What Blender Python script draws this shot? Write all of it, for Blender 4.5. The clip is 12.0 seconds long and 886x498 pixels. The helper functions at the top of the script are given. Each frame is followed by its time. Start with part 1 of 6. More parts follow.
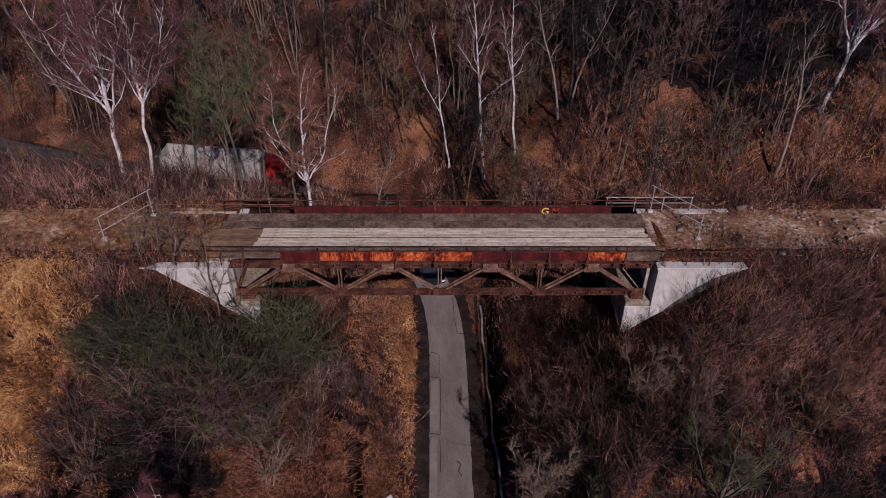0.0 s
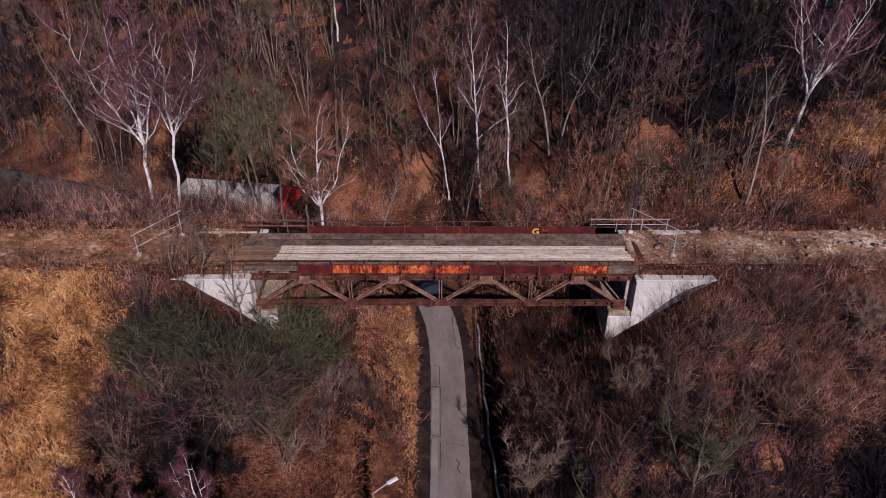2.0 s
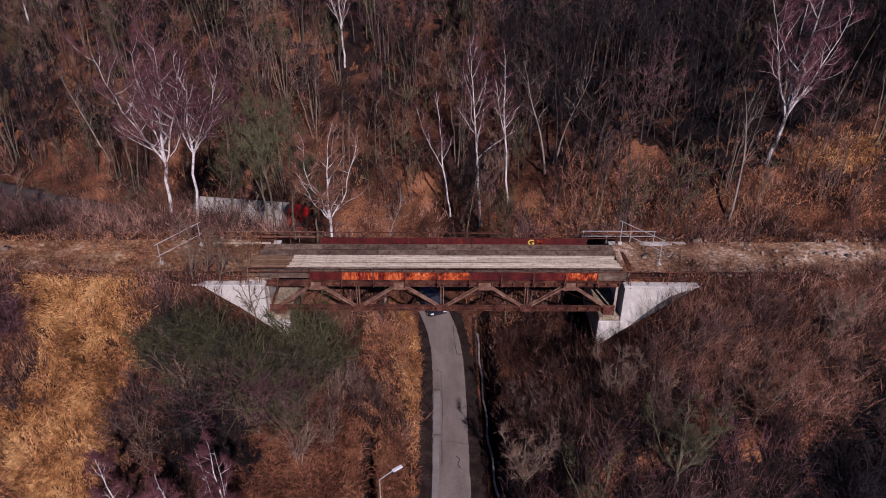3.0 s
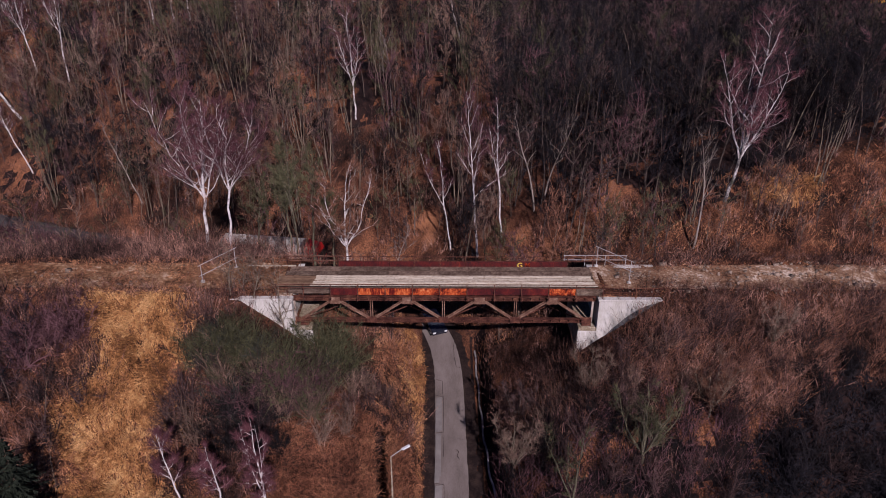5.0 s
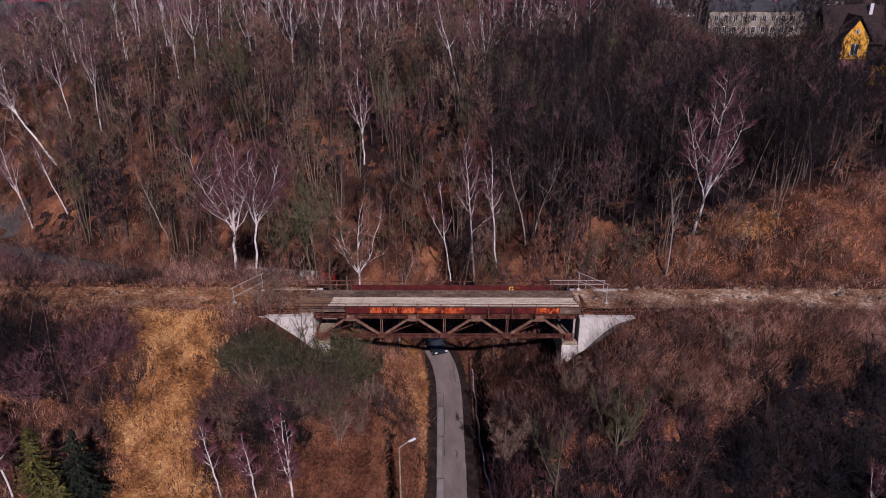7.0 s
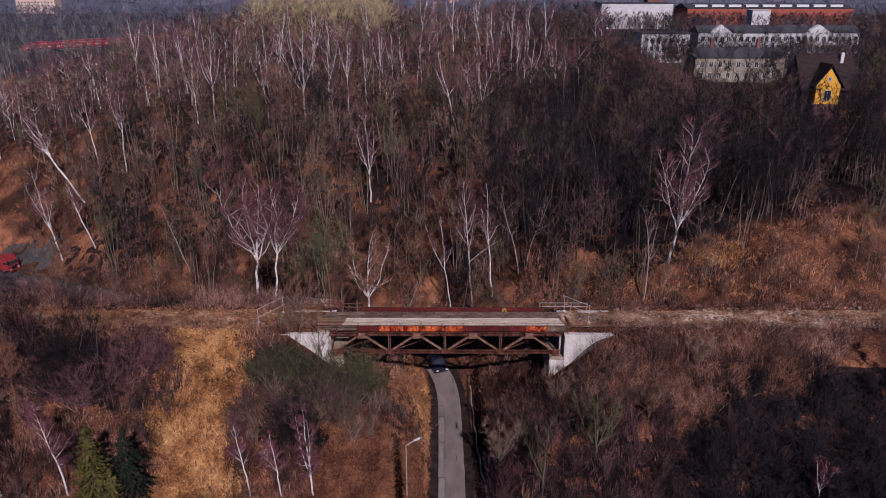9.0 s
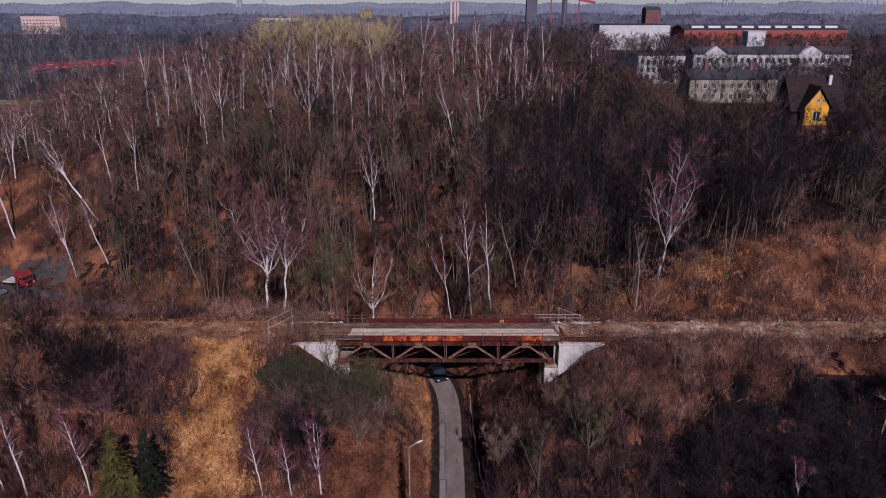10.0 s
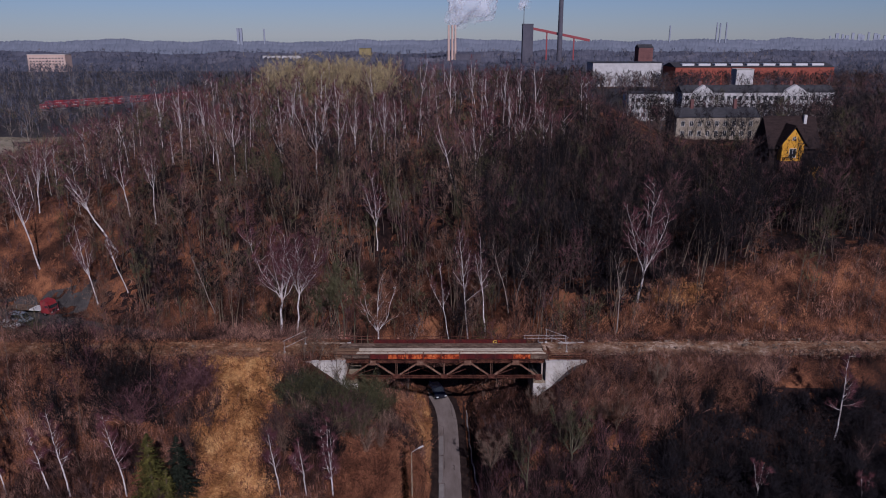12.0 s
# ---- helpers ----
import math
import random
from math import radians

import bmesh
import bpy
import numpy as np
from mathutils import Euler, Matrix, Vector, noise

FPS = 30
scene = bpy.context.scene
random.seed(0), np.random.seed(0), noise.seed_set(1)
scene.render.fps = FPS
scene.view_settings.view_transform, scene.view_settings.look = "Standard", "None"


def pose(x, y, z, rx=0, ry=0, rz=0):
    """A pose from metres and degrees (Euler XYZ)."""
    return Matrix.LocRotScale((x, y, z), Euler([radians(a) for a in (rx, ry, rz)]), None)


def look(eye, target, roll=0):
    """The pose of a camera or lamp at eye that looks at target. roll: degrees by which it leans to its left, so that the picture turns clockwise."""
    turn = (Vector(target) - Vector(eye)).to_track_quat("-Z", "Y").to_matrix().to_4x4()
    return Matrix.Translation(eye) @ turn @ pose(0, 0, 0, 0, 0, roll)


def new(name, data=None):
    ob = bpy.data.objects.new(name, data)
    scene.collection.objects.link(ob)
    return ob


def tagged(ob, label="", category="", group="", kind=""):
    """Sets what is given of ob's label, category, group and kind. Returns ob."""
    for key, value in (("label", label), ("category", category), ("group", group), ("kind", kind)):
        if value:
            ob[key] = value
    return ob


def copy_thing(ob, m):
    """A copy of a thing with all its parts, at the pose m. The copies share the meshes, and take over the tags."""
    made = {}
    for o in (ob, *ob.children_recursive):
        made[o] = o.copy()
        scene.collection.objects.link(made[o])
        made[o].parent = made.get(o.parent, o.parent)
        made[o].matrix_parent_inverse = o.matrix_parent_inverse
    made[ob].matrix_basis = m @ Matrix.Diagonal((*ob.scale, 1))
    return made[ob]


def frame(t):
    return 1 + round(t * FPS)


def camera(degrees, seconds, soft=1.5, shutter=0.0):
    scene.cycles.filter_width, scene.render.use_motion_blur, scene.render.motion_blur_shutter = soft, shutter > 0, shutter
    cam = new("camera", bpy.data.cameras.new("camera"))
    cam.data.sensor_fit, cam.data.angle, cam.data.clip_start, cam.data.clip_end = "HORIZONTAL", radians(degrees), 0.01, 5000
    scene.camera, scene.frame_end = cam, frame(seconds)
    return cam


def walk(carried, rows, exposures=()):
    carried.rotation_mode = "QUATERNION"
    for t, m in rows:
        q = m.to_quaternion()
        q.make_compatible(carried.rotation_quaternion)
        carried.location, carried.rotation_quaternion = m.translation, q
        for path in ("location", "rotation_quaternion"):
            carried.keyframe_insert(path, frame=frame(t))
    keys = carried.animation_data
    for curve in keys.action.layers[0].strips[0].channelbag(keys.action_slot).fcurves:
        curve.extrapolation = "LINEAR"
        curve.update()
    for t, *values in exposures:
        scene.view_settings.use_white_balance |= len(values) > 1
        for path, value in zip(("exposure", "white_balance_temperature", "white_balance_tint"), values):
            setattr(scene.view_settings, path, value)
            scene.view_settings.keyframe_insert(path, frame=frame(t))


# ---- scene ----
cam = camera(62.4, 12.0, 1.0)
METRES, EYE, TILT, LEAN, TURN = 54.0, 41.0, -37.3, 0.0, 0.0
ROWS = [
    (0.0, 0.0, 0.0, 0.0, 0.0, 0.0, -0.0),
    (0.5, -0.0009, -0.0191, -0.0099, -0.01, 0.65, -0.04),
    (1.0, -0.0007, -0.0403, -0.0205, -0.04, 1.5, -0.05),
    (1.5, -0.0006, -0.0655, -0.0332, -0.05, 2.64, -0.06),
    (2.0, -0.001, -0.0933, -0.0451, -0.03, 3.9, -0.1),
    (2.5, -0.0012, -0.1259, -0.0594, 0.11, 5.02, -0.24),
    (3.0, -0.001, -0.1608, -0.074, 0.08, 5.97, -0.21),
    (5.0, -0.0011, -0.3265, -0.1448, 0.14, 10.14, -0.19),
    (5.5, -0.0011, -0.368, -0.1634, 0.15, 11.1, -0.2),
    (6.0, -0.0013, -0.4104, -0.1819, 0.12, 12.04, -0.14),
    (6.5, -0.002, -0.4504, -0.2008, 0.07, 12.94, -0.12),
    (7.0, -0.0017, -0.4937, -0.2189, 0.16, 13.91, -0.19),
    (9.0, -0.0027, -0.6611, -0.2911, 0.17, 17.03, -0.11),
    (9.5, -0.003, -0.7017, -0.308, 0.22, 17.79, -0.14),
    (10.0, -0.0032, -0.7449, -0.3258, 0.2, 18.45, -0.11),
    (10.5, -0.0021, -0.7863, -0.3439, 0.22, 19.17, -0.09),
    (11.0, -0.0026, -0.8312, -0.36, 0.16, 19.85, -0.01),
    (11.5, -0.0033, -0.8733, -0.3787, 0.12, 20.37, 0.04),
    (12.0, -0.003, -0.9166, -0.3989, 0.11, 21.05, 0.06),
]
walk(cam, [(t, pose(0, 0, EYE, TILT, LEAN, TURN) @ pose(METRES * x, METRES * y, METRES * z, 90 + pitch, roll, yaw)) for t, x, y, z, yaw, pitch, roll in ROWS],
     [(0.0, -0.31, 6050, 29), (0.6, 0.12, 6050, 29), (7.0, 0.08, 6050, 30), (9.0, 0.02, 5980, 29), (10.5, -0.16, 5850, 28), (12.0, -0.42, 5700, 25)])

# ---- world, sun ----
SUN_TURN, SUN_UP = 16.5, 34.5     # degrees right of straight behind the first view, and above the horizon
sun_way = Vector((math.sin(radians(SUN_TURN)) * math.cos(radians(SUN_UP)), -math.cos(radians(SUN_TURN)) * math.cos(radians(SUN_UP)), math.sin(radians(SUN_UP))))
world = bpy.data.worlds.new("sky")
scene.world = world
world.use_nodes = True
sky = world.node_tree.nodes.new("ShaderNodeTexSky")
sky.sky_type, sky.sun_disc = "NISHITA", False
sky.sun_elevation, sky.sun_rotation = radians(SUN_UP), math.atan2(sun_way.x, sun_way.y)
sky.dust_density, sky.air_density, sky.ozone_density = 0.0, 1.2, 3.0
# the haze grows paler and brighter towards the horizon
where, apart, rise, tint, haze = (world.node_tree.nodes.new(k) for k in ("ShaderNodeTexCoord", "ShaderNodeSeparateXYZ", "ShaderNodeMapRange", "ShaderNodeMix", "ShaderNodeMix"))
rise.interpolation_type = "SMOOTHSTEP"
rise.inputs["From Min"].default_value, rise.inputs["From Max"].default_value = 0.0, 0.5
tint.data_type = haze.data_type = "RGBA"
haze.blend_type = "MULTIPLY"
haze.inputs["Factor"].default_value = 1.0
tint.inputs["A"].default_value, tint.inputs["B"].default_value = (1.42, 1.85, 2.88, 1), (0.54, 0.86, 1.70, 1)
for a, b in ((where.outputs["Generated"], apart.inputs[0]), (apart.outputs["Z"], rise.inputs["Value"]), (rise.outputs[0], tint.inputs["Factor"]), (sky.outputs[0], haze.inputs["A"]), (tint.outputs["Result"], haze.inputs["B"]), (haze.outputs["Result"], world.node_tree.nodes["Background"].inputs[0])):
    world.node_tree.links.new(a, b)
world.node_tree.nodes["Background"].inputs[1].default_value = 0.0245
sun = new("sun", bpy.data.lights.new("sun", "SUN"))
sun.data.energy, sun.data.angle, sun.data.color = 6.8, radians(0.6), (1.0, 0.93, 0.87)
sun.matrix_world = look(sun_way * 200, (0, 0, 0))


# ---- materials ----
def material(name, colours, scale=1.0, rough=0.85, metal=0.0, bump=0.3, fine=12.0, vary=0.0, island=0.0, spec=0.05, stretch=(1, 1, 1), mid=0.5, spread=0.25):
    """A surface with coarse patches and fine grain between the colours; vary / island: brightness spread per object / per piece."""
    m = bpy.data.materials.new(name)
    m.use_nodes = True
    nodes, links = m.node_tree.nodes, m.node_tree.links
    shader = nodes["Principled BSDF"]
    shader.inputs["Roughness"].default_value, shader.inputs["Metallic"].default_value = rough, metal
    shader.inputs["Specular IOR Level"].default_value = spec
    place = nodes.new("ShaderNodeTexCoord")
    space = nodes.new("ShaderNodeMapping")
    space.inputs["Scale"].default_value = stretch
    links.new(place.outputs["Object"], space.inputs[0])
    coarse, grain = nodes.new("ShaderNodeTexNoise"), nodes.new("ShaderNodeTexNoise")
    for tex, size, detail in ((coarse, scale, 6.0), (grain, scale * fine, 4.0)):
        tex.inputs["Scale"].default_value, tex.inputs["Detail"].default_value, tex.inputs["Roughness"].default_value = size, detail, 0.62
        links.new(space.outputs[0], tex.inputs["Vector"])
    mix = nodes.new("ShaderNodeMath")
    mix.operation = "MULTIPLY_ADD"
    mix.inputs[1].default_value = 0.45
    links.new(grain.outputs["Fac"], mix.inputs[0])
    half = nodes.new("ShaderNodeMath")
    half.operation = "MULTIPLY"
    half.inputs[1].default_value = 0.55
    links.new(coarse.outputs["Fac"], half.inputs[0])
    links.new(half.outputs[0], mix.inputs[2])
    ramp = nodes.new("ShaderNodeValToRGB")
    while len(ramp.color_ramp.elements) < len(colours):
        ramp.color_ramp.elements.new(0.5)
    for i, c in enumerate(colours):
        ramp.color_ramp.elements[i].position = mid - spread / 2 + spread * i / max(1, len(colours) - 1)
        ramp.color_ramp.elements[i].color = (*(0.62 * v for v in c), 1)
    links.new(mix.outputs[0], ramp.inputs[0])
    colour = ramp.outputs[0]
    for amount, node, socket in ((vary, "ShaderNodeObjectInfo", "Random"), (island, "ShaderNodeNewGeometry", "Random Per Island")):
        if amount:
            info, span, tint = nodes.new(node), nodes.new("ShaderNodeMapRange"), nodes.new("ShaderNodeHueSaturation")
            span.inputs["To Min"].default_value, span.inputs["To Max"].default_value = 1 - amount, 1 + amount
            links.new(info.outputs[socket], span.inputs["Value"])
            links.new(span.outputs[0], tint.inputs["Value"])
            links.new(colour, tint.inputs["Color"])
            colour = tint.outputs[0]
    links.new(colour, shader.inputs["Base Color"])
    if bump:
        relief = nodes.new("ShaderNodeBump")
        relief.inputs["Strength"].default_value, relief.inputs["Distance"].default_value = bump, 0.5 / (scale * fine)
        links.new(mix.outputs[0], relief.inputs["Height"])
        links.new(relief.outputs[0], shader.inputs["Normal"])
    return m


M = {
    "litter": material("leaf_litter", [(0.010, 0.007, 0.006), (0.032, 0.016, 0.012), (0.115, 0.046, 0.026), (0.34, 0.145, 0.068)], 0.15, 0.95, bump=1.0, fine=50, spread=0.24),
    # Near-black litter colour that holds the shade of wood, bank and ditch.
    "shade_sheet": material("dark_shade_litter", [(0.005, 0.004, 0.005), (0.016, 0.010, 0.010), (0.05, 0.025, 0.019)], 0.3, 0.95, bump=1.0, fine=20, spread=0.3),
    "straw": material("dry_grass", [(0.10, 0.040, 0.018), (0.44, 0.205, 0.075), (0.79, 0.46, 0.20)], 0.42, 0.9, bump=0.6, fine=6, island=0.45, spread=0.22),
    "asphalt": material("asphalt", [(0.125, 0.101, 0.088), (0.19, 0.156, 0.138), (0.25, 0.208, 0.187)], 0.5, 0.85, bump=0.35, fine=22, stretch=(1.6, 0.5, 1), spread=0.3),
    "patch": material("asphalt_patch", [(0.17, 0.15, 0.138), (0.27, 0.245, 0.225)], 0.8, 0.9, bump=0.3, fine=30),
    "mud": material("dark_mud", [(0.012, 0.008, 0.008), (0.026, 0.017, 0.015), (0.055, 0.036, 0.028)], 0.9, 0.8, bump=0.6, fine=9),
    "ballast": material("track_ballast", [(0.045, 0.024, 0.016), (0.18, 0.09, 0.05), (0.30, 0.185, 0.115), (0.62, 0.50, 0.40)], 0.5, 0.95, bump=0.8, fine=9, spread=0.28),
    "earth": material("dry_earth_and_grass", [(0.045, 0.022, 0.014), (0.15, 0.072, 0.036), (0.27, 0.15, 0.078), (0.52, 0.38, 0.27)], 0.45, 0.95, bump=0.8, fine=7, spread=0.26),
    "stone": material("ballast_stone", [(0.09, 0.062, 0.045), (0.34, 0.26, 0.20)], 2.0, 0.9, bump=0.4, island=0.5),
    "concrete": material("old_concrete", [(0.24, 0.21, 0.175), (0.43, 0.40, 0.35), (0.53, 0.50, 0.455), (0.63, 0.605, 0.565)], 0.7, 0.9, bump=0.3, fine=9, stretch=(1.3, 1, 0.3), mid=0.48, spread=0.34),
    # Dark concrete for the shade painted along the wing walls' foot.
    "concrete_shade": material("shade_band_concrete", [(0.04, 0.04, 0.045), (0.10, 0.098, 0.10), (0.26, 0.25, 0.235)], 1.1, 0.95, bump=0.4, fine=7, spread=0.26),
    "concrete_brown": material("lichened_concrete", [(0.10, 0.075, 0.045), (0.28, 0.22, 0.15), (0.46, 0.41, 0.34)], 0.8, 0.9, bump=0.35, fine=8, spread=0.3),
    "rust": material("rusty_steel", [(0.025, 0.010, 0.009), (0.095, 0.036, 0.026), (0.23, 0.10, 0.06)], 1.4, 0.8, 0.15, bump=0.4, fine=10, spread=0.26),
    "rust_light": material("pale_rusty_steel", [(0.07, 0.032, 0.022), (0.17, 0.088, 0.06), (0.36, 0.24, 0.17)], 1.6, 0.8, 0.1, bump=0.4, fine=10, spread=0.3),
    "red": material("dark_red_panel", [(0.028, 0.006, 0.007), (0.07, 0.009, 0.009), (0.115, 0.014, 0.011), (0.26, 0.05, 0.018)], 1.3, 0.45, bump=0.25, fine=7, stretch=(1, 1, 0.5), mid=0.54, spread=0.26, spec=0.3),
    "streaked": material("rust_streaked_panel", [(0.09, 0.01, 0.008), (0.18, 0.022, 0.012), (0.50, 0.10, 0.025), (0.60, 0.20, 0.08)], 1.5, 0.6, bump=0.25, fine=6, stretch=(1.6, 1, 0.35), spread=0.22),
    "orange": material("orange_rust_panel", [(0.045, 0.010, 0.008), (0.20, 0.028, 0.012), (0.48, 0.085, 0.022), (0.60, 0.23, 0.09)], 1.3, 0.6, bump=0.25, fine=6, stretch=(1.1, 1, 0.7), mid=0.51, spread=0.22),
    "plank_pale": material("bleached_planks", [(0.16, 0.115, 0.075), (0.44, 0.365, 0.27), (0.62, 0.54, 0.42), (0.68, 0.605, 0.49)], 1.4, 0.9, bump=1.0, fine=7, stretch=(0.55, 3.2, 1), vary=0.16, spread=0.3),
    "plank_dark": material("weathered_planks", [(0.038, 0.023, 0.016), (0.105, 0.068, 0.049), (0.185, 0.13, 0.096), (0.28, 0.21, 0.158)], 1.4, 0.9, bump=1.0, fine=7, stretch=(0.6, 3.0, 1), vary=0.26, spread=0.3),
    "plank_brown": material("brown_planks", [(0.12, 0.07, 0.042), (0.22, 0.135, 0.085), (0.30, 0.20, 0.13)], 0.9, 0.9, bump=0.4, fine=8, stretch=(0.25, 2.5, 1), vary=0.2, spread=0.32),
    "pale_steel": material("flaking_pale_paint", [(0.22, 0.16, 0.12), (0.48, 0.42, 0.36)], 2.0, 0.7, bump=0.2),
    "spray_yellow": material("yellow_spray_paint", [(0.55, 0.40, 0.06), (0.66, 0.50, 0.10)], 2.0, 0.6, bump=0),
    "pipe": material("galvanised_pipe", [(0.40, 0.38, 0.37), (0.62, 0.60, 0.58)], 3.0, 0.5, 0.4, bump=0.1),
    "birch": material("birch_bark", [(0.05, 0.042, 0.04), (0.30, 0.26, 0.245), (0.60, 0.55, 0.525), (0.72, 0.665, 0.635)], 1.3, 0.8, bump=0.2, fine=5, stretch=(1, 1, 1.6), mid=0.46, spread=0.22),
    "birch_old": material("furrowed_birch_bark", [(0.025, 0.021, 0.02), (0.08, 0.07, 0.066), (0.30, 0.27, 0.255), (0.58, 0.53, 0.51)], 2.2, 0.85, bump=0.5, fine=5, stretch=(1, 1, 0.8), mid=0.49, spread=0.2),
    "birch_twig": material("birch_twigs", [(0.065, 0.025, 0.031), (0.17, 0.068, 0.076)], 0.6, 0.8, bump=0, island=0.4, vary=0.2),
    "birch_young": material("young_birch_branches", [(0.24, 0.16, 0.16), (0.46, 0.37, 0.355), (0.60, 0.53, 0.51)], 0.8, 0.8, bump=0, island=0.35),
    "pale_bark": material("pale_grey_bark", [(0.20, 0.16, 0.13), (0.36, 0.30, 0.26)], 1.5, 0.9, bump=0.4, vary=0.25),
    "bark": material("brown_bark", [(0.055, 0.038, 0.03), (0.13, 0.092, 0.07), (0.19, 0.14, 0.105)], 1.4, 0.9, bump=0.5, vary=0.3),
    "lichen_bark": material("lichened_bark", [(0.035, 0.03, 0.022), (0.10, 0.088, 0.058), (0.18, 0.16, 0.105)], 1.4, 0.9, bump=0.4, vary=0.2),
    "tan_bark": material("tan_bark", [(0.075, 0.056, 0.04), (0.16, 0.125, 0.09), (0.26, 0.21, 0.155)], 1.4, 0.9, bump=0.4, vary=0.25),
    "dark_bark": material("dark_grey_bark", [(0.033, 0.024, 0.02), (0.076, 0.056, 0.047), (0.13, 0.10, 0.085)], 1.4, 0.9, bump=0.5, vary=0.3, island=0.5),
    "twig_tan": material("tan_twigs", [(0.11, 0.07, 0.052), (0.29, 0.19, 0.14)], 0.25, 0.85, bump=0, island=0.5, vary=0.3),
    "asphalt_beyond": material("dark_asphalt", [(0.05, 0.044, 0.044), (0.075, 0.066, 0.064), (0.10, 0.09, 0.085)], 0.5, 0.9, bump=0.3, fine=30),
    "twig_straw": material("pale_willow_twigs", [(0.22, 0.17, 0.09), (0.42, 0.34, 0.19)], 0.25, 0.85, bump=0, island=0.4),
    "far_field": material("dull_winter_grass", [(0.028, 0.026, 0.03), (0.055, 0.05, 0.05), (0.10, 0.085, 0.068)], 0.01, 0.95, bump=0, fine=20, spread=0.3),
    "yard": material("dark_yard_asphalt", [(0.03, 0.028, 0.028), (0.06, 0.055, 0.052), (0.10, 0.09, 0.085)], 0.3, 0.9, bump=0.3, fine=14),
    "twig": material("brown_twigs", [(0.026, 0.016, 0.017), (0.125, 0.075, 0.066)], 0.25, 0.85, bump=0, island=0.6, vary=0.5),
    "twig_olive": material("lichen_twigs", [(0.024, 0.024, 0.014), (0.13, 0.122, 0.062)], 0.25, 0.85, bump=0, island=0.4, vary=0.25),
    "ivy": material("ivy_leaves", [(0.009, 0.010, 0.009), (0.024, 0.026, 0.019), (0.062, 0.062, 0.042)], 0.7, 0.6, bump=0, island=0.5, fine=6, spec=0.2),
    "twig_grey": material("grey_twigs", [(0.06, 0.05, 0.048), (0.15, 0.125, 0.115)], 0.25, 0.85, bump=0, island=0.4, vary=0.25),
    "brush": material("brush_stems", [(0.010, 0.007, 0.007), (0.095, 0.049, 0.040), (0.38, 0.21, 0.155)], 0.16, 0.85, bump=0, island=0.85, fine=7, spread=0.2),
    "bramble": material("bramble_leaves", [(0.035, 0.016, 0.012), (0.20, 0.080, 0.046), (0.40, 0.19, 0.10)], 0.3, 0.85, bump=0, island=0.85, fine=9, spread=0.26),
    "needle": material("spruce_needles", [(0.02, 0.022, 0.008), (0.075, 0.07, 0.02), (0.18, 0.155, 0.042)], 0.8, 0.7, bump=0, island=0.4),
    "needle_dark": material("dark_spruce_needles", [(0.010, 0.014, 0.011), (0.026, 0.032, 0.02)], 0.8, 0.7, bump=0, island=0.4),
    "leaf": material("fallen_leaves", [(0.05, 0.022, 0.014), (0.13, 0.056, 0.03), (0.22, 0.105, 0.055)], 0.2, 0.9, bump=0, island=0.5),
    "red_paint": material("red_cab_paint", [(0.52, 0.012, 0.012), (0.62, 0.022, 0.02)], 1.5, 0.3, bump=0, spec=0.5),
    "dull_red": material("dull_red_paint", [(0.17, 0.015, 0.02), (0.32, 0.03, 0.035)], 1.5, 0.5, bump=0, spec=0.5),
    "white_paint": material("dusty_white_paint", [(0.50, 0.49, 0.47), (0.66, 0.65, 0.63)], 0.8, 0.45, bump=0.05, spec=0.4),
    "dusty_paint": material("dusty_grey_paint", [(0.27, 0.25, 0.22), (0.36, 0.34, 0.31), (0.46, 0.44, 0.40)], 0.7, 0.6, bump=0.05, spec=0.3),
    "grey_paint": material("blue_grey_paint", [(0.16, 0.19, 0.22), (0.22, 0.25, 0.28)], 1.0, 0.35, bump=0, spec=0.5),
    "black_paint": material("black_car_paint", [(0.012, 0.013, 0.02), (0.02, 0.022, 0.03)], 1.0, 0.2, bump=0, spec=0.5),
    "rubber": material("tyre_rubber", [(0.012, 0.012, 0.012), (0.03, 0.03, 0.03)], 3.0, 0.9, bump=0.1),
    "steel": material("dull_steel", [(0.20, 0.20, 0.20), (0.34, 0.34, 0.34)], 2.0, 0.45, 0.7, bump=0.1),
    "glass": material("dark_glass", [(0.02, 0.025, 0.03), (0.03, 0.035, 0.04)], 1.0, 0.08, bump=0, spec=0.6),
    "lamp_glass": material("lamp_glass", [(0.55, 0.55, 0.55), (0.7, 0.7, 0.7)], 2.0, 0.2, bump=0, spec=0.5),
    "roof_dark": material("dark_roof_felt", [(0.035, 0.035, 0.04), (0.075, 0.075, 0.08)], 0.3, 0.8, bump=0.2),
    "roof_brown": material("brown_roof_tiles", [(0.02, 0.014, 0.014), (0.045, 0.03, 0.028)], 0.6, 0.8, bump=0.3, stretch=(1, 1, 4)),
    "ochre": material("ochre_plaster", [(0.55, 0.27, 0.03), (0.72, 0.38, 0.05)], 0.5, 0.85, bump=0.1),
    "works_dark": material("dark_bluish_concrete", [(0.07, 0.07, 0.09), (0.13, 0.125, 0.15)], 0.05, 0.9, bump=0),
    "rusty_grass": material("rusty_dead_grass", [(0.07, 0.028, 0.018), (0.28, 0.12, 0.065), (0.52, 0.26, 0.13)], 0.2, 0.9, bump=0, fine=8, spread=0.24, island=0.6),
    "dull_yellow": material("faded_yellow_cladding", [(0.22, 0.18, 0.09), (0.32, 0.26, 0.13)], 0.1, 0.9, bump=0),
    # Far concrete, with the air's pale blue haze put into the colour.
    "far_grey": material("hazy_far_concrete", [(0.24, 0.27, 0.33), (0.34, 0.37, 0.43)], 0.05, 0.9, bump=0),
    "brick_dark": material("dark_brickwork", [(0.12, 0.06, 0.06), (0.20, 0.10, 0.09)], 0.2, 0.9, bump=0),
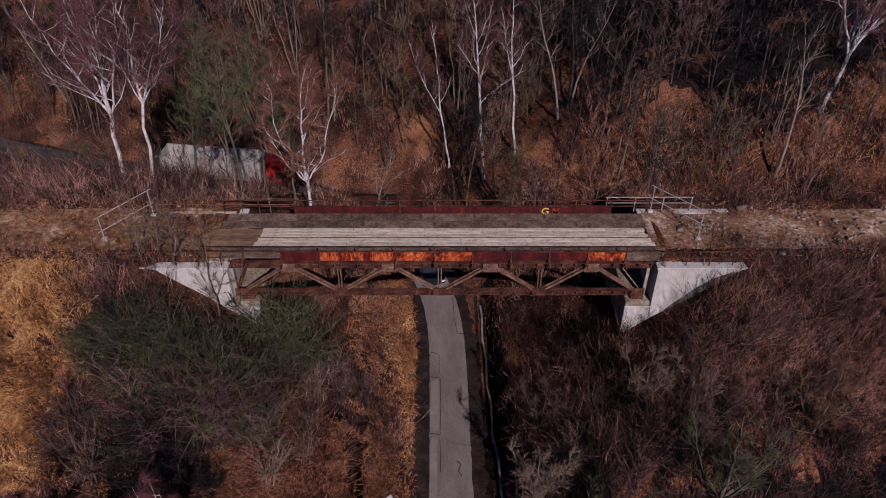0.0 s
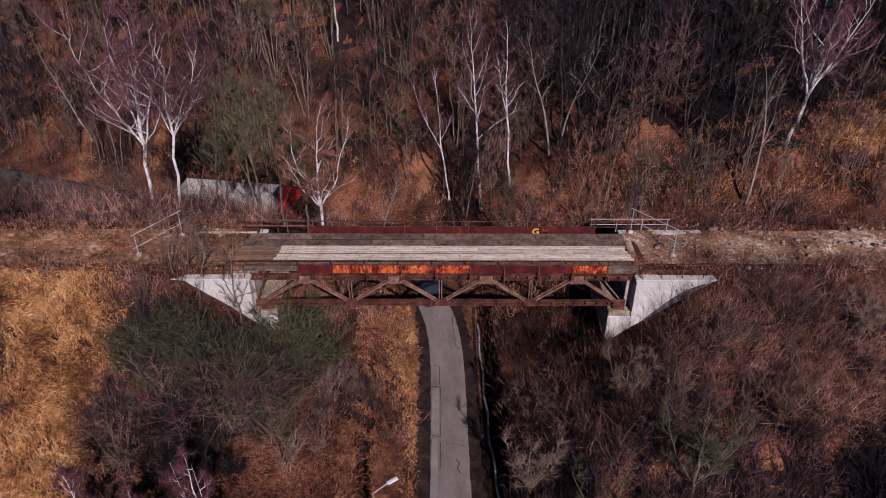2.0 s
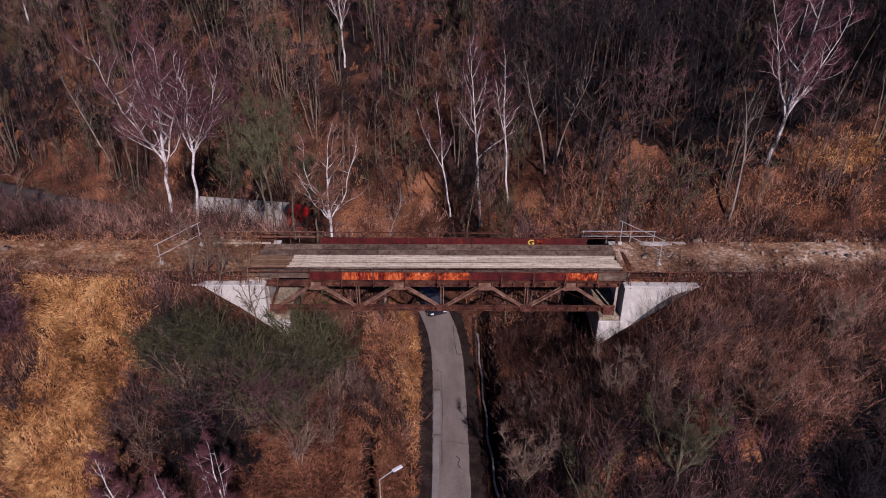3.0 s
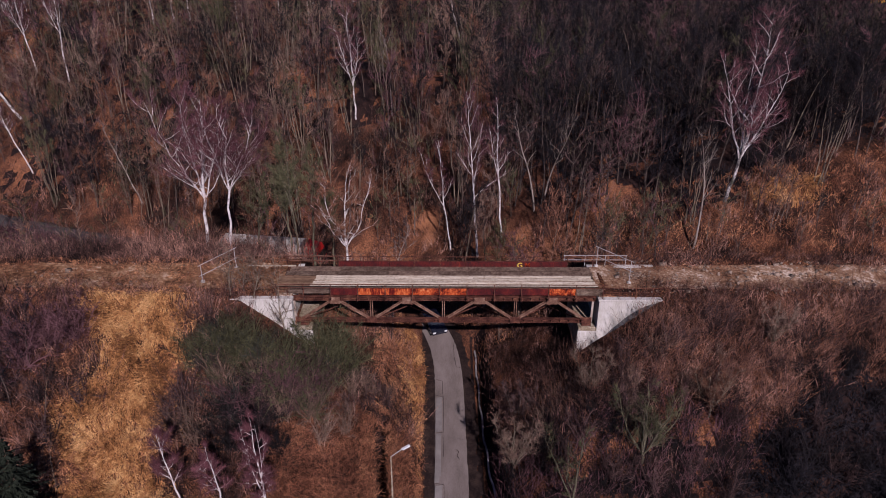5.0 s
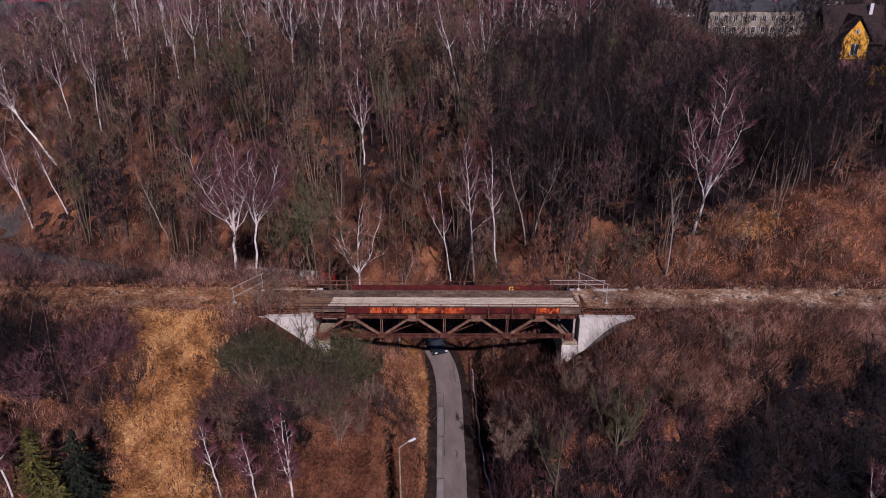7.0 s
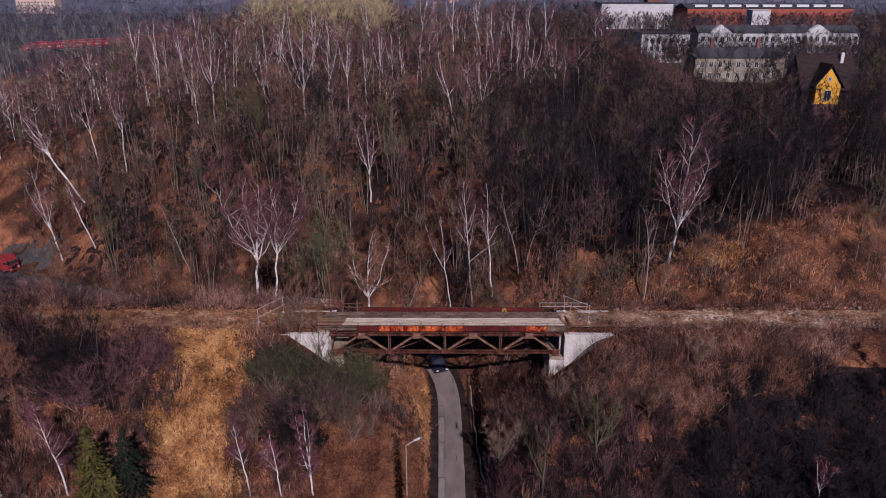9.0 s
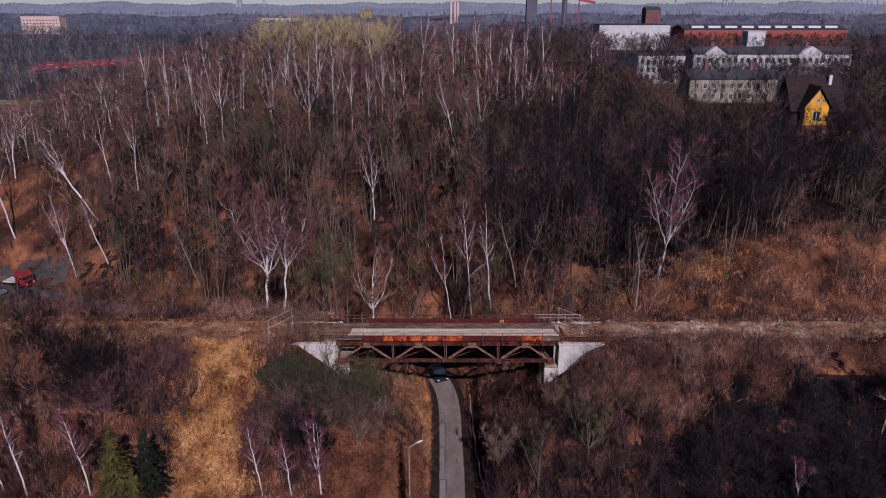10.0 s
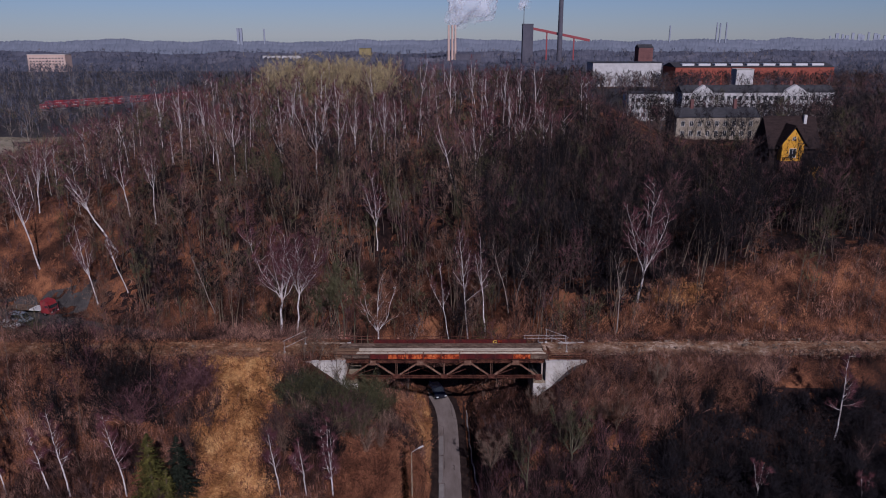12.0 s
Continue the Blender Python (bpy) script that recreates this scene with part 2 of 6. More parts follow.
    "meadow": material("pale_dry_meadow", [(0.10, 0.085, 0.055), (0.26, 0.22, 0.15), (0.38, 0.33, 0.25)], 0.05, 0.95, bump=0.3, fine=12),
    "brick": material("red_brickwork", [(0.22, 0.06, 0.045), (0.36, 0.11, 0.075)], 0.4, 0.9, bump=0.2, fine=20),
    "plaster": material("white_plaster", [(0.40, 0.39, 0.38), (0.58, 0.57, 0.56)], 0.25, 0.9, bump=0.1, fine=16),
    "plaster_grey": material("stained_grey_plaster", [(0.15, 0.125, 0.095), (0.37, 0.32, 0.255)], 0.25, 0.9, bump=0.1, fine=16),
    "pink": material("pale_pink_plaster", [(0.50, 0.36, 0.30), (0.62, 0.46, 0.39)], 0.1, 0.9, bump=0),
    # Far woods: the haze of distance is put into these bluish base colours.
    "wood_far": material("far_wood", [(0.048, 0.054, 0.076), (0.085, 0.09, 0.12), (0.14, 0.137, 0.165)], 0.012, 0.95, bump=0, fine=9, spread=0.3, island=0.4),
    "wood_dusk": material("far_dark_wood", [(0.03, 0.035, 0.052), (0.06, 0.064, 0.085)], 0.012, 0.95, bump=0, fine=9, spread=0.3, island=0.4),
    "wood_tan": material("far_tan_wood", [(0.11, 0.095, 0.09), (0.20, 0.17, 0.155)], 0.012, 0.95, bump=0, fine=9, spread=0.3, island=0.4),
    "wood_haze": material("hazy_far_wood", [(0.13, 0.15, 0.19), (0.19, 0.21, 0.26)], 0.004, 0.95, bump=0, fine=9, spread=0.3),
    # Near-black, slightly blue twigs: shade is put into the colour.
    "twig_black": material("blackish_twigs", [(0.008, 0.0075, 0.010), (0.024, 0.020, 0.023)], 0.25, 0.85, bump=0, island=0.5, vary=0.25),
    "twig_purple": material("purplish_twigs", [(0.07, 0.034, 0.038), (0.17, 0.085, 0.09)], 0.25, 0.85, bump=0, island=0.5, vary=0.3),
    "twig_rust": material("rust_brown_twigs", [(0.085, 0.039, 0.026), (0.27, 0.13, 0.08)], 0.25, 0.85, bump=0, island=0.5, vary=0.3),
    "twig_dark": material("very_dark_twigs", [(0.009, 0.0075, 0.0085), (0.024, 0.019, 0.020)], 0.25, 0.8, bump=0, island=0.5, vary=0.25),
}


# ---- mesh helpers ----
def mesh_of(name, verts, faces):
    """A mesh from arrays: verts (n, 3), faces (m, 3)."""
    me = bpy.data.meshes.new(name)
    verts, faces = np.asarray(verts, np.float32), np.asarray(faces, np.int32)
    me.vertices.add(len(verts))
    me.vertices.foreach_set("co", verts.ravel())
    me.loops.add(faces.size)
    me.loops.foreach_set("vertex_index", faces.ravel())
    me.polygons.add(len(faces))
    me.polygons.foreach_set("loop_start", np.arange(0, faces.size, 3, dtype=np.int32))
    me.update(calc_edges=True)
    return me


class Pile:
    """Gathers tapered stems as triangles."""

    def __init__(self):
        self.v, self.f, self.n = [], [], 0

    def add(self, v, f):
        self.v.append(v)
        self.f.append(np.asarray(f) + self.n)
        self.n += len(v)

    def needles(self, a, b, r):
        """Three-sided spikes from the points a to the points b, r thick at the foot."""
        a, b = np.asarray(a, float), np.asarray(b, float)
        k = len(a)
        if not k:
            return
        d = b - a
        d /= np.linalg.norm(d, axis=1, keepdims=True) + 1e-9
        side = np.cross(d, np.where(np.abs(d[:, 2:3]) > 0.9, [[1.0, 0, 0]], [[0, 0, 1.0]]))
        side /= np.linalg.norm(side, axis=1, keepdims=True) + 1e-9
        up = np.cross(d, side)
        r = np.broadcast_to(np.asarray(r, float).reshape(-1, 1), (k, 1))
        ring = [a + r * (side * math.cos(q) + up * math.sin(q)) for q in (0.0, 2.094, 4.189)]
        v = np.stack([*ring, b], 1).reshape(-1, 3)
        f = (np.arange(k)[:, None, None] * 4 + np.array([[0, 1, 3], [1, 2, 3], [2, 0, 3]])).reshape(-1, 3)
        self.add(v, f)

    def tube(self, path, radii, sides):
        """A tapered tube along a path."""
        path = np.asarray(path, float)
        d = np.gradient(path, axis=0)
        d /= np.linalg.norm(d, axis=1, keepdims=True) + 1e-9
        ref = np.array([0, 1.0, 0]) if abs(d[0][1]) < 0.9 else np.array([1.0, 0, 0])
        s = np.cross(d, ref)
        s /= np.linalg.norm(s, axis=1, keepdims=True) + 1e-9
        u = np.cross(d, s)
        q = np.arange(sides) * 2 * math.pi / sides
        v = path[:, None] + np.asarray(radii)[:, None, None] * (s[:, None] * np.cos(q)[None, :, None] + u[:, None] * np.sin(q)[None, :, None])
        n, f = len(path), []
        for i in range(n - 1):
            for j in range(sides):
                a, b = i * sides + j, i * sides + (j + 1) % sides
                f += [(a, b, b + sides), (a, b + sides, a + sides)]
        self.add(v.reshape(-1, 3), f)

    def mesh(self, name):
        return mesh_of(name, np.concatenate(self.v), np.concatenate(self.f))


def box(bm, x0, x1, y0, y1, z0, z1, bevel=0.0):
    made = bmesh.ops.create_cube(bm, size=1.0, matrix=Matrix.LocRotScale(((x0 + x1) / 2, (y0 + y1) / 2, (z0 + z1) / 2), None, (abs(x1 - x0), abs(y1 - y0), abs(z1 - z0))))
    if bevel:
        bmesh.ops.bevel(bm, geom=list({e for v in made["verts"] for e in v.link_edges}), offset=bevel, segments=1, affect="EDGES")


def bar(bm, a, b, w, h=None):
    """A square bar from a to b, w wide across and h deep."""
    a, b = Vector(a), Vector(b)
    turn = (b - a).to_track_quat("Z", "Y").to_matrix().to_4x4()
    bmesh.ops.create_cube(bm, size=1.0, matrix=Matrix.Translation((a + b) / 2) @ turn @ Matrix.Diagonal((w, h or w, (b - a).length, 1)))


def rod(bm, a, b, r, sides=8, r2=None):
    a, b = Vector(a), Vector(b)
    turn = (b - a).to_track_quat("Z", "Y").to_matrix().to_4x4()
    bmesh.ops.create_cone(bm, cap_ends=True, segments=sides, radius1=r, radius2=r if r2 is None else r2, depth=(b - a).length, matrix=Matrix.Translation((a + b) / 2) @ turn)


def prism(bm, outline, lift):
    """The outline (points) drawn out along the vector lift."""
    low = [bm.verts.new(p) for p in outline]
    high = [bm.verts.new(Vector(p) + Vector(lift)) for p in outline]
    bm.faces.new(low)
    bm.faces.new(high)
    for i in range(len(low)):
        j = (i + 1) % len(low)
        bm.faces.new((low[i], low[j], high[j], high[i]))
    bmesh.ops.recalc_face_normals(bm, faces=bm.faces)


def part(name, bm, mat, parent=None, label=""):
    me = bm if isinstance(bm, bpy.types.Mesh) else bpy.data.meshes.new(name)
    if me is not bm:
        bm.to_mesh(me)
        bm.free()
    if not me.materials:
        me.materials.append(mat)
    ob = new(name, me)
    ob.parent = parent
    if label:
        ob["label"] = label
    return ob


def thing(name, label, category, place=None, group="", kind=""):
    ob = new(name)
    ob.empty_display_size = 0.3
    if place is not None:
        ob.matrix_basis = place
    return tagged(ob, label, category, group, kind)


# ---- the lie of the land ----
ROAD = [(2.2, -150), (1.2, -20), (0.6, 15), (0.6, 26.7), (0.5, 35), (0.45, 40.7), (-0.15, 46), (-2.6, 52), (-6.6, 58.0), (-12.0, 62.4), (-18, 64.6), (-24, 65.7), (-33, 67.4), (-44, 71), (-57, 76), (-68, 80.5), (-84, 87), (-130, 96)]
CREST = 13.4      # the old railway's level


def smooth_road(step=1.0):
    p = np.array(ROAD, float)
    s = np.r_[0, np.cumsum(np.linalg.norm(np.diff(p, axis=0), axis=1))]
    q = np.arange(0, s[-1], step)
    line = np.stack([np.interp(q, s, p[:, 0]), np.interp(q, s, p[:, 1])], 1)
    for _ in range(3):
        line[2:-2] = (line[:-4] + line[1:-3] + line[2:-2] + line[3:-1] + line[4:]) / 5
    return line


LINE = smooth_road()


def road_level(y):
    return np.interp(y, [-150, 20, 48, 57, 64, 95], [0.8, 1.3, 1.2, 0.6, -0.1, -0.8])


def ramp01(v, a, b):
    t = np.clip((v - a) / (b - a), 0, 1)
    return t * t * (3 - 2 * t)


def lumps(x, y, size, seed):
    """Gentle unevenness from a few crossing waves."""
    out, rng = 0, np.random.RandomState(seed)
    for i in range(6):
        q, k = rng.uniform(0, 6.28), (1 + 0.7 * i) * 6.28 / size
        out = out + np.sin(k * (x * math.cos(q) + y * math.sin(q)) + rng.uniform(0, 6.28)) / (1 + 0.8 * i)
    return out / 2.2


def trench(x, y):
    """1 in the narrow cut on the west verge and in the pit at its end."""
    run = np.exp(-((x + 5.52 - 0.103 * (29 - y)) / 0.46) ** 8) * ramp01(y, 17.0, 18.0) * (1 - ramp01(y, 28.9, 29.4))
    pit = np.exp(-((y - 30.55) / 0.6) ** 8) * ramp01(x, -7.5, -7.0) * (1 - ramp01(x, -5.2, -4.8))
    return np.maximum(run, pit)


def height(x, y):
    """Ground level at x, y (arrays)."""
    x, y = np.asarray(x, float), np.asarray(y, float)
    shape = x.shape
    x, y = x.ravel(), y.ravel()
    d2 = np.full(len(x), 1e12)
    foot, left = np.zeros(len(x)), np.zeros(len(x))
    for i in range(1, len(LINE) - 1, 2):
        ax, ay = LINE[i]
        e = (x - ax) ** 2 + (y - ay) ** 2
        hit = e < d2
        tx, ty = LINE[i + 1] - LINE[i - 1]
        d2[hit], foot[hit], left[hit] = e[hit], ay, tx * (y[hit] - ay) - ty * (x[hit] - ax)
    d = np.sqrt(d2)
    level = road_level(foot)
    grade = 0.42 + 0.30 * ramp01(y, 44, 58)
    grade = np.where((left > 0) & (foot > 43), 0.06, grade)
    side = np.where(y < 30, np.where(x > 0.6, 3.0, 2.6), 2.8)
    valley = level + np.clip(d - side, 0, None) * grade
    north = CREST + 0.3 * ramp01(y, 42, 46) + 0.105 * np.clip(y - 46, 0, 170) + 0.22 * np.clip(x - 22, 0, 32) * (1 - ramp01(y, 75, 150)) * ramp01(y, 42.5, 54)
    north = north - (north - 4) * ramp01(-x, 60, 150) * 0.9 - (north - 12) * ramp01(x, 45, 100) * ramp01(y, 70, 130) * 0.85
    plain = 3 + 8 * ramp01(x, 30, 110) * (1 - ramp01(y, 500, 800))
    north = north - (north - plain) * ramp01(y, 215, 330)
    south = 3.2 + 0.5 * lumps(x, y, 30, 3) + 0.02 * np.abs(x)
    cap = np.where(y > 40, north, south)
    natural = np.minimum(valley, cap)
    bank = np.minimum(CREST - 0.66 * np.clip(34.4 - y, 0, None), CREST - 0.62 * np.clip(y - 41.6, 0, None))
    cone = level + 0.80 * np.clip(np.abs(x - 0.4) - 2.9, 0, None)
    cone = np.where((np.abs(x - 0.2) < 13.3) | (y < 34.7), cone, 99.0)
    bank = np.minimum(bank, cone)
    z = np.maximum(natural, bank)
    rough = ramp01(d, 3, 7) * (0.25 + 0.75 * (1 - ramp01(np.abs(y - 38), 3, 7) * 0 - (1 - ramp01(np.abs(y - 38), 3, 7)) * 0.9))
    z = z + rough * (0.35 * lumps(x, y, 11, 5) + 0.13 * lumps(x, y, 3.3, 8))
    ditch = np.exp(-((x - np.interp(y, [14, 22, 27.5, 32.5, 42], [4.7, 3.9, 3.5, 3.3, 3.1])) / 0.75) ** 2) * ramp01(y, -60, -40) * (1 - ramp01(y, 46, 50)) * ramp01(60 - y, 0, 8)
    z = z - 1.7 * ditch
    z = z - 3.2 * trench(x, y)
    return z.reshape(shape)


def sheet(name, xs, ys, mat, lift=0.0):
    """A ground sheet over a grid of xs and ys."""
    gx, gy = np.meshgrid(xs, ys)
    v = np.stack([gx, gy, height(gx, gy) + lift], 2).reshape(-1, 3)
    n, m = len(xs), len(ys)
    i = (np.arange(m - 1)[:, None] * n + np.arange(n - 1)[None]).ravel()
    f = np.concatenate([np.stack([i, i + 1, i + n + 1], 1), np.stack([i, i + n + 1, i + n], 1)])
    return part(name, mesh_of(name, v, f), mat)


def graded(a, b, stops):
    """Grid lines from a to b: (up to, step) pairs."""
    out = [a]
    for end, step in stops:
        while out[-1] < end - 1e-6:
            out.append(min(end, out[-1] + step))
    return np.array(out)


gx = graded(-4000, 4000, [(-400, 400), (-150, 25), (-60, 3), (-12, 0.8), (-8.4, 0.4), (-4.0, 0.16), (12, 0.4), (60, 0.8), (150, 3), (400, 25), (4000, 400)])
gy = graded(-300, 4500, [(-60, 40), (0, 4), (14, 1.2), (50, 0.5), (75, 0.8), (140, 2), (340, 6), (600, 40), (4500, 400)])
ground = tagged(sheet("ground", gx, gy, M["litter"]), "brown leaf litter over uneven wooded slopes", "ground", kind="structure")


# ---- road ----
def ribbon(name, line, left, right, lift, mat, ragged=0.0, seed=1):
    """A strip along a centre line between two offsets, with a ragged edge."""
    rng = np.random.RandomState(seed)
    t = np.gradient(line, axis=0)
    t /= np.linalg.norm(t, axis=1, keepdims=True)
    nrm = np.stack([-t[:, 1], t[:, 0]], 1)
    k = len(line)
    offs = np.linspace(left, right, 7)
    rag = rng.uniform(-ragged, ragged, (k, 2))
    rows = []
    for j, o in enumerate(offs):
        extra = rag[:, 0] if j == 0 else rag[:, 1] if j == 6 else 0
        p = line + nrm * (o + extra)[:, None] if ragged and j in (0, 6) else line + nrm * o
        crown = lift if 0 < j < 6 else lift - 0.06
        rows.append(np.column_stack([p, road_level(line[:, 1]) + crown]))
    v = np.stack(rows, 1).reshape(-1, 3)
    i = (np.arange(k - 1)[:, None] * 7 + np.arange(6)[None]).ravel()
    f = np.concatenate([np.stack([i, i + 7, i + 8], 1), np.stack([i, i + 8, i + 1], 1)])
    return part(name, mesh_of(name, v, f), mat)


def track_bed(name, xa, xb):
    xs, ys = np.arange(xa, xb + 0.1, 0.6), np.arange(36.2, 40.7, 0.4)
    return tagged(sheet(name, xs, ys, M["ballast" if xa > 0 else "earth"], 0.04), "old railway bed of pale ballast and dry earth", "track bed", kind="structure")


track_bed("track_bed_east", 13.9, 75)
track_bed("track_bed_west", -75, -14.0)
fine_line = np.stack([np.interp(np.arange(0, len(LINE) - 1, 0.5), np.arange(len(LINE)), LINE[:, k]) for k in (0, 1)], 1)
tagged(ribbon("road_shoulder", fine_line, 2.75, -2.25, 0.05, M["mud"], 0.25, 2), "dark damp mud shoulder beside the lane", "road shoulder", kind="structure")
bend = int(np.argmax(fine_line[:, 1] > 55))
tagged(ribbon("road", fine_line[:bend + 1], 1.54, -1.37, 0.10, M["asphalt"], 0.035, 3), "narrow grey asphalt lane with crumbled edges", "road", kind="structure")
# Darker colour beyond the bend holds both dirt and shade.
tagged(ribbon("road_beyond", fine_line[bend:], 1.6, -1.6, 0.10, M["asphalt_beyond"], 0.07, 4), "darker asphalt lane curving away behind the bank", "road", kind="structure")


# ---- the bridge ----
Y0, Y1 = 35.1, 39.9          # near and far truss
ZB, ZT = 10.9, 13.1          # chords
NODES = [-12.6, -6.4, -0.2, 6.0, 12.2]


def railway_bridge():
    b = thing("railway_bridge", "rusty riveted steel truss footbridge laid with bleached planks", "bridge", kind="thing")
    for y, s in ((Y0, -1), (Y1, 1)):
        for z, hgt in ((ZB, 0.30), (ZT, 0.34)):
            bm = bmesh.new()
            a, e = (NODES[0] - 0.2, NODES[-1] + 0.2) if z == ZB else (-13.1, 12.9)
            box(bm, a, e, y - s * 0.15 - 0.012, y - s * 0.15 + 0.012, z - hgt / 2, z + hgt / 2)
            for q in (z - hgt / 2, z + hgt / 2):
                box(bm, a, e, y - 0.17, y + 0.17, q - 0.015, q + 0.015)
            x = a + 0.3
            while x < e:
                box(bm, x - 0.05, x + 0.05, y - 0.13, y + 0.13, z - hgt / 2 + 0.015, z + hgt / 2 - 0.015)
                x += 0.775
            part("chord", bm, M["rust"], b)
        tops = [(NODES[i] + NODES[i + 1]) / 2 for i in range(4)]
        legs = []
        for i, tx in enumerate(tops):
            legs += [((NODES[i], ZB), (tx, ZT)), ((tx, ZT), (NODES[i + 1], ZB))]
        for (xa, za), (xb, zb) in legs:
            bm = bmesh.new()
            for o in (-0.13, 0.13):
                bar(bm, (xa, y + o, za), (xb, y + o, zb), 0.05, 0.14)
            n = 6
            for k in range(n):
                f0, f1 = (k + 0.2) / n, (k + 0.8) / n
                bar(bm, (xa + (xb - xa) * f0, y - 0.13, za + (zb - za) * f0), (xa + (xb - xa) * f1, y + 0.13, za + (zb - za) * f1), 0.05, 0.02)
            # Near side in the lighter rust: sunlit look put into the colour.
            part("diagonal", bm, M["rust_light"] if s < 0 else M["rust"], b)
        for x in NODES[1:4]:
            bm = bmesh.new()
            for o in (-0.09, 0.09):
                box(bm, x + o - 0.03, x + o + 0.03, y - 0.1, y + 0.1, ZB + 0.16, ZT - 0.18)
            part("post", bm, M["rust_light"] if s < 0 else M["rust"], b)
        for x in NODES:
            bm = bmesh.new()
            box(bm, x - 0.42, x + 0.42, y + s * 0.185, y + s * 0.20, ZB - 0.17, ZB + 0.42)
            part("gusset", bm, M["rust"], b)
        for x in tops:
            bm = bmesh.new()
            box(bm, x - 0.45, x + 0.45, y + s * 0.185, y + s * 0.20, ZT - 0.48, ZT + 0.17)
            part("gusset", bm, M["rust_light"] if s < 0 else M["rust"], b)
    for x in NODES + [(NODES[i] + NODES[i + 1]) / 2 for i in range(4)]:
        bm = bmesh.new()
        box(bm, x - 0.07, x + 0.07, Y0 + 0.2, Y1 - 0.2, ZT - 0.25, ZT + 0.15)
        part("cross_beam", bm, M["rust"], b)
    for i in range(4):
        bm = bmesh.new()
        bar(bm, (NODES[i], Y0, ZB), (NODES[i + 1], Y1, ZB), 0.08, 0.08)
        bar(bm, (NODES[i], Y1, ZB - 0.09), (NODES[i + 1], Y0, ZB - 0.09), 0.08, 0.08)
        part("wind_brace", bm, M["rust"], b)
    for y in (36.2, 37.5, 38.8):
        bm = bmesh.new()
        box(bm, -13.3, 13.0, y - 0.08, y + 0.08, ZT + 0.155, ZT + 0.36)
        part("stringer", bm, M["rust"], b)
    # deck: lengthways planks in bays, pale in the middle strip
    rng = random.Random(4)
    zone = [(Y0 + 0.05, 36.3, 2, "plank_dark", -13.6, 13.0), (36.34, 37.22, 2, "plank_pale", -11.8, 13.2), (37.31, 38.25, 3, "plank_pale", -11.5, 13.1),
            (36.3, 38.25, 3, "plank_brown", -14.8, -11.3), (38.28, Y1 + 0.1, 2, "plank_dark", -14.2, 13.2)]
    cache = {}
    for ya, yb, n, mat, xa, xb in zone:
        wide = (yb - ya) / n
        for k in range(n):
            x = xa + rng.uniform(-0.15, 0.15)
            while x < xb - 0.3:
                length = min(xb + rng.uniform(-0.2, 0.12) - x, rng.choice((4.6, 5.8, 7.0) if mat == "plank_pale" else (4.64, 4.64, 3.5)))
                key = (round(length, 1), mat)
                if key not in cache:
                    bm = bmesh.new()
                    box(bm, 0, key[0] - 0.02, 0.012, 0.208, 0, 0.05, 0.008)
                    cache[key] = bpy.data.meshes.new("plank")
                    bm.to_mesh(cache[key])
                    bm.free()
                    cache[key].materials.append(M[mat])
                p = part("plank", cache[key], M[mat], b)
                p.location = (x, ya + k * wide, 13.47 + rng.uniform(0, 0.02) + (0.03 if mat == "plank_pale" else 0))
                p.scale = (1, wide / 0.22, 1)
                x += key[0] + 0.0
    # rails with sheet panels
    for y, s in ((Y0 - 0.14, -1), (Y1 + 0.14, 1)):
        xs = [-14.44 + 2.32 * k for k in range(13)]
        for x in xs:
            bm = bmesh.new()
            box(bm, x - 0.035, x + 0.035, y - 0.03, y + 0.03, 13.0, 14.5)
            if s < 0:
                bar(bm, (x, y - 0.55, 13.25), (x, y, 14.1), 0.04, 0.04)
                box(bm, x - 0.03, x + 0.03, y - 0.6, y, 13.2, 13.26)
            part("rail_post", bm, M["rust"], b)
        for z in (14.5, 14.16 if s < 0 else 14.05):
            bm = bmesh.new()
            box(bm, xs[0] - 0.3, xs[-1] + 0.3, y - 0.03, y + 0.03, z - 0.025, z + 0.025)
            part("handrail", bm, M["rust"], b)
        look_of = dict(zip(range(2, 12), ("red", "streaked", "streaked", "orange", "orange", "red", "red", "red", "orange", "plank_dark"))) if s < 0 else dict.fromkeys(range(2, 11), "red")
        for k, mat in look_of.items():
            bm = bmesh.new()
            a, e = xs[k] + 0.04, xs[k + 1] - 0.04
            lo, hi = (13.5, 14.14) if s < 0 else (13.32, 14.04)
            box(bm, a, e, y - 0.012, y + 0.012, lo, hi)
            for q in (lo, hi - 0.05):
                box(bm, a, e, y - 0.03, y + 0.03, q, q + 0.05)
            box(bm, (a + e) / 2 - 0.02, (a + e) / 2 + 0.02, y - 0.02, y + 0.02, lo + 0.05, hi - 0.05)
            part("panel", bm, M[mat], b)
    for y in (Y0, Y1):
        for x in (-13.0, 12.62):
            bm = bmesh.new()
            box(bm, x - 0.09, x + 0.09, y - 0.12, y + 0.12, ZB - 0.1, ZT - 0.17)
            part("end_post", bm, M["pale_steel"], b)
    # sprayed letters on the far panels
    for letter, at, size, mat, label in (("G", 6.5, 0.72, "spray_yellow", "yellow sprayed letter"), ("M", 7.18, 0.72, "orange", "orange sprayed letter")):
        text = bpy.data.curves.new("sprayed_letter", "FONT")
        text.body, text.size, text.extrude, text.offset = letter, size, 0.006, 0.012
        text.materials.append(M[mat])
        ob = new("sprayed_letter", text)
        ob.parent, ob.matrix_basis = b, pose(at, Y1 + 0.105, 13.42, 90, 0, 0)
        ob["label"] = label
    return b


railway_bridge()


